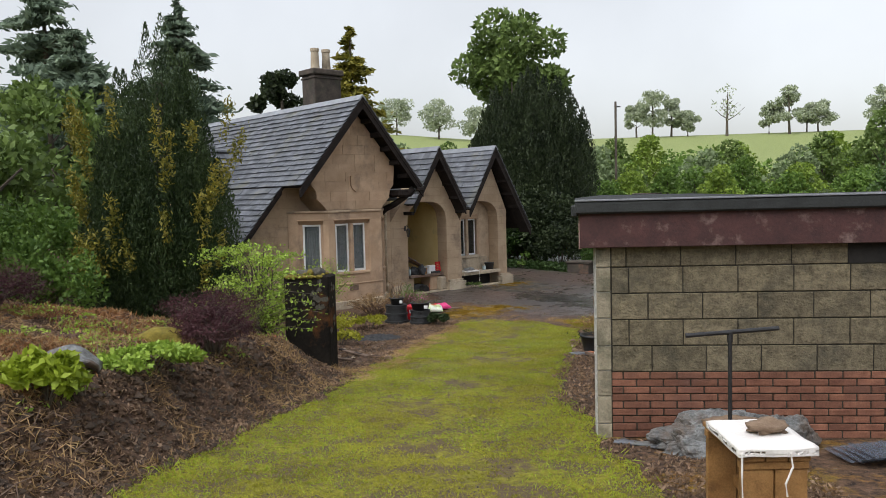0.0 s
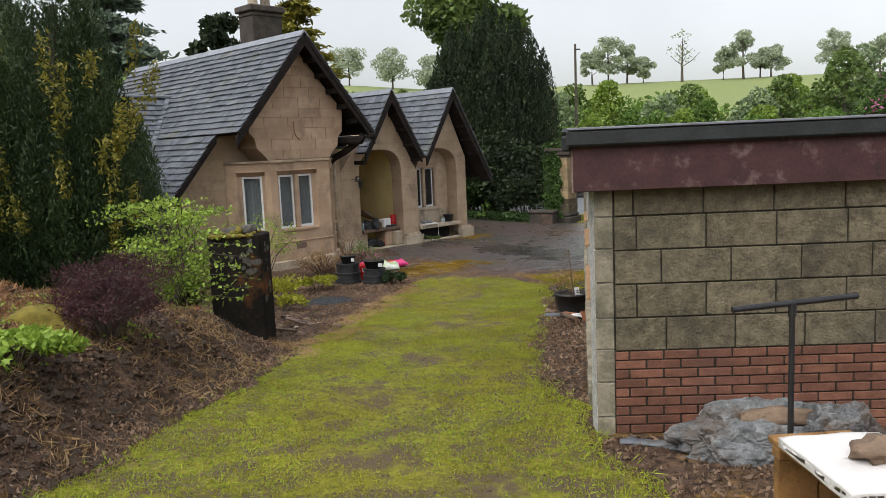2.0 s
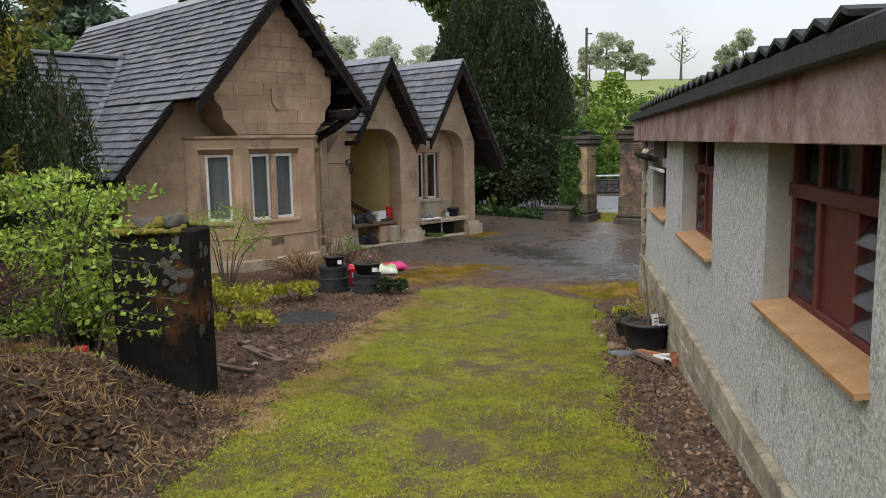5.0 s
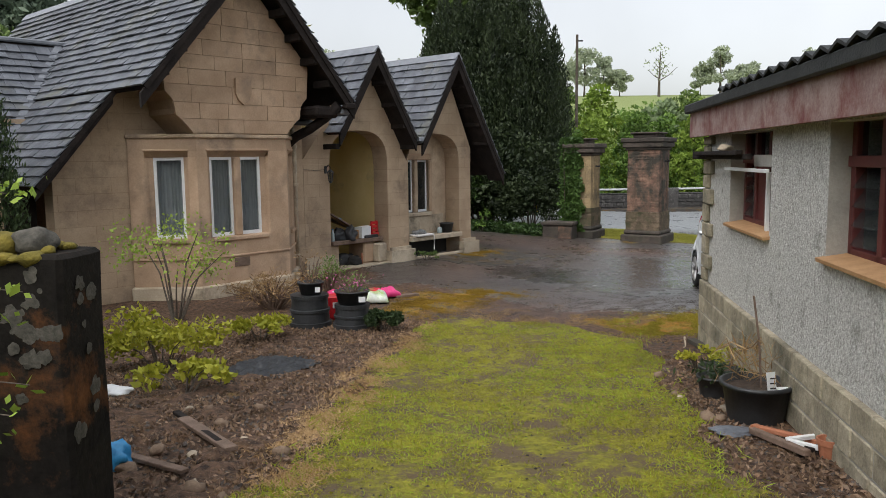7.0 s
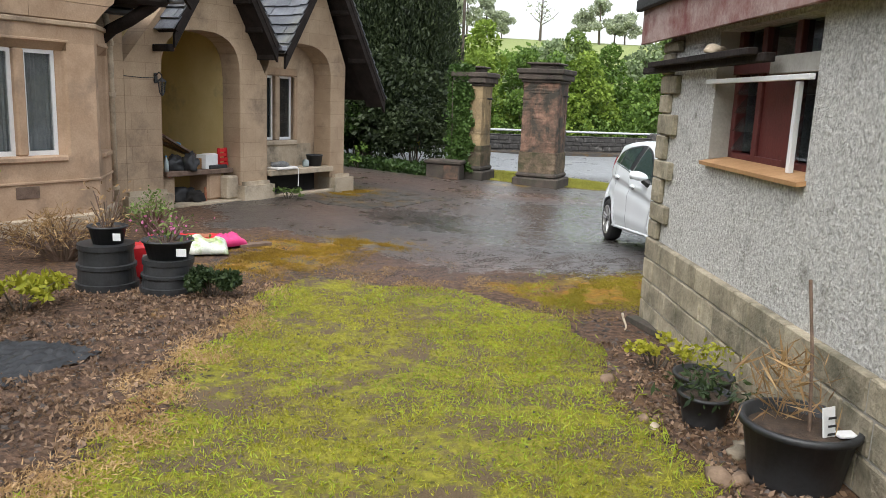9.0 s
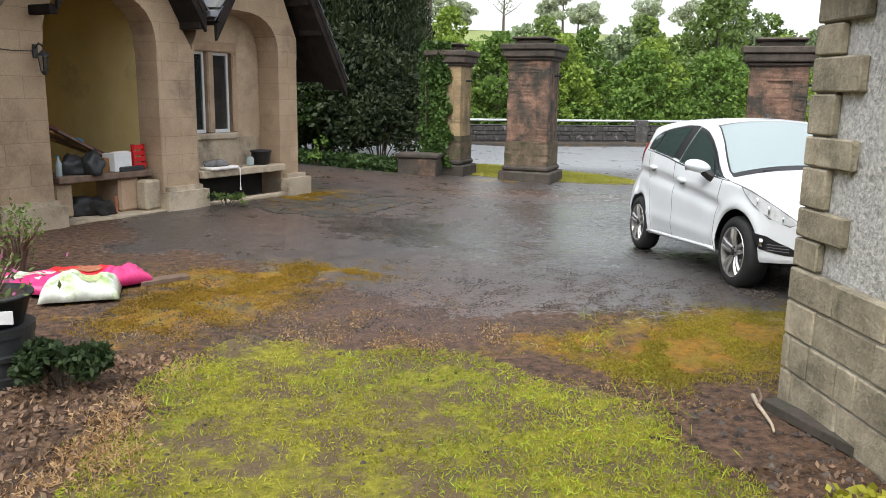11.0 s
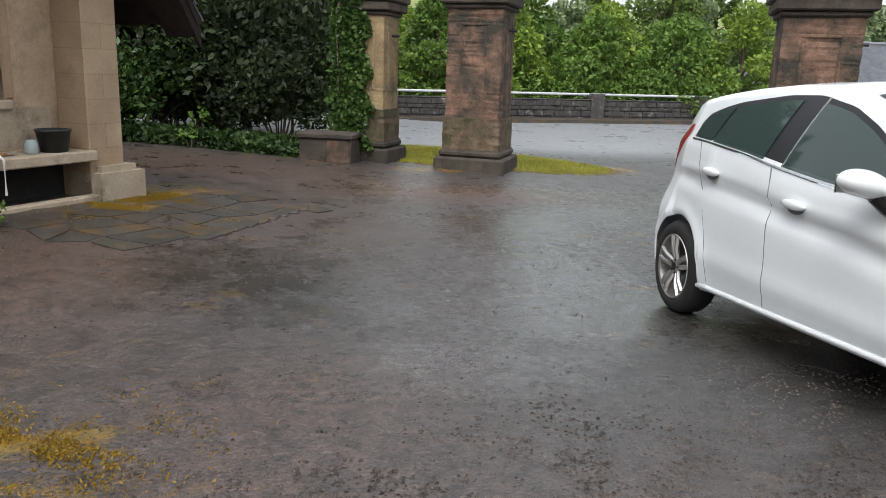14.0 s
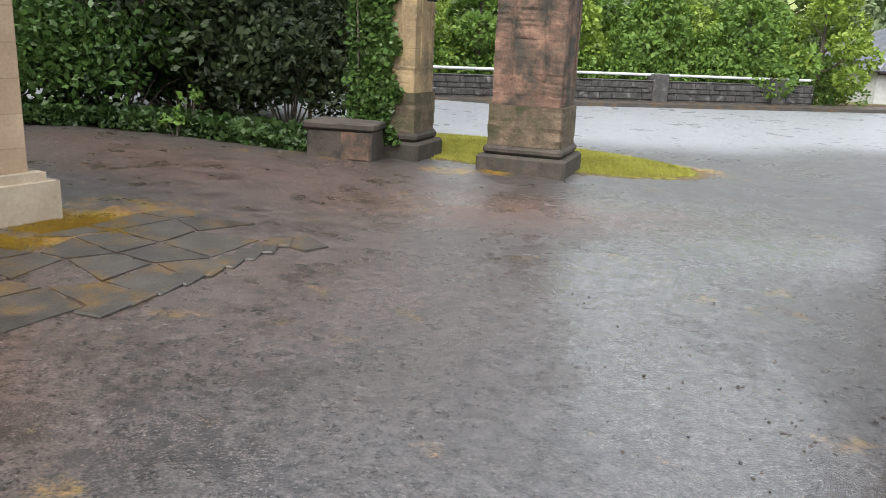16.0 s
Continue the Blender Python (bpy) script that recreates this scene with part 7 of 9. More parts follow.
def scatter(n, x0, x1, y0, y1, test):
    x, y = r_.uniform(x0, x1, n), r_.uniform(y0, y1, n)
    k = test(x, y)
    return x[k], y[k]


def patch_noise(x, y):
    return np.sin(x * 2.9 + 1.3 * np.sin(y * 1.7)) * np.sin(y * 2.3 + 1.1 * np.sin(x * 2.1)) + 0.5 * np.sin(x * 7.3 + y * 3.1) * np.sin(y * 6.1 - x * 2.2)


bx, by = scatter(330000, -2.3, 2.7, -4.2, 12.6, lambda x, y: on_drive(x, y) & (patch_noise(x, y) + r_.normal(0, 0.5, len(x)) > -0.35 - 0.45 * np.abs(x - 0.4) + 0.55 * np.sin(x * 19 + 3 * np.sin(y * 7)) * np.sin(y * 17 + 2 * np.sin(x * 9)) + 0.46))
leaves("lawn", np.stack([bx, by, ground_height(bx, by) + 0.009], 1), 0.027, L_GRASS, None, 0.7, 0.2, 12)
tagged(bpy.data.objects["lawn"], "short mossy yellow-green grass on the drive", "grass", kind="stuff")
tx, ty = scatter(26000, -2.6, 2.9, -4.2, 12.6, lambda x, y: (np.abs(x - np.where(x < 0, np.interp(y, DRIVE_Y, DRIVE_L), np.interp(y, DRIVE_Y, DRIVE_R))) < 0.16) & (patch_noise(x * 3, y * 3) > -0.1))
leaves("grass_edge", np.stack([tx, ty, ground_height(tx, ty) + 0.025], 1), 0.085, L_TUFT, None, 0.8, 0.07, 13)
tagged(bpy.data.objects["grass_edge"], "longer grass tufts along the drive's edges", "grass", kind="stuff")
ix, iy = scatter(60000, 3.2, 9.2, 23.0, 27.2, lambda x, y: ((x - 5.4) / 3.1) ** 2 + ((y - 25.4 + 0.35 * (x - 6)) / 1.8) ** 2 < 1)
leaves("island_lawn", np.stack([ix, iy, ground_height(ix, iy) + 0.02], 1), 0.07, L_ISLAND, None, 0.9, 0.12, 14)
tagged(bpy.data.objects["island_lawn"], "small grass island between the gate pillars", "grass", kind="stuff")
lx, ly = scatter(200000, -6.5, 3.2, -4.5, 12.2, lambda x, y: ~on_drive(x, y) & ((x < 0.5) | (y < 10.3)) & (x < np.where(y > 1.6, 1.72 + 0.133 * (y - 1.69), 4.2)) & (patch_noise(x * 1.3 + 4, y * 1.3) + r_.normal(0, 0.6, len(x)) > -0.4))
leaves("leaf_litter", np.stack([lx, ly, ground_height(lx, ly) + bank_lumps(lx, ly) + 0.012], 1), 0.04, L_LITTER, None, 0.05, 0.5, 15)
tagged(bpy.data.objects["leaf_litter"], "brown leaf litter over bare soil", "litter", kind="stuff")
dx_, dy_ = scatter(42000, -5.5, -0.9, -4.5, 5.6, lambda x, y: (np.interp(y, DRIVE_Y, DRIVE_L) - x > 0.15) & (patch_noise(x * 1.1, y * 1.1 + 2) > -0.2))
leaves("dead_grass", np.stack([dx_, dy_, ground_height(dx_, dy_) + bank_lumps(dx_, dy_) + 0.03], 1), 0.14, L_DRY, None, 0.2, 0.06, 16)
tagged(bpy.data.objects["dead_grass"], "dead straw-coloured grass on the bank", "grass", kind="stuff")
mx_, my_ = scatter(44000, -1.6, 3.9, 10.9, 13.9, lambda x, y: (y > np.interp(x, LAWN_END_X, LAWN_END_Y) - 0.25) & (patch_noise(x * 1.9, y * 1.9) + r_.normal(0, 0.25, len(x)) - 0.9 * np.abs(y - np.interp(x, LAWN_END_X, LAWN_END_Y) - 0.2) > 0.12))
leaves("pale_straw", np.stack([mx_, my_, ground_height(mx_, my_) + 0.006], 1), 0.021, L_DRY, None, 0.05, 0.4, 17)
tagged(bpy.data.objects["pale_straw"], "pale dry scraps where lawn meets gravel", "litter", kind="stuff")


gx_, gy_ = scatter(140000, -2.2, 2.6, -4.2, 12.3, lambda x, y: on_drive(x, y) & (patch_noise(x * 0.8 + 3, y * 0.8) + 0.75 * np.abs(x - 0.4) + r_.normal(0, 0.35, len(x)) > 0.42))
leaves("green_tufts", np.stack([gx_, gy_, ground_height(gx_, gy_) + 0.011], 1), 0.036, L_TUFT, None, 0.8, 0.15, 26)
tagged(bpy.data.objects["green_tufts"], "brighter green grass patches on the drive", "grass", kind="stuff")
ry_ = r_.uniform(4.8, 12.0, 34000)
rx_ = np.interp(ry_, DRIVE_Y, DRIVE_L) + r_.normal(-0.06, 0.11, 34000) + 0.06 * np.sin(ry_ * 3.1) + 0.05 * np.sin(ry_ * 7.7)
k_ = (patch_noise(rx_ * 2.2, ry_ * 2.2) + r_.normal(0, 0.4, len(rx_)) > -0.25) & (r_.random(len(rx_)) < np.clip(1.15 - 0.5 * (ry_ - 10.2), 0.12, 1))
rx_, ry_ = rx_[k_], ry_[k_]
leaves("straw_rim", np.stack([rx_, ry_, ground_height(rx_, ry_) + 0.008], 1), 0.045, L_STRAW, None, 0.1, 0.16, 27)
tagged(bpy.data.objects["straw_rim"], "withered straw along the drive's edge", "litter", kind="stuff")


L_MOSS_TIP = leaf_material("moss_tips", (0.13, 0.075, 0.008), (0.42, 0.27, 0.025))
L_MOSS_LIME = leaf_material("yellow_moss_tips", (0.14, 0.115, 0.010), (0.42, 0.35, 0.035))


def moss_bed(name, label, centres, n, mat, seed):
    """Short upright moss shoots in ragged patches (x, y, half-lengths)."""
    r = np.random.default_rng(seed)
    k = r.integers(0, len(centres), n)
    c = np.array(centres)[k]
    x, y = c[:, 0] + c[:, 2] * r.standard_normal(n) * 0.55, c[:, 1] + c[:, 3] * r.standard_normal(n) * 0.55
    ok = patch_noise(x * 2.3 + seed, y * 2.3) + r.normal(0, 0.3, n) > 0.0
    x, y = x[ok], y[ok]
    leaves(name, np.stack([x, y, ground_height(x, y) + 0.006], 1), 0.02, mat, None, 0.5, 0.35, seed)
    tagged(bpy.data.objects[name], label, "moss", kind="stuff")


moss_bed("orange_moss", "rusty orange moss on the worn gravel", [(0.05, 13.75, 0.65, 0.75), (-0.35, 13.1, 0.5, 0.6), (0.75, 14.3, 0.5, 0.4)], 52000, L_MOSS_TIP, 51)
moss_bed("paving_moss", "orange-green moss growing over flagstones by the lodge", [(0.8, 19.75, 0.4, 0.35), (0.6, 19.3, 0.3, 0.4), (1.15, 19.8, 0.35, 0.25)], 26000, L_MOSS_TIP, 53)
moss_bed("yellow_moss", "yellow-green moss beside the shed's corner", [(3.35, 11.95, 0.75, 0.65), (2.6, 11.7, 0.5, 0.5), (4.4, 12.3, 0.9, 0.4)], 52000, L_MOSS_LIME, 52)


def stones(name, x, y, lo, hi, mat, seed, label):
    r = np.random.default_rng(seed)
    n = len(x)
    s = r.uniform(lo, hi, n)[:, None, None]
    base = np.array([(-1, -0.8, 0), (0.9, -1, 0), (1, 0.9, 0), (-0.9, 1, 0), (-0.1, 0, 0.9)], float)[None] * r.uniform(0.6, 1.2, (n, 5, 3))
    a = r.uniform(0, 6.3, n)
    c, q = np.cos(a)[:, None], np.sin(a)[:, None]
    V = np.stack([base[..., 0] * c - base[..., 1] * q, base[..., 0] * q + base[..., 1] * c, base[..., 2]], -1) * s
    V += np.stack([x, y, ground_height(x, y) + bank_lumps(x, y) - 0.001], 1)[:, None]
    V = V.reshape(-1, 3)
    k = np.arange(n)[:, None, None] * 5
    F = (np.array([(0, 1, 4), (1, 2, 4), (2, 3, 4), (3, 0, 4)])[None] + k).reshape(-1, 3)
    me = bpy.data.meshes.new(name)
    me.from_pydata(V.tolist(), [], F.tolist())
    me.materials.append(mat)
    tagged(new(name, me), label, "gravel", kind="stuff")


M_GRAVEL = leaf_material("loose_gravel", (0.02, 0.017, 0.016), (0.17, 0.14, 0.12), 0.5)
sx_, sy_ = scatter(70000, -1.4, 9, 12.2, 24, lambda x, y: (0.4 * patch_noise(x * 0.9, y * 0.9) + r_.normal(0, 0.7, len(x)) > 0.4) & (r_.random(len(x)) < np.clip(1.1 - (y - 12) / 2.3, 0.004, 1)))
stones("loose_gravel", sx_, sy_, 0.003, 0.012, M_GRAVEL, 18, "loose grey and brown gravel on the forecourt")
sx_, sy_ = scatter(9000, -4, 2.9, 3.5, 11, lambda x, y: ~on_drive(x, y) & (x < 1.72 + 0.133 * (y - 1.69)))
stones("soil_stones", sx_, sy_, 0.005, 0.022, M_GRAVEL, 19, "small stones lying in bare soil")
sx_, sy_ = scatter(4000, -1.2, 1.9, -4, 12, lambda x, y: on_drive(x, y))
stones("drive_stones", sx_, sy_, 0.004, 0.012, M_GRAVEL, 20, "small stones among the drive's grass")

L_BRACKEN = leaf_material("dead_bracken", (0.13, 0.055, 0.022), (0.40, 0.20, 0.085))
wx_, wy_ = scatter(36000, -7.5, -2.2, -2.0, 5.0, lambda x, y: (np.interp(y, DRIVE_Y, DRIVE_L) - x > 0.9) & (patch_noise(x * 0.9 + 2, y * 0.9 + 5) + r_.normal(0, 0.3, len(x)) > 0.1))
leaves("dead_bracken", np.stack([wx_, wy_, ground_height(wx_, wy_) + bank_lumps(wx_, wy_) + 0.03], 1), 0.11, L_BRACKEN, None, 0.25, 0.14, 35)
tagged(bpy.data.objects["dead_bracken"], "rust-brown dead bracken lying on the bank", "litter", kind="stuff")
wx_, wy_ = scatter(30000, -6.5, -1.9, -3.5, 5.5, lambda x, y: (np.interp(y, DRIVE_Y, DRIVE_L) - x > 0.75) & (patch_noise(x * 1.2 + 7, y * 1.2) + r_.normal(0, 0.25, len(x)) > 0.35))
leaves("bank_weeds", np.stack([wx_, wy_, ground_height(wx_, wy_) + bank_lumps(wx_, wy_) + 0.04], 1), 0.055, L_SPRING, None, 0.6, 0.4, 34)
tagged(bpy.data.objects["bank_weeds"], "fresh green weeds growing over the bank", "weeds", kind="stuff")
M_CLOD = leaf_material("soil_clods", (0.018, 0.011, 0.007), (0.15, 0.09, 0.055), 0.85)
sx_, sy_ = scatter(34000, -4.6, -0.7, -4.5, 5.6, lambda x, y: (np.interp(y, DRIVE_Y, DRIVE_L) - x > 0.02) & (r_.random(len(x)) < np.clip(1.6 - (np.interp(y, DRIVE_Y, DRIVE_L) - x) * 0.6, 0.25, 1)))
stones("soil_clods", sx_, sy_, 0.008, 0.034, M_CLOD, 31, "dark crumbling clods of soil on the bank")
tx, ty = scatter(26000, -3.6, -0.7, -4.5, 5.6, lambda x, y: (np.interp(y, DRIVE_Y, DRIVE_L) - x > 0.05))
leaves("bank_litter", np.stack([tx, ty, ground_height(tx, ty) + bank_lumps(tx, ty) + 0.02], 1), 0.05, L_LITTER, None, 0.3, 0.35, 32)
tagged(bpy.data.objects["bank_litter"], "brown dead leaves and bark strewn over the bank", "litter", kind="stuff")
M_CHIP = leaf_material("stone_chippings", (0.014, 0.012, 0.011), (0.17, 0.14, 0.12), 0.55)
sx_, sy_ = scatter(120000, -0.9, 6.5, 12.4, 18.5, lambda x, y: r_.random(len(x)) < np.clip(1.15 - (y - 12.6) / 1.9 + 0.25 * patch_noise(x * 1.3, y * 1.3), 0.03, 1))
stones("stone_chippings", sx_, sy_, 0.003, 0.009, M_CHIP, 41, "fine stone chippings in the worn tarmac")

# ---- lodge details ----
def recess_window():
    w = tagged(new("mullioned_window"), "stone-mullioned window with narrow white casements")
    w.parent = lodge
    zs, zh, y = 0.93, 2.06, 0.42
    x0, x1 = 2.36, 3.16
    part("sill", box(x0 - 0.06, x1 + 0.06, y - 0.05, y + 0.1, zs - 0.09, zs, 0.015), M_PLINTH, w)
    part("jamb", box(x0 - 0.1, x0, y - 0.02, y + 0.14, zs, zh, 0.02), M_STONE_PINK, w)
    part("jamb", box(x1, x1 + 0.1, y - 0.02, y + 0.14, zs, zh, 0.02), M_STONE_PINK, w)
    part("lintel", box(x0 - 0.1, x1 + 0.1, y - 0.02, y + 0.14, zh, zh + 0.14, 0.02), M_STONE_PINK, w)
    mid = (x0 + x1) / 2
    part("mullion", box(mid - 0.06, mid + 0.06, y - 0.01, y + 0.14, zs, zh, 0.02), M_STONE, w)
    for a, c in ((x0, mid - 0.06), (mid + 0.06, x1)):
        fr = box(a, a + 0.035, y + 0.07, y + 0.11, zs, zh)
        box(c - 0.035, c, y + 0.07, y + 0.11, zs, zh, bm=fr)
        box(a + 0.035, c - 0.035, y + 0.07, y + 0.11, zs, zs + 0.05, bm=fr)
        box(a + 0.035, c - 0.035, y + 0.07, y + 0.11, zh - 0.04, zh, bm=fr)
        f = part("casement", fr, M_WHITE, w, "white painted casement")
        part("pane", box(a + 0.035, c - 0.035, y + 0.085, y + 0.09, zs + 0.05, zh - 0.04), M_PANE, f).visible_shadow = False
    # dark sheet for the unlit room behind the casements
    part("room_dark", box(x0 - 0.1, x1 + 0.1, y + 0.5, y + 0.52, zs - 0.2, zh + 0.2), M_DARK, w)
    part("whitewashed_patch", box(2.14, 3.62, y - 0.004, y, 0.47, 0.86), M_PLINTH, w, "patch of worn whitewash below the sill")


recess_window()


def lodge_bits():
    bench = tagged(new("stone_bench"), "stone slab bench built across the recess")
    bench.parent = lodge
    part("slab", box(2.12, 3.74, -0.06, 0.44, 0.36, 0.46, 0.012), M_PLINTH, bench)
    part("kerb", box(2.15, 3.72, -0.10, 0.02, -0.3, 0.04, 0.015), M_PLINTH, bench)
    # dark sheet paints the shade under the bench slab
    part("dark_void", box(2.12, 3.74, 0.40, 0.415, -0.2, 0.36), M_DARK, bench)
    pipe = tagged(new("drainpipe"), "buff painted cast-iron drainpipe with collars")
    pipe.parent = lodge
    part("pipe", tube([(-1.02, -0.22, 2.72), (-0.98, -0.2, 2.58), (-0.88, -0.10, 2.48), (-0.87, -0.08, 2.2), (-0.87, -0.08, 0.0)], 0.042, 10), M_PLINTH, pipe, smooth=True)
    for z in (0.35, 1.62, 2.3):
        part("collar", lathe([(0.05, z), (0.058, z + 0.01), (0.058, z + 0.06), (0.05, z + 0.07)], 12, centre=(-0.87, -0.08)), M_PLINTH, pipe)
    part("gutter", box(-1.25, -0.55, -0.3, -0.16, 2.7, 2.8, 0.03), M_BLACK_METAL, pipe)
    lan = tagged(new("wall_lantern"), "black wall lantern with a curved bracket")
    lan.parent = lodge
    x, z = -0.10, 1.86
    part("back_plate", box(x - 0.03, x + 0.03, -0.015, 0.0, z - 0.02, z + 0.12, 0.004), M_BLACK_METAL, lan)
    part("bracket", tube([(x, -0.01, z + 0.08), (x, -0.08, z + 0.13), (x, -0.14, z + 0.10), (x, -0.14, z + 0.04)], 0.01, 6), M_BLACK_METAL, lan)
    part("cap", lathe([(0.075, z + 0.0), (0.07, z + 0.01), (0.02, z + 0.05), (0.008, z + 0.06)], 6, centre=(x, -0.14)), M_BLACK_METAL, lan)
    part("glass", lathe([(0.032, z - 0.16), (0.055, z - 0.005)], 6, centre=(x, -0.14)), M_PANE, lan)
    part("base", lathe([(0.012, z - 0.2), (0.035, z - 0.17), (0.035, z - 0.158)], 6, centre=(x, -0.14)), M_BLACK_METAL, lan)
    for k in range(6):
        a = math.pi * k / 3
        part("bar", tube([(x + 0.034 * math.cos(a), -0.14 + 0.034 * math.sin(a), z - 0.16), (x + 0.057 * math.cos(a), -0.14 + 0.057 * math.sin(a), z)], 0.005, 4), M_BLACK_METAL, lan)
    part("cable", tube([(x - 0.03, -0.006, z + 0.05), (x - 0.25, -0.006, z + 0.045), (x - 0.52, -0.006, z + 0.06)], 0.005, 5), M_BLACK_METAL, lan)
    part("conduit", tube([(0.55, 2.385, 0.03), (0.55, 2.385, 2.3), (0.45, 2.385, 2.75)], 0.02, 8), M_TIMBER, lodge, "dark conduit on the porch's back wall")
    # finials at the gable tips
    part("verge_end", box(-0.62, -0.40, -1.24, -1.1, 2.95, 3.05, 0.02), M_TIMBER, lodge)


lodge_bits()


def in_lodge(x, y, z, turn=0.0):
    return LODGE @ Matrix.Translation((x, y, z)) @ Matrix.Rotation(radians(turn), 4, "Z")


# ---- clutter in the porch ----
g = thing("plank_table", "rough plank table on stone blocks in the porch", "table", in_lodge(0.8, 0.42, 0.03))
part("plank", box(-0.66, 0.64, -0.32, 0.02, 0.42, 0.50, 0.012), M_OLD_WOOD, g)
part("plank", box(-0.66, 0.64, 0.03, 0.34, 0.42, 0.49, 0.012), M_OLD_WOOD, g)
part("stone_leg", box(0.16, 0.46, -0.26, 0.22, 0, 0.42, 0.03), M_STONE_PINK, g)
part("stone_leg", box(-0.66, -0.42, -0.2, 0.25, 0, 0.42, 0.03), M_STONE, g)
g = thing("stone_block", "loose pale stone block leaning by the pier", "stone", in_lodge(1.34, 0.1, 0.03, 10))
part("block", box(-0.14, 0.14, -0.09, 0.09, 0, 0.38, 0.03), M_PLINTH, g)
g = thing("cream_cabinet", "cream painted cabinet standing in the porch", "cabinet", in_lodge(0.25, 1.2, 0.03))
part("body", box(-0.22, 0.3, -0.25, 0.25, 0, 0.82, 0.01), M_YELLOW_WALL, g)
part("top", box(-0.24, 0.32, -0.27, 0.27, 0.82, 0.85, 0.008), M_PLINTH, g)
for k in range(3):
    g = thing("slanting_board", "long red-brown board leaning across the porch", "board", in_lodge(0.95 + 0.02 * k, 0.95 - 0.1 * k, 0.0))
    b = box(-0.8, 0.62, -0.045, 0.045, -0.02, 0.02, 0.004)
    b.transform(Matrix.Translation((0, 0, 0.86 - 0.03 * k)) @ Matrix.Rotation(radians(24 + 2 * k), 4, "Y"))
    part("board", b, M_MAROON if k else M_OLD_WOOD, g)
g = thing("white_box", "white cardboard carton on the plank table", "box", in_lodge(1.02, 0.25, 0.535, 8))
part("carton", box(-0.14, 0.14, -0.1, 0.1, 0, 0.22, 0.006), M_WHITE, g)
part("flap", slab([(-0.14, -0.1, 0.222), (0.14, -0.1, 0.222), (0.14, -0.02, 0.24), (-0.14, -0.02, 0.24)], 0.004), M_CLOTH, g)
g = thing("brown_carton", "small brown cardboard carton", "box", in_lodge(0.82, 0.3, 0.53))
part("carton", box(-0.07, 0.06, -0.09, 0.09, 0, 0.17, 0.004), M_WOOD, g)
g = thing("red_rack", "red plastic slatted rack standing on the table", "rack", in_lodge(1.33, 0.22, 0.53, 14))
for k in range(4):
    part("slat", box(-0.11, 0.11, -0.02 + 0.012 * k, 0.0 + 0.012 * k, 0.03 + 0.075 * k, 0.085 + 0.075 * k, 0.004), M_RED, g)
for x in (-0.1, 0.09):
    part("upright", box(x, x + 0.015, 0.0, 0.05, 0, 0.32), M_RED, g)
g = thing("black_tray", "black plastic tray on the table", "tray", in_lodge(1.16, 0.16, 0.53))
part("tray", box(-0.2, 0.16, -0.05, 0.08, 0, 0.06, 0.01), M_BLACK_PLASTIC, g)


def lump(name, label, category, m, sx, sy, sz, mat, seed, detail=3, rough_=0.35, freq=3.0):
    ob = bmesh.new()
    bmesh.ops.create_icosphere(ob, subdivisions=detail, radius=1.0)
    for v in ob.verts:
        v.co *= 1 + rough_ * noise.noise(v.co * freq * 0.5 + Vector((seed, seed * 2, 0))) + 0.4 * rough_ * noise.noise(v.co * freq * 1.7 + Vector((0, seed, 0)))
        v.co = Vector((v.co.x * sx, v.co.y * sy, max(v.co.z, -0.55) * sz + 0.55 * sz))
    o = part(name, ob, mat, smooth=True)
    o.matrix_world = m
    return tagged(o, label, category)


lump("black_bag", "crumpled black bag on the plank table", "bag", in_lodge(0.45, 0.3, 0.52), 0.17, 0.13, 0.15, M_BLACK_PLASTIC, 3, rough_=0.6)
lump("black_bag", "black rubbish bag under the plank table", "bag", in_lodge(0.6, 0.35, 0.03), 0.2, 0.16, 0.16, M_BLACK_PLASTIC, 4, rough_=0.6)
lump("dark_bundle", "dark bundle stored under the table", "bundle", in_lodge(0.2, 0.5, 0.03), 0.16, 0.2, 0.17, M_DARK, 5, rough_=0.5)
g = thing("plastic_bottle", "clear plastic bottle on the plank table", "bottle", in_lodge(0.2, 0.2, 0.53))
part("bottle", lathe([(0.035, 0), (0.037, 0.02), (0.037, 0.15), (0.014, 0.2), (0.014, 0.22)], 12), M_SCREEN, g, smooth=True)
part("cap", lathe([(0.016, 0.22), (0.016, 0.24)], 10), M_BLUE, g)
g = thing("green_can", "green tin on the plank table", "can", in_lodge(0.68, 0.25, 0.53))
part("can", lathe([(0.05, 0), (0.05, 0.18), (0.046, 0.19)], 14), M_SACK, g)
lump("blue_cloth", "blue cloth lying on the slanting boards", "cloth", in_lodge(0.88, 0.85, 0.84), 0.11, 0.06, 0.05, M_BLUE, 6, rough_=0.5)

lump("black_bag", "bulging black bag beside the cartons", "bag", in_lodge(0.62, 0.15, 0.52), 0.12, 0.1, 0.17, M_BLACK_PLASTIC, 8, rough_=0.7)
lump("dark_bundle", "dark heap of rags under the table", "bundle", in_lodge(0.72, 0.2, 0.03), 0.17, 0.13, 0.12, M_DARK, 9, rough_=0.6)
g = thing("orange_tool", "small orange-handled tool under the table", "tool", in_lodge(0.86, 0.12, 0.03))
part("grip", tube([(0, 0, 0), (0.01, 0, 0.12), (0.0, 0, 0.22)], 0.025, 10, taper=0.7), M_TERRACOTTA, g)
g = thing("wall_conduit", "thin dark pipe running down the porch's back wall", "pipe", in_lodge(0.55, 1.62, 0.03))
part("pipe", tube([(0, 0, 0.2), (0, 0, 2.6)], 0.02, 8), M_BLACK_METAL, g)
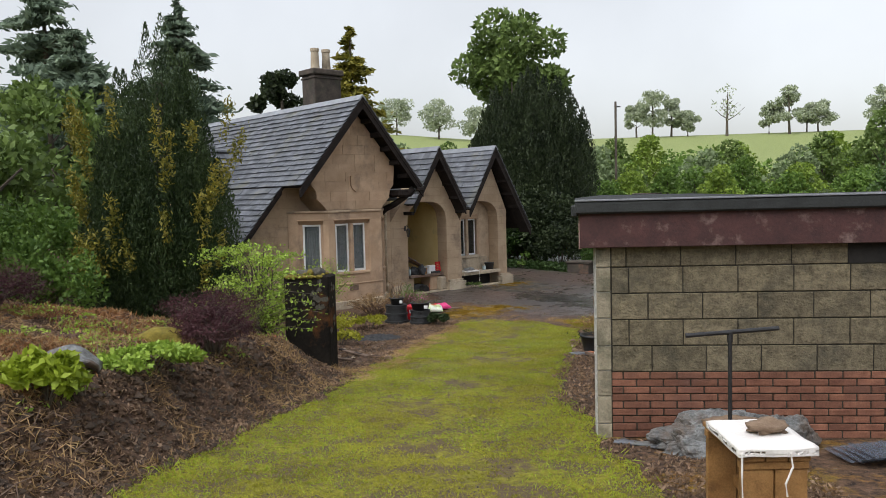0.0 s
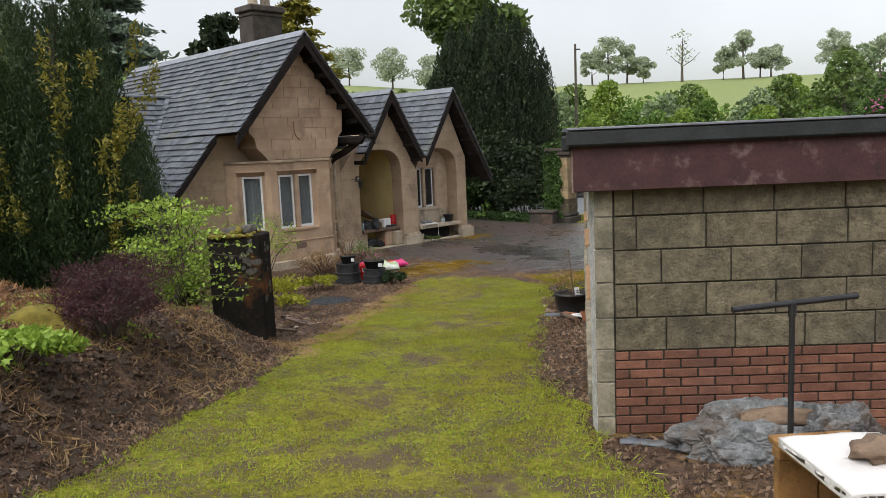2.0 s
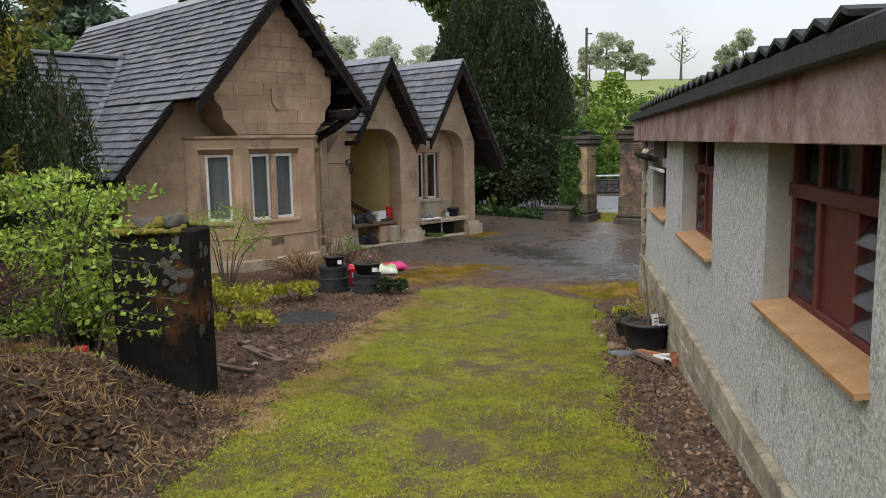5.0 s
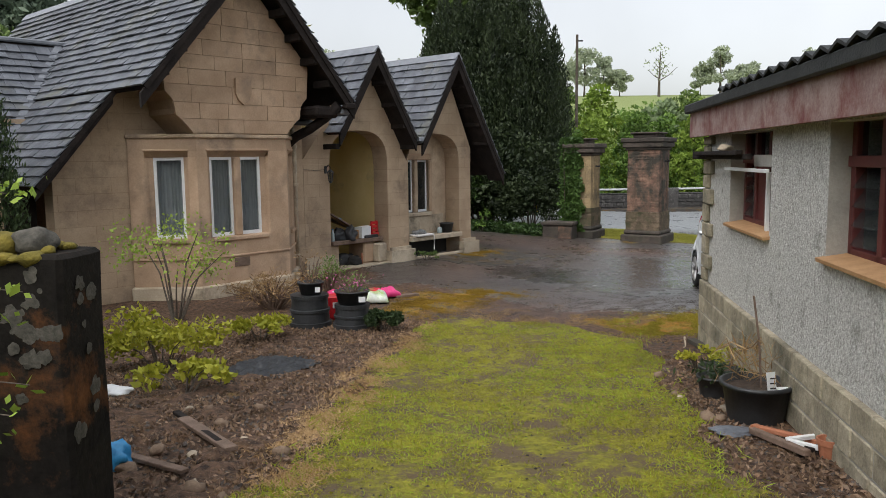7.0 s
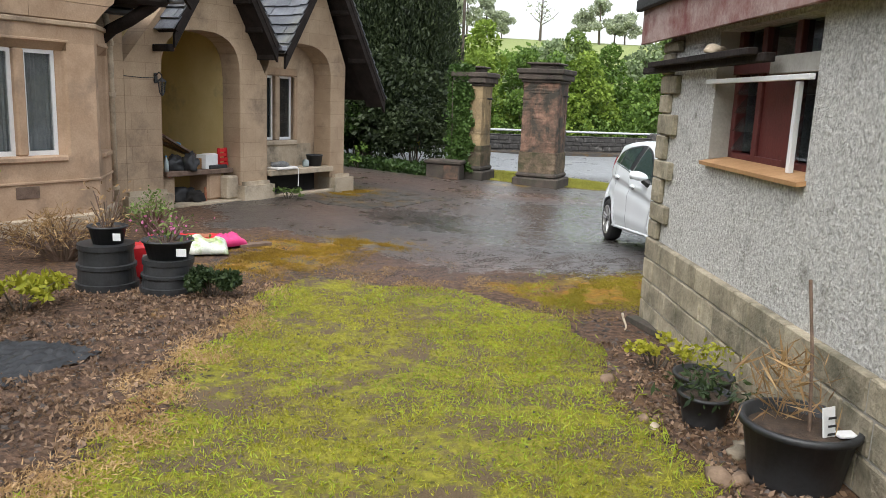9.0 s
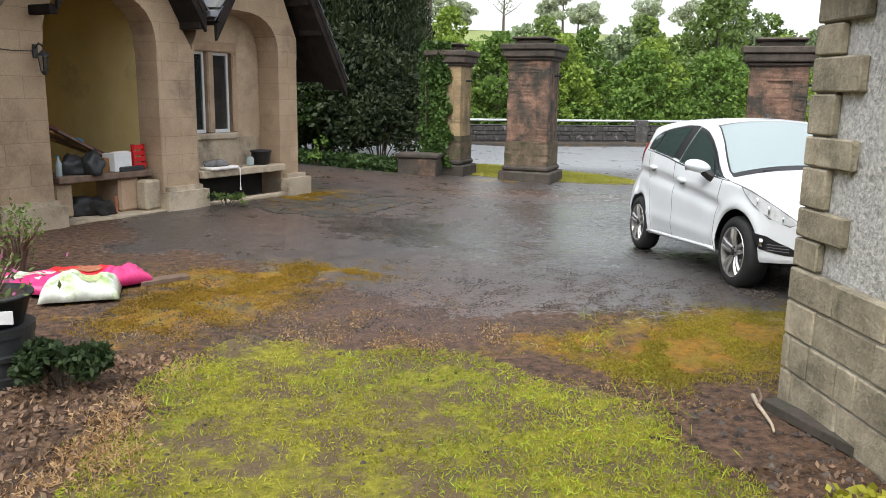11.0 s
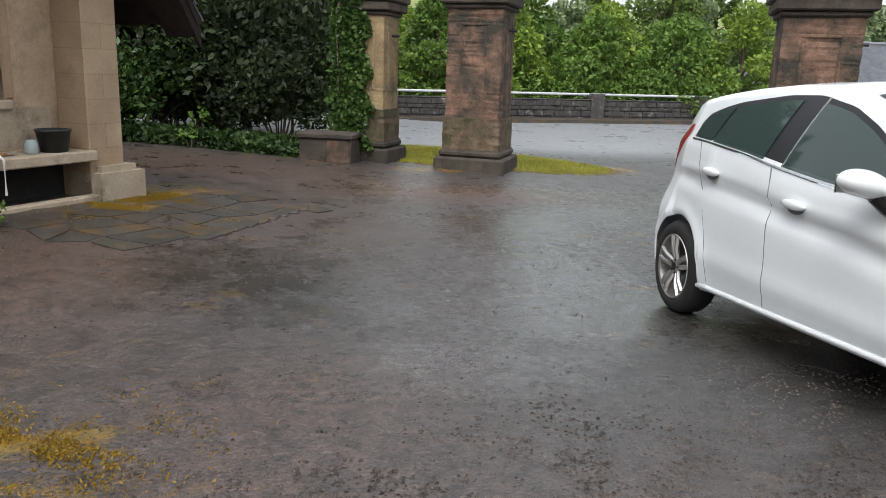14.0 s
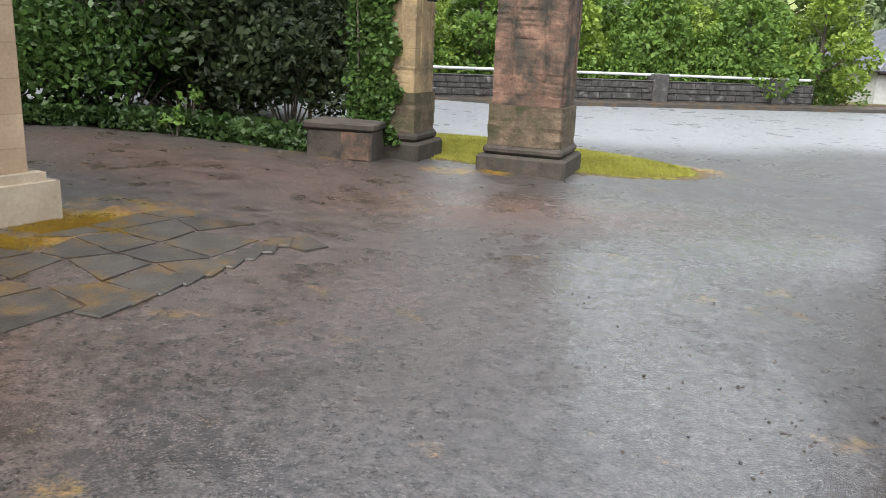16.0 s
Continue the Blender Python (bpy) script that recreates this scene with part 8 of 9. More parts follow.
for k in range(4):
    g = thing("slanting_board", "weathered brown board leaning in the porch", "board", in_lodge(0.8 + 0.05 * k, 0.72 - 0.07 * k, 0.0))
    b = box(-0.62, 0.58 - 0.05 * k, -0.05, 0.05, -0.014, 0.014, 0.004)
    b.transform(Matrix.Translation((0, 0, 0.80 - 0.02 * k)) @ Matrix.Rotation(radians(21 + 2.5 * k), 4, "Y"))
    part("board", b, M_OLD_WOOD if k % 2 else M_WOOD, g)

# on the stone bench
g = thing("white_pad", "white folded pad with a hanging strap on the bench", "pad", in_lodge(2.47, 0.02, 0.46))
part("pad", box(-0.24, 0.26, -0.13, 0.13, 0, 0.045, 0.015), M_CLOTH, g)
part("strap", tube([(0.24, -0.12, 0.03), (0.25, -0.15, 0.0), (0.25, -0.145, -0.3)], 0.012, 6), M_CLOTH, g)
lump("grey_bag", "grey fabric bag lying on the pad", "bag", in_lodge(2.45, 0.06, 0.505), 0.2, 0.11, 0.055, M_TARP, 7)
g = thing("black_pot", "empty black plant pot on the bench", "pot", in_lodge(3.42, 0.14, 0.46))
part("pot", lathe([(0.12, 0.0), (0.15, 0.19), (0.16, 0.19), (0.16, 0.21), (0.14, 0.21), (0.12, 0.03)], 20), M_BLACK_PLASTIC, g, smooth=True)
g = thing("glass_jar", "small glass jar on the bench", "jar", in_lodge(3.17, 0.12, 0.46))
part("jar", lathe([(0.055, 0.0), (0.06, 0.02), (0.06, 0.1), (0.045, 0.12), (0.045, 0.13)], 14), M_SCREEN, g, smooth=True)
g = thing("small_trowel", "small garden trowel on the bench", "tool", in_lodge(2.9, 0.1, 0.466, 20))
part("handle", tube([(-0.12, 0, 0.015), (0.0, 0, 0.015)], 0.014, 8), M_WOOD, g)
part("blade", box(0.0, 0.13, -0.03, 0.03, 0.004, 0.012, 0.003), M_ALLOY, g)

# ---- tubs and sacks ----
def tub(x, y, r0, r1, h, label):
    g = thing("black_tub", label, "tub", Matrix.Translation((x, y, gz(x, y))), "black tubs by the porch")
    part("tub", lathe([(r0, 0), (r0, 0.055), (r0 - 0.02, 0.06), (r0 - 0.028, h * 0.45), (r0 - 0.014, h * 0.47), (r0 - 0.014, h * 0.55), (r0 - 0.034, h * 0.57), (r1, h - 0.05), (r1 + 0.012, h - 0.045), (r1 + 0.012, h), (0.01, h)], 36), M_BLACK_PLASTIC, g)
    return gz(x, y) + h


def flower_pot(x, y, z, r, h, label, leaf, n, seed, height=0.3):
    g = thing("potted_plant", label, "potted plant", Matrix.Translation((x, y, z)))
    part("pot", lathe([(r * 0.8, 0), (r, h * 0.9), (r * 1.08, h * 0.9), (r * 1.08, h), (r * 0.95, h), (r * 0.9, h * 0.85), (0.01, h * 0.85)], 22), M_BLACK_PLASTIC, g, smooth=True)
    part("soil", lathe([(r * 0.9, h * 0.8), (r * 0.9, h * 0.87), (0.01, h * 0.9)], 18), M_SOIL, g)
    part("name_tag", box(r * 0.5, r * 0.9, -r * 1.02, -r * 0.98, h * 0.3, h * 0.7), M_WHITE, g)
    rr_ = np.random.default_rng(seed)
    at_ = np.stack([rr_.normal(0, r * 0.6, n), rr_.normal(0, r * 0.6, n), h + height * rr_.random(n) ** 1.3], 1)
    leaves("foliage", at_, 0.06, leaf, g, 0.5, 0.35, seed)
    b_ = bmesh.new()
    for k in range(14):
        a = k * 2.4
        tube([(0.2 * r * math.cos(a), 0.2 * r * math.sin(a), h * 0.85), (0.8 * r * math.cos(a), 0.8 * r * math.sin(a), h + height * (0.6 + 0.4 * math.sin(k * 3.1)))], 0.005, 4, bm=b_)
    part("stem", b_, M_OLD_WOOD, g)


zt = tub(-1.64, 12.1, 0.27, 0.23, 0.40, "upturned ribbed black plastic tub")
flower_pot(-1.62, 12.1, zt, 0.16, 0.16, "black pot with dry stalks on a tub", L_DRY, 60, 201, 0.4)
zt = tub(-1.08, 11.95, 0.25, 0.21, 0.30, "upturned black plastic tub under a pot")
flower_pot(-1.08, 11.95, zt, 0.21, 0.17, "black pot with pink-red flowering stems", L_OAK, 90, 202, 0.26)
leaves("petals", np.stack([r_.normal(-1.08, 0.12, 60), r_.normal(11.95, 0.12, 60), zt + 0.2 + 0.15 * r_.random(60)], 1), 0.04, L_PINKFLOWER, None, 0.2, 0.6, 203)
tagged(bpy.data.objects["petals"], "small pink and red blooms over the pot", "flowers", kind="stuff")
g = thing("red_can", "red plastic fuel can between the tubs", "can", Matrix.Translation((-1.42, 12.45, 0.0)) @ Matrix.Rotation(radians(20), 4, "Z"))
part("body", box(-0.16, 0.16, -0.1, 0.1, 0, 0.33, 0.03), M_RED, g)
part("spout", tube([(0.08, 0, 0.32), (0.12, 0, 0.40)], 0.025, 10), M_RED, g)
part("sticker", box(0.0, 0.1, -0.104, -0.1, 0.16, 0.24), M_WHITE, g)


def sack(x, y, turn, lx, ly, h, mat, label, seed, band=None):
    z = gz(x, y)
    b_ = bmesh.new()
    bmesh.ops.create_grid(b_, x_segments=36, y_segments=26, size=1.0)
    geo = b_.verts[:]
    top = {v: v.co.copy() for v in geo}
    for v, c in top.items():
        f = (1 - abs(c.x) ** 4) * (1 - abs(c.y) ** 4)
        v.co = Vector((c.x * lx, c.y * ly, 0.03 + h * f**0.5 * (0.85 + 0.45 * noise.noise(Vector((c.x * 2 + seed, c.y * 2, 0))) + 0.22 * abs(noise.noise(Vector((c.x * 5 + seed, c.y * 7, 3)))))))
    g_ = thing("plastic_sack", label, "sack", Matrix.Translation((x, y, z)) @ Matrix.Rotation(radians(turn), 4, "Z"), "sacks by the porch")
    o = part("sack", b_, mat, g_, smooth=True)
    md = o.modifiers.new("thick", "SOLIDIFY")
    md.thickness = 0.03
    if band:
        bb = bmesh.new()
        bmesh.ops.create_grid(bb, x_segments=10, y_segments=6, size=1.0)
        for v in bb.verts:
            c = Vector((v.co.x * 0.5, v.co.y * 0.55, 0))
            f = (1 - abs(c.x) ** 4) * (1 - abs(c.y) ** 4)
            v.co = Vector((c.x * lx, c.y * ly, 0.038 + h * f**0.5 * (0.85 + 0.3 * noise.noise(Vector((c.x * 2 + seed, c.y * 2, 0))))))
        part("printed_panel", bb, band, g_, smooth=True)


sack(-1.02, 13.62, 8, 0.27, 0.22, 0.15, M_SACK, "pale printed compost sack lying flat", 1, M_PRINT)
sack(-1.45, 13.9, -15, 0.29, 0.22, 0.11, M_PINK, "pink plastic sack with a bright print", 2, M_SACK)
sack(-0.80, 13.95, 35, 0.21, 0.12, 0.13, M_PINK, "rolled bright pink plastic sack", 3)
sack(-1.15, 14.2, 5, 0.3, 0.16, 0.08, M_RED, "red and orange printed sack behind the others", 4, M_TERRACOTTA)
g = thing("dark_board", "short dark board lying by the sacks", "board", Matrix.Translation((-0.50, 14.05, gz(-0.5, 14.05))) @ Matrix.Rotation(radians(30), 4, "Z"))
part("board", box(-0.2, 0.2, -0.06, 0.06, 0, 0.04, 0.005), M_OLD_WOOD, g)

# ---- litter on the soil bed ----
b = bmesh.new()
bmesh.ops.create_grid(b, x_segments=46, y_segments=40, size=1.0)
for v in b.verts:
    v.co = Vector((v.co.x * 0.36 + 0.05 * v.co.y, v.co.y * 0.42, 0.03 + 0.05 * abs(noise.noise(v.co * 4.0)) + 0.04 * abs(noise.noise(Vector((v.co.x * 9, v.co.y * 5, 1)))) - 0.03 * (v.co.length > 0.95)))
o = part("ground_cover_sheet", b, M_BLACK_PLASTIC, smooth=True)
o.matrix_world = Matrix.Translation((-1.72, 9.95, gz(-1.7, 9.95))) @ Matrix.Rotation(radians(-20), 4, "Z")
tagged(o, "crumpled black ground-cover sheet on the soil", "sheet")


def plank(name, label, a, c, w, t, mat, lift=0.02):
    a, c = Vector(a), Vector(c)
    d = c - a
    za, zc = gz(a.x, a.y) + lift, gz(c.x, c.y) + lift
    g_ = thing(name, label, "plank", Matrix.Translation((a.x, a.y, za)) @ Matrix.Rotation(math.atan2(d.y, d.x), 4, "Z") @ Matrix.Rotation(-math.atan2(zc - za, d.length), 4, "Y"))
    part("plank", box(0, d.length, -w / 2, w / 2, 0, t, 0.004), mat, g_)


plank("broken_plank", "rotten reddish plank lying on the soil", (-1.88, 7.9), (-1.30, 7.10), 0.09, 0.03, M_OLD_WOOD)
plank("broken_plank", "long grey plank lying on the soil", (-2.0, 8.1), (-1.42, 7.25), 0.05, 0.03, M_TIMBER)
plank("broken_plank", "short weathered plank beside the gatepost", (-1.95, 7.02), (-1.46, 6.68), 0.06, 0.025, M_OLD_WOOD)
lump("blue_red_bag", "crumpled blue and red plastic bag on the soil", "bag", Matrix.Translation((-1.95, 6.85, gz(-1.95, 6.85))), 0.10, 0.07, 0.10, M_BLUE, 8, rough_=0.6)
lump("red_wrapper", "crumpled red wrapper beside the blue bag", "bag", Matrix.Translation((-2.05, 6.8, gz(-2.05, 6.8))), 0.09, 0.06, 0.06, M_RED, 9, rough_=0.6)
lump("white_bag", "crumpled white plastic bag under the shrub", "bag", Matrix.Translation((-2.8, 8.9, gz(-2.8, 8.9))), 0.14, 0.1, 0.05, M_WHITE, 10, rough_=0.6)
for k in range(26):
    a = random.Random(300 + k)
    x, y = a.uniform(-2.0, -0.95), a.uniform(5.6, 8.4)
    if k > 13:
        x, y = a.uniform(2.0, 2.6), a.uniform(7.0, 9.6)
    s = a.uniform(0.025, 0.06)
    lump("loose_stone", "loose broken stone lying in the soil", "stone", Matrix.Translation((x, y, gz(x, y) - 0.01)) @ Matrix.Rotation(a.uniform(0, 6), 4, "Z"), s * 1.4, s, s * 0.8, M_ROCK if k % 3 else M_PLINTH, k, 2, 0.5)
g = thing("small_can", "small red and green tin at the gatepost's foot", "can", Matrix.Translation((-2.15, 5.0, gz(-2.15, 5.0))))
part("tin", lathe([(0.045, 0), (0.045, 0.11), (0.04, 0.12)], 14), M_RED, g)
part("label_band", lathe([(0.0465, 0.03), (0.0465, 0.07)], 14), M_SACK, g)
b = bmesh.new()
bmesh.ops.create_grid(b, x_segments=14, y_segments=10, size=1.0)
for v in b.verts:
    v.co = Vector((v.co.x * 0.32, v.co.y * 0.24, 0.12 + 0.10 * noise.noise(v.co * 1.3) - 0.08 * v.co.x**2))
o = part("slate_cover", b, M_TARP, smooth=True)
o.modifiers.new("thick", "SOLIDIFY").thickness = 0.03
o.matrix_world = Matrix.Translation((-2.74, 1.14, gz(-2.74, 1.14))) @ Matrix.Rotation(radians(25), 4, "Z")
tagged(o, "dark grey folded cover lying on the bank", "cover")
lump("mossy_stump", "moss-topped old stump on the bank", "stump", Matrix.Translation((-2.6, 2.76, gz(-2.6, 2.76) - 0.04)), 0.3, 0.2, 0.16, M_MOSS, 14)
b = bmesh.new()
for k in range(90):
    a = random.Random(400 + k)
    y = a.uniform(-3.5, 5.2)
    x = float(np.interp(y, DRIVE_Y, DRIVE_L)) - a.uniform(0.25, 1.6)
    z = gz(x, y)
    q = a.uniform(0, 6.3)
    ln = a.uniform(0.1, 0.35)
    tube([(x, y, z), (x + 0.5 * ln * math.cos(q), y + 0.5 * ln * math.sin(q), z + a.uniform(0.05, 0.14)), (x + ln * math.cos(q), y + ln * math.sin(q), z + a.uniform(0.0, 0.12))], 0.005, 4, bm=b, taper=0.5)
tagged(part("dead_twigs", b, M_OLD_WOOD), "dead roots and twigs poking from the bank", "twigs", kind="stuff")
rr2 = np.random.default_rng(31)
yy = rr2.uniform(-4.5, 5.0, 2600)
xx = np.interp(yy, DRIVE_Y, DRIVE_L) - rr2.uniform(0.05, 1.3, 2600)
stones("soil_clods", xx, yy, 0.012, 0.05, M_SOIL, 33, "dark clods of bare soil on the bank")

# ---- by the shed's side wall ----
def big_pot(x, y, r, h, label, seed):
    g_ = thing("garden_pot", label, "pot", Matrix.Translation((x, y, gz(x, y))), "pots along the shed")
    part("pot", lathe([(r * 0.78, 0), (r * 0.8, 0.03), (r * 0.97, h * 0.9), (r * 1.05, h * 0.9), (r * 1.05, h), (r * 0.95, h), (r * 0.9, h * 0.8), (0.01, h * 0.8)], 30), M_BLACK_PLASTIC, g_, smooth=True)
    part("soil", lathe([(r * 0.9, h * 0.78), (r * 0.9, h * 0.82), (r * 0.5, h * 0.87), (0.01, h * 0.88)], 20), M_SOIL, g_)
    return g_, gz(x, y) + h


g, zt = big_pot(2.34, 7.80, 0.245, 0.29, "large round black pot with soil and a cane", 1)
part("cane", tube([(0.02, -0.05, 0.2), (0.0, -0.02, 0.6), (-0.04, 0.0, 0.92)], 0.008, 6), M_OLD_WOOD, g, "thin garden cane")
part("plant_label", slab([(0.04, -0.12, 0.22), (0.11, -0.1, 0.22), (0.10, -0.08, 0.38), (0.03, -0.1, 0.38)], 0.006), M_WHITE, g, "white plastic plant label")
for k in range(3):
    part("label_mark", slab([(0.05, -0.125 + 0.004 * k, 0.265 + 0.035 * k), (0.095, -0.115 + 0.004 * k, 0.265 + 0.035 * k), (0.095, -0.114 + 0.004 * k, 0.275 + 0.035 * k), (0.05, -0.124 + 0.004 * k, 0.275 + 0.035 * k)], 0.002), M_TRIM, g)
part("pale_trowel", box(0.10, 0.20, -0.14, -0.08, 0.255, 0.27, 0.004), M_WHITE, g)
leaves("dry_growth", np.stack([r_.normal(-0.05, 0.1, 160), r_.normal(0.05, 0.08, 160), 0.3 + 0.3 * r_.random(160)], 1), 0.16, L_DRY, g, 0.8, 0.06, 211, kind="stuff")
g, zt = big_pot(2.44, 8.85, 0.165, 0.2, "black pot with a golden-leaved plant", 2)
leaves("golden_foliage", np.stack([r_.normal(0.06, 0.07, 150), r_.normal(0.05, 0.07, 150), 0.2 + 0.15 * r_.random(150)], 1), 0.036, L_GOLD, g, 0.3, 0.5, 212)
g, zt = big_pot(2.30, 8.55, 0.14, 0.18, "small black pot tipped beside the larger one", 3)
leaves("weeds_foliage", np.stack([r_.normal(0.0, 0.1, 200), r_.normal(0.0, 0.1, 200), 0.14 + 0.14 * r_.random(200)], 1), 0.06, L_JUNIPER, g, 0.4, 0.3, 213)
shrub("weeds", "yellow-green weeds at the shed wall's foot", 2.55, 9.7, 0.22, 0.3, 0.26, L_GOLD, 260, 0.05, 214, 8, 8)
g = thing("broken_window", "broken white window frame lying on the ground", "window", Matrix.Translation((2.30, 6.88, gz(2.3, 6.9) + 0.03)) @ Matrix.Rotation(radians(15), 4, "Z"))
part("frame_bar", box(0, 0.40, 0.19, 0.22, 0, 0.03, 0.004), M_WHITE, g)
b = box(0, 0.38, -0.015, 0.015, 0, 0.03, 0.004)
b.transform(Matrix.Translation((0.0, 0.2, 0)) @ Matrix.Rotation(radians(-62), 4, "Z"))
part("frame_bar", b, M_WHITE, g)
plank("grey_plank", "weathered plank beside the white frame", (2.15, 7.38), (2.28, 6.85), 0.05, 0.04, M_OLD_WOOD)
plank("red_plank", "reddish plank under the pot's edge", (2.2, 7.5), (2.5, 7.05), 0.05, 0.03, M_TERRACOTTA)
plank("grey_plank", "short plank by the shed wall", (2.32, 6.95), (2.6, 7.02), 0.06, 0.03, M_TIMBER)
g = thing("terracotta_pot", "small terracotta pot standing by the shed wall", "pot", Matrix.Translation((2.42, 6.88, gz(2.4, 6.9))))
part("pot", lathe([(0.05, 0), (0.064, 0.09), (0.072, 0.09), (0.074, 0.125), (0.062, 0.125), (0.05, 0.02)], 20), M_TERRACOTTA, g, smooth=False)
lump("broken_slate", "broken dark slates by the pot", "slate", Matrix.Translation((2.05, 7.45, gz(2.05, 7.45))), 0.15, 0.10, 0.025, M_SLATE, 16, 3, 0.4)
g = thing("fallen_branch", "pale curved branch lying by the shed's corner", "branch", Matrix.Translation((2.75, 10.75, gz(2.75, 10.75))))
part("stick", tube([(0.05, 0.2, 0.05), (0.03, 0.12, 0.03), (0.0, 0.0, 0.02), (-0.03, -0.09, 0.016), (-0.07, -0.16, 0.02)], 0.012, 8, taper=0.5), M_PLINTH, g, smooth=True)
part("fork", tube([(0.03, 0.12, 0.03), (0.06, 0.14, 0.06), (0.07, 0.19, 0.09)], 0.010, 6, taper=0.6), M_OLD_WOOD, g)
plank("stone_edging", "mossy stone edging along the shed's foot", (2.86, 10.9), (2.98, 9.9), 0.10, 0.05, M_GATE_DARK, 0.0)
# black board and white rails at the far shed window
g = thing("bracket_boards", "black boards and white batten fixed across the shed window", "boards", SHED)
part("black_board", box(-0.10, -0.04, 7.3, 9.75, 2.06, 2.11, 0.004), M_TIMBER, g)
part("black_board", box(-0.16, -0.10, 7.4, 9.4, 2.10, 2.14, 0.004), M_TIMBER, g)
part("white_batten", box(-0.05, -0.02, 6.86, 8.32, 1.955, 1.985, 0.003), M_WHITE, g)
part("white_batten", box(0.05, 0.08, 7.18, 7.22, 1.46, 1.955, 0.003), M_WHITE, g)
part("grey_board", box(0.02, 0.06, 6.9, 7.5, 2.0, 2.1, 0.003), M_CEMENT, g)
lump("stone_on_board", "pale stone lying on the black boards", "stone", SHED @ Matrix.Translation((-0.09, 8.1, 2.14)), 0.07, 0.05, 0.04, M_PLINTH, 18)

# ---- before the block wall ----
ST = Matrix.Translation((2.13, -0.28, gz(2.35, -0.3))) @ Matrix.Rotation(radians(-12), 4, "Z")
SB = ST @ Matrix.Translation((0.45, -0.34, 0)) @ Matrix.Rotation(radians(17), 4, "Z")
g = thing("wooden_bench", "chunky stained softwood garden bench with slab legs", "bench", SB)
for y0, lift in ((0.0, 0.0), (0.56, 0.0)):
    for x0, x1 in ((-0.18, -0.004), (0.004, 0.18)):
        part("leg", box(x0, x1, y0 + 0.01, y0 + 0.055, 0, 0.415, 0.005), M_WOOD, g)
    part("rail", box(-0.185, 0.185, y0, y0 + 0.065, 0.417, 0.465, 0.005), M_WOOD, g)
for x0 in (-0.185, -0.06, 0.065):
    part("seat_board", box(x0, x0 + 0.12, -0.02, 0.66, 0.467, 0.497, 0.005), M_WOOD, g)
part("stretcher", box(-0.03, 0.03, 0.057, 0.558, 0.12, 0.19, 0.005), M_WOOD, g)
g = thing("white_cushion", "white padded cushion with loose tie strings", "cushion", SB)
for k, (z0, z1, e) in enumerate(((0.498, 0.562, 0.0),)):
    b = box(-0.215 + e, 0.215 - e, -0.045 + e, 0.50 - e, z0, z1)
    bmesh.ops.subdivide_edges(b, edges=b.edges[:], cuts=14, use_grid_fill=True)
    for v in b.verts:
        rim = max(abs(v.co.x) / 0.215, abs(v.co.y - 0.2275) / 0.2725)
        v.co.z += 0.010 * noise.noise(v.co * 7 + Vector((k, 0, 0))) - 0.016 * smooth01(0.8, 1.0, rim) * (1 if v.co.z > (z0 + z1) / 2 else -0.4)
        v.co.x += 0.006 * noise.noise(v.co * 11)
        v.co.y += 0.006 * noise.noise(v.co * 12 + Vector((5, 0, 0)))
    part("pad", b, M_CLOTH, g, smooth=True)
part("tie", tube([(-0.20, -0.05, 0.525), (-0.205, -0.062, 0.42), (-0.20, -0.06, 0.25), (-0.206, -0.058, 0.13)], 0.006, 6), M_CLOTH, g)
part("tie", tube([(0.06, -0.052, 0.525), (0.07, -0.056, 0.45), (0.03, -0.06, 0.36), (0.04, -0.058, 0.29)], 0.006, 6), M_CLOTH, g)
lump("flat_stone", "brown flat stone lying on the cushion", "stone", SB @ Matrix.Translation((0.03, 0.2, 0.565)), 0.115, 0.075, 0.05, M_ROCK, 21, 3, 0.6)
g = thing("tee_bar", "black steel T-shaped bar standing upright", "tool", Matrix.Translation((2.56, 0.45, gz(2.56, 0.45))) @ Matrix.Rotation(radians(8), 4, "Z"))
part("shaft", tube([(0, 0, -0.1), (0, 0, 1.03)], 0.0145, 10), M_BLACK_METAL, g)
part("handle", tube([(-0.31, 0.0, 1.015), (0.34, 0.0, 1.045)], 0.0155, 10), M_BLACK_METAL, g)
part("socket", tube([(0, 0, 0.96), (0, 0, 1.03)], 0.02, 10), M_BLACK_METAL, g)


def crumpled(x, y, sx, sy, sz, turn, seed, label):
    b_ = bmesh.new()
    bmesh.ops.create_icosphere(b_, subdivisions=5, radius=1.0)
    off = Vector((seed * 3.7, seed, 0))
    for v in b_.verts:
        c = v.co.copy()
        k = 1 + 0.35 * noise.noise(c * 1.4 + off)
        for f_, a_2 in ((3.0, 0.20), (7.0, 0.10), (15.0, 0.05)):
            k += a_2 * (abs(noise.noise(c * f_ + off)) - 0.2)
        v.co = Vector((c.x * k * sx, c.y * k * sy, max(c.z * k, -0.3) * sz + 0.3 * sz))
    o_ = part("plastic_cover", b_, M_TARP)
    o_.matrix_world = Matrix.Translation((x, y, gz(x, y))) @ Matrix.Rotation(radians(turn), 4, "Z")
    tagged(o_, label, "wrapping")


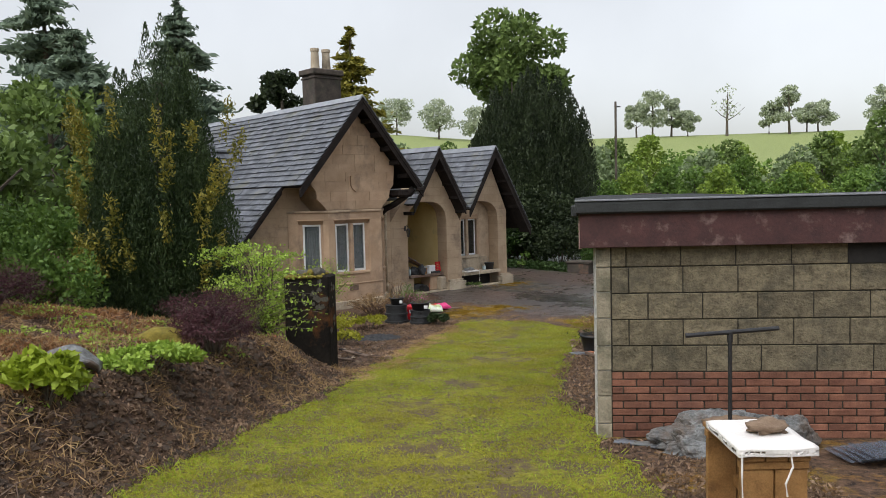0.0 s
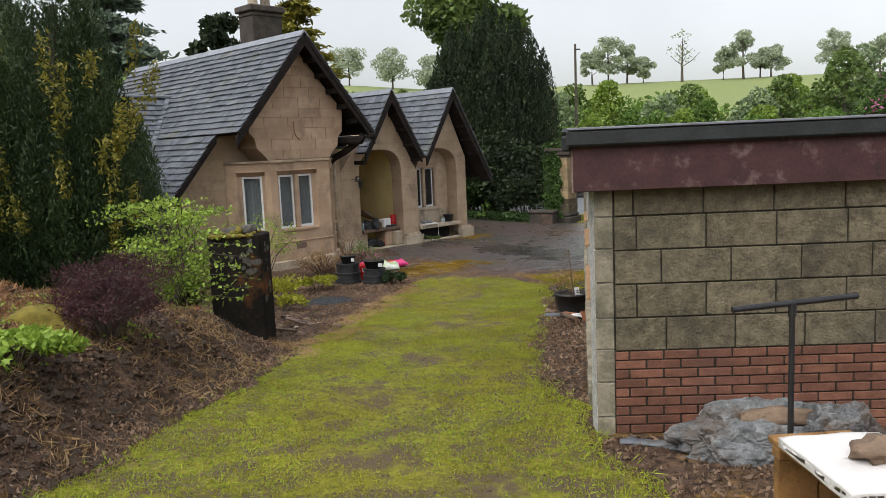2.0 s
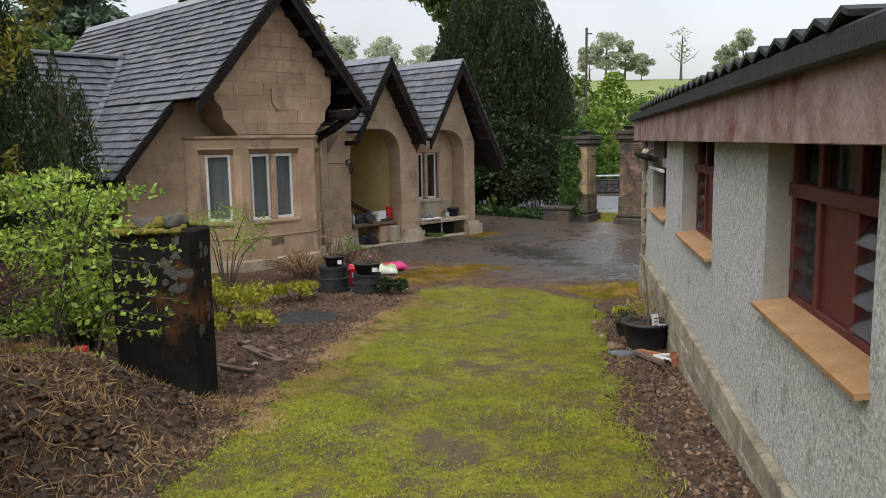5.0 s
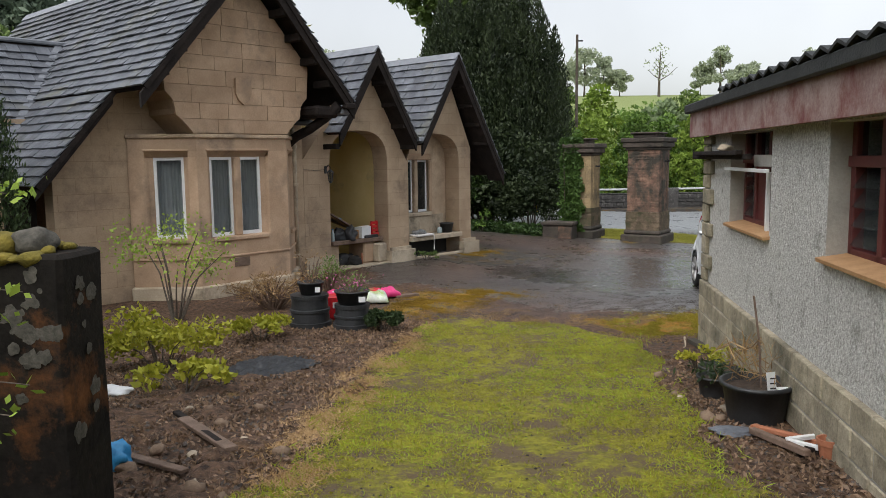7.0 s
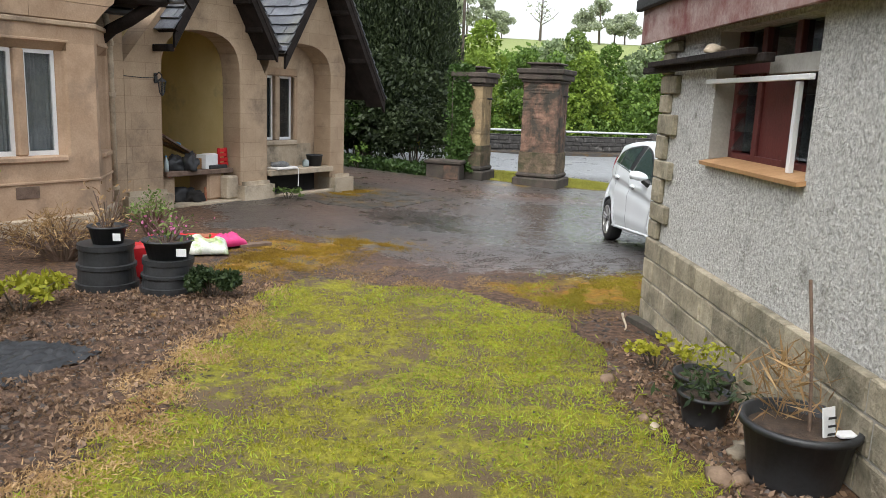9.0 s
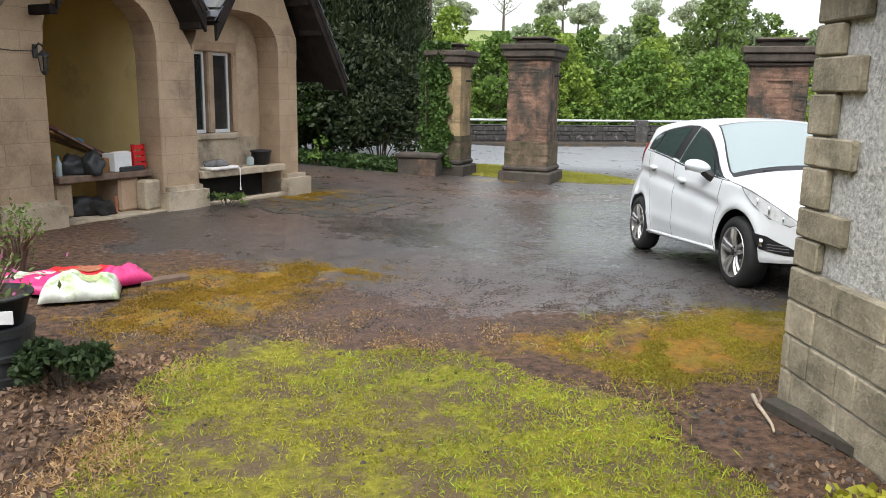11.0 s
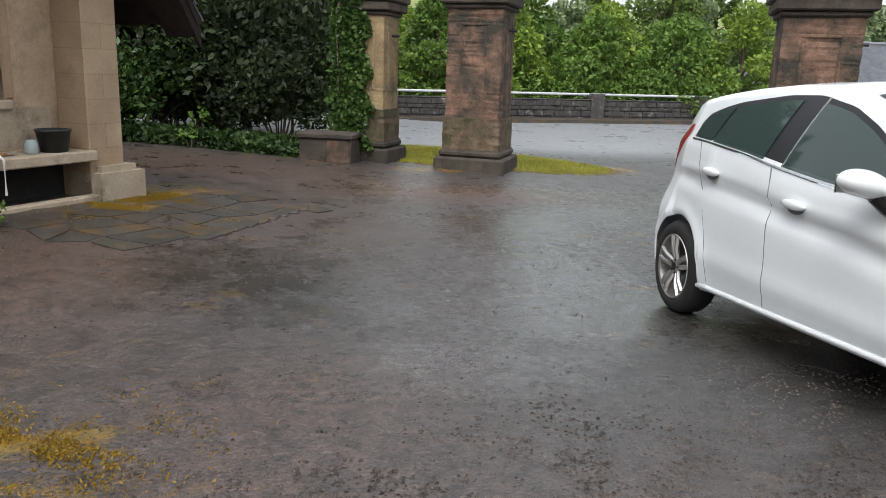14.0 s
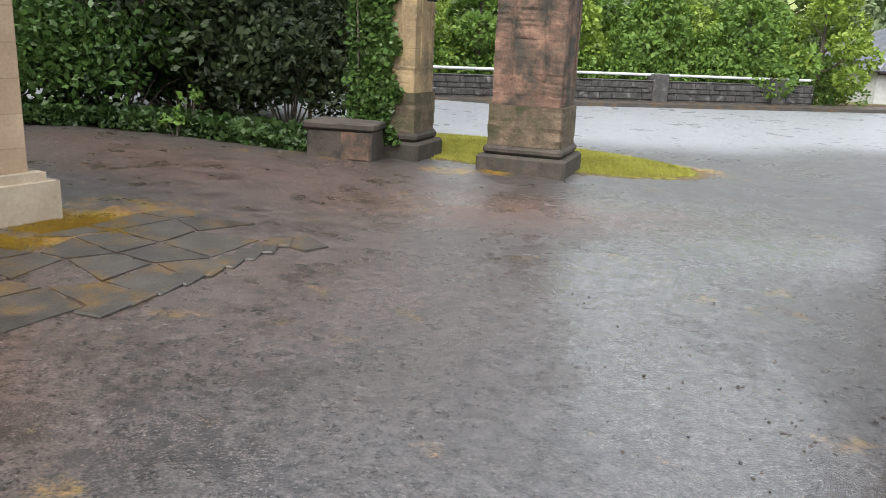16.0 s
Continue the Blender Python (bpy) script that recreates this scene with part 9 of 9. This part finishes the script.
crumpled(2.72, 1.32, 0.50, 0.16, 0.22, 4, 1, "crumpled grey plastic wrapping heaped against the wall")
crumpled(2.60, 1.12, 0.32, 0.14, 0.19, -8, 2, "smaller crumpled grey plastic bundle")
crumpled(3.22, 1.36, 0.24, 0.13, 0.20, 12, 3, "crumpled grey plastic bundle by the brick base")
lump("brown_rubble", "brown rubble among the plastic wrapping", "rubble", Matrix.Translation((2.75, 1.15, gz(2.75, 1.15) + 0.2)), 0.2, 0.08, 0.07, M_ROCK, 25, 3, 0.5)
g = thing("clear_sheets", "stack of clear corrugated plastic sheets on the ground", "sheets", Matrix.Translation((3.5, 0.78, gz(3.5, 0.8))) @ Matrix.Rotation(radians(12), 4, "Z"))
for k in range(4):
    V, F = [], []
    for i in range(41):
        for y in (0, 0.34):
            V.append((i * 0.03 + 0.03 * k, y - 0.05 * k, 0.03 + 0.026 * k + 0.009 * math.sin(i * math.pi / 2) + 0.015 * (i / 40)))
    F = [(2 * i, 2 * i + 2, 2 * i + 3, 2 * i + 1) for i in range(40)]
    raw("sheet", V, F, M_SHEET, g)
for k in range(5):
    a = random.Random(500 + k)
    lump("blue_slate_chip", "dark chips of slate at the wall's foot", "slate", Matrix.Translation((1.95 + 0.09 * k, 1.42 + a.uniform(-0.1, 0.1), gz(2, 1.45))), 0.08, 0.05, 0.02, M_SLATE, 30 + k, 2, 0.4)

# ---- flagstones by the end pier ----
fl = tagged(new("flagstone_apron"), "irregular mossy flagstones set in the forecourt", "paving", kind="structure")
rf = random.Random(21)
corner = {(i, j): LODGE @ Vector((1.9 + i * 0.40 + rf.uniform(-0.13, 0.13), -0.35 - j * 0.38 + rf.uniform(-0.11, 0.11), 0)) for i in range(9) for j in range(6)}
for i in range(8):
    for j in range(5):
        if j > 3 or i < 1 or rf.random() < 0.06:
            continue
        q4 = [corner[i, j], corner[i + 1, j], corner[i + 1, j + 1], corner[i, j + 1]]
        mid_ = sum(q4, Vector((0, 0, 0))) / 4
        pts = [mid_ + (p - mid_) * (1 - 0.02 / max(0.05, (p - mid_).length)) for p in q4]
        if rf.random() < 0.5:
            pts.insert(1, (pts[0] + pts[1]) / 2 + (mid_ - pts[0]) * rf.uniform(-0.05, 0.1))
        pts = [Vector((p.x, p.y, gz(p.x, p.y) + 0.009)) for p in pts]
        m_ = len(pts)
        b = bmesh.new()
        top = [b.verts.new(p) for p in pts]
        low = [b.verts.new(p - Vector((0, 0, 0.05))) for p in pts]
        face_ = b.faces.new(top)
        for k in range(m_):
            b.faces.new((top[(k + 1) % m_], top[k], low[k], low[(k + 1) % m_]))
        bmesh.ops.recalc_face_normals(b, faces=b.faces[:])
        part("flagstone", b, M_FLAG, fl)
for k in range(9):
    c = Vector((1.52 + 0.112 * k, 18.05 + 0.178 * k, 0))
    b = box(-0.13, 0.13, -0.085, 0.085, -0.05, 0.02, 0.01)
    b.transform(Matrix.Translation((c.x, c.y, gz(c.x, c.y))) @ Matrix.Rotation(radians(58 + 3 * k), 4, "Z"))
    part("edging_sett", b, M_FLAG, fl)
# small yellow notice by the hedge
g = thing("yellow_notice", "small yellow notice on a short post in the bushes", "sign", Matrix.Translation((3.15, 28.3, gz(3.15, 28.3))) @ Matrix.Rotation(radians(-15), 4, "Z"))
part("post", box(-0.03, 0.03, -0.02, 0.02, -0.2, 0.45), M_OLD_WOOD, g)
part("plate", box(-0.10, 0.10, -0.03, -0.02, 0.42, 0.66, 0.003), M_YELLOW, g)
part("symbol", box(-0.05, 0.05, -0.034, -0.031, 0.5, 0.58, 0.002), M_TRIM, g)
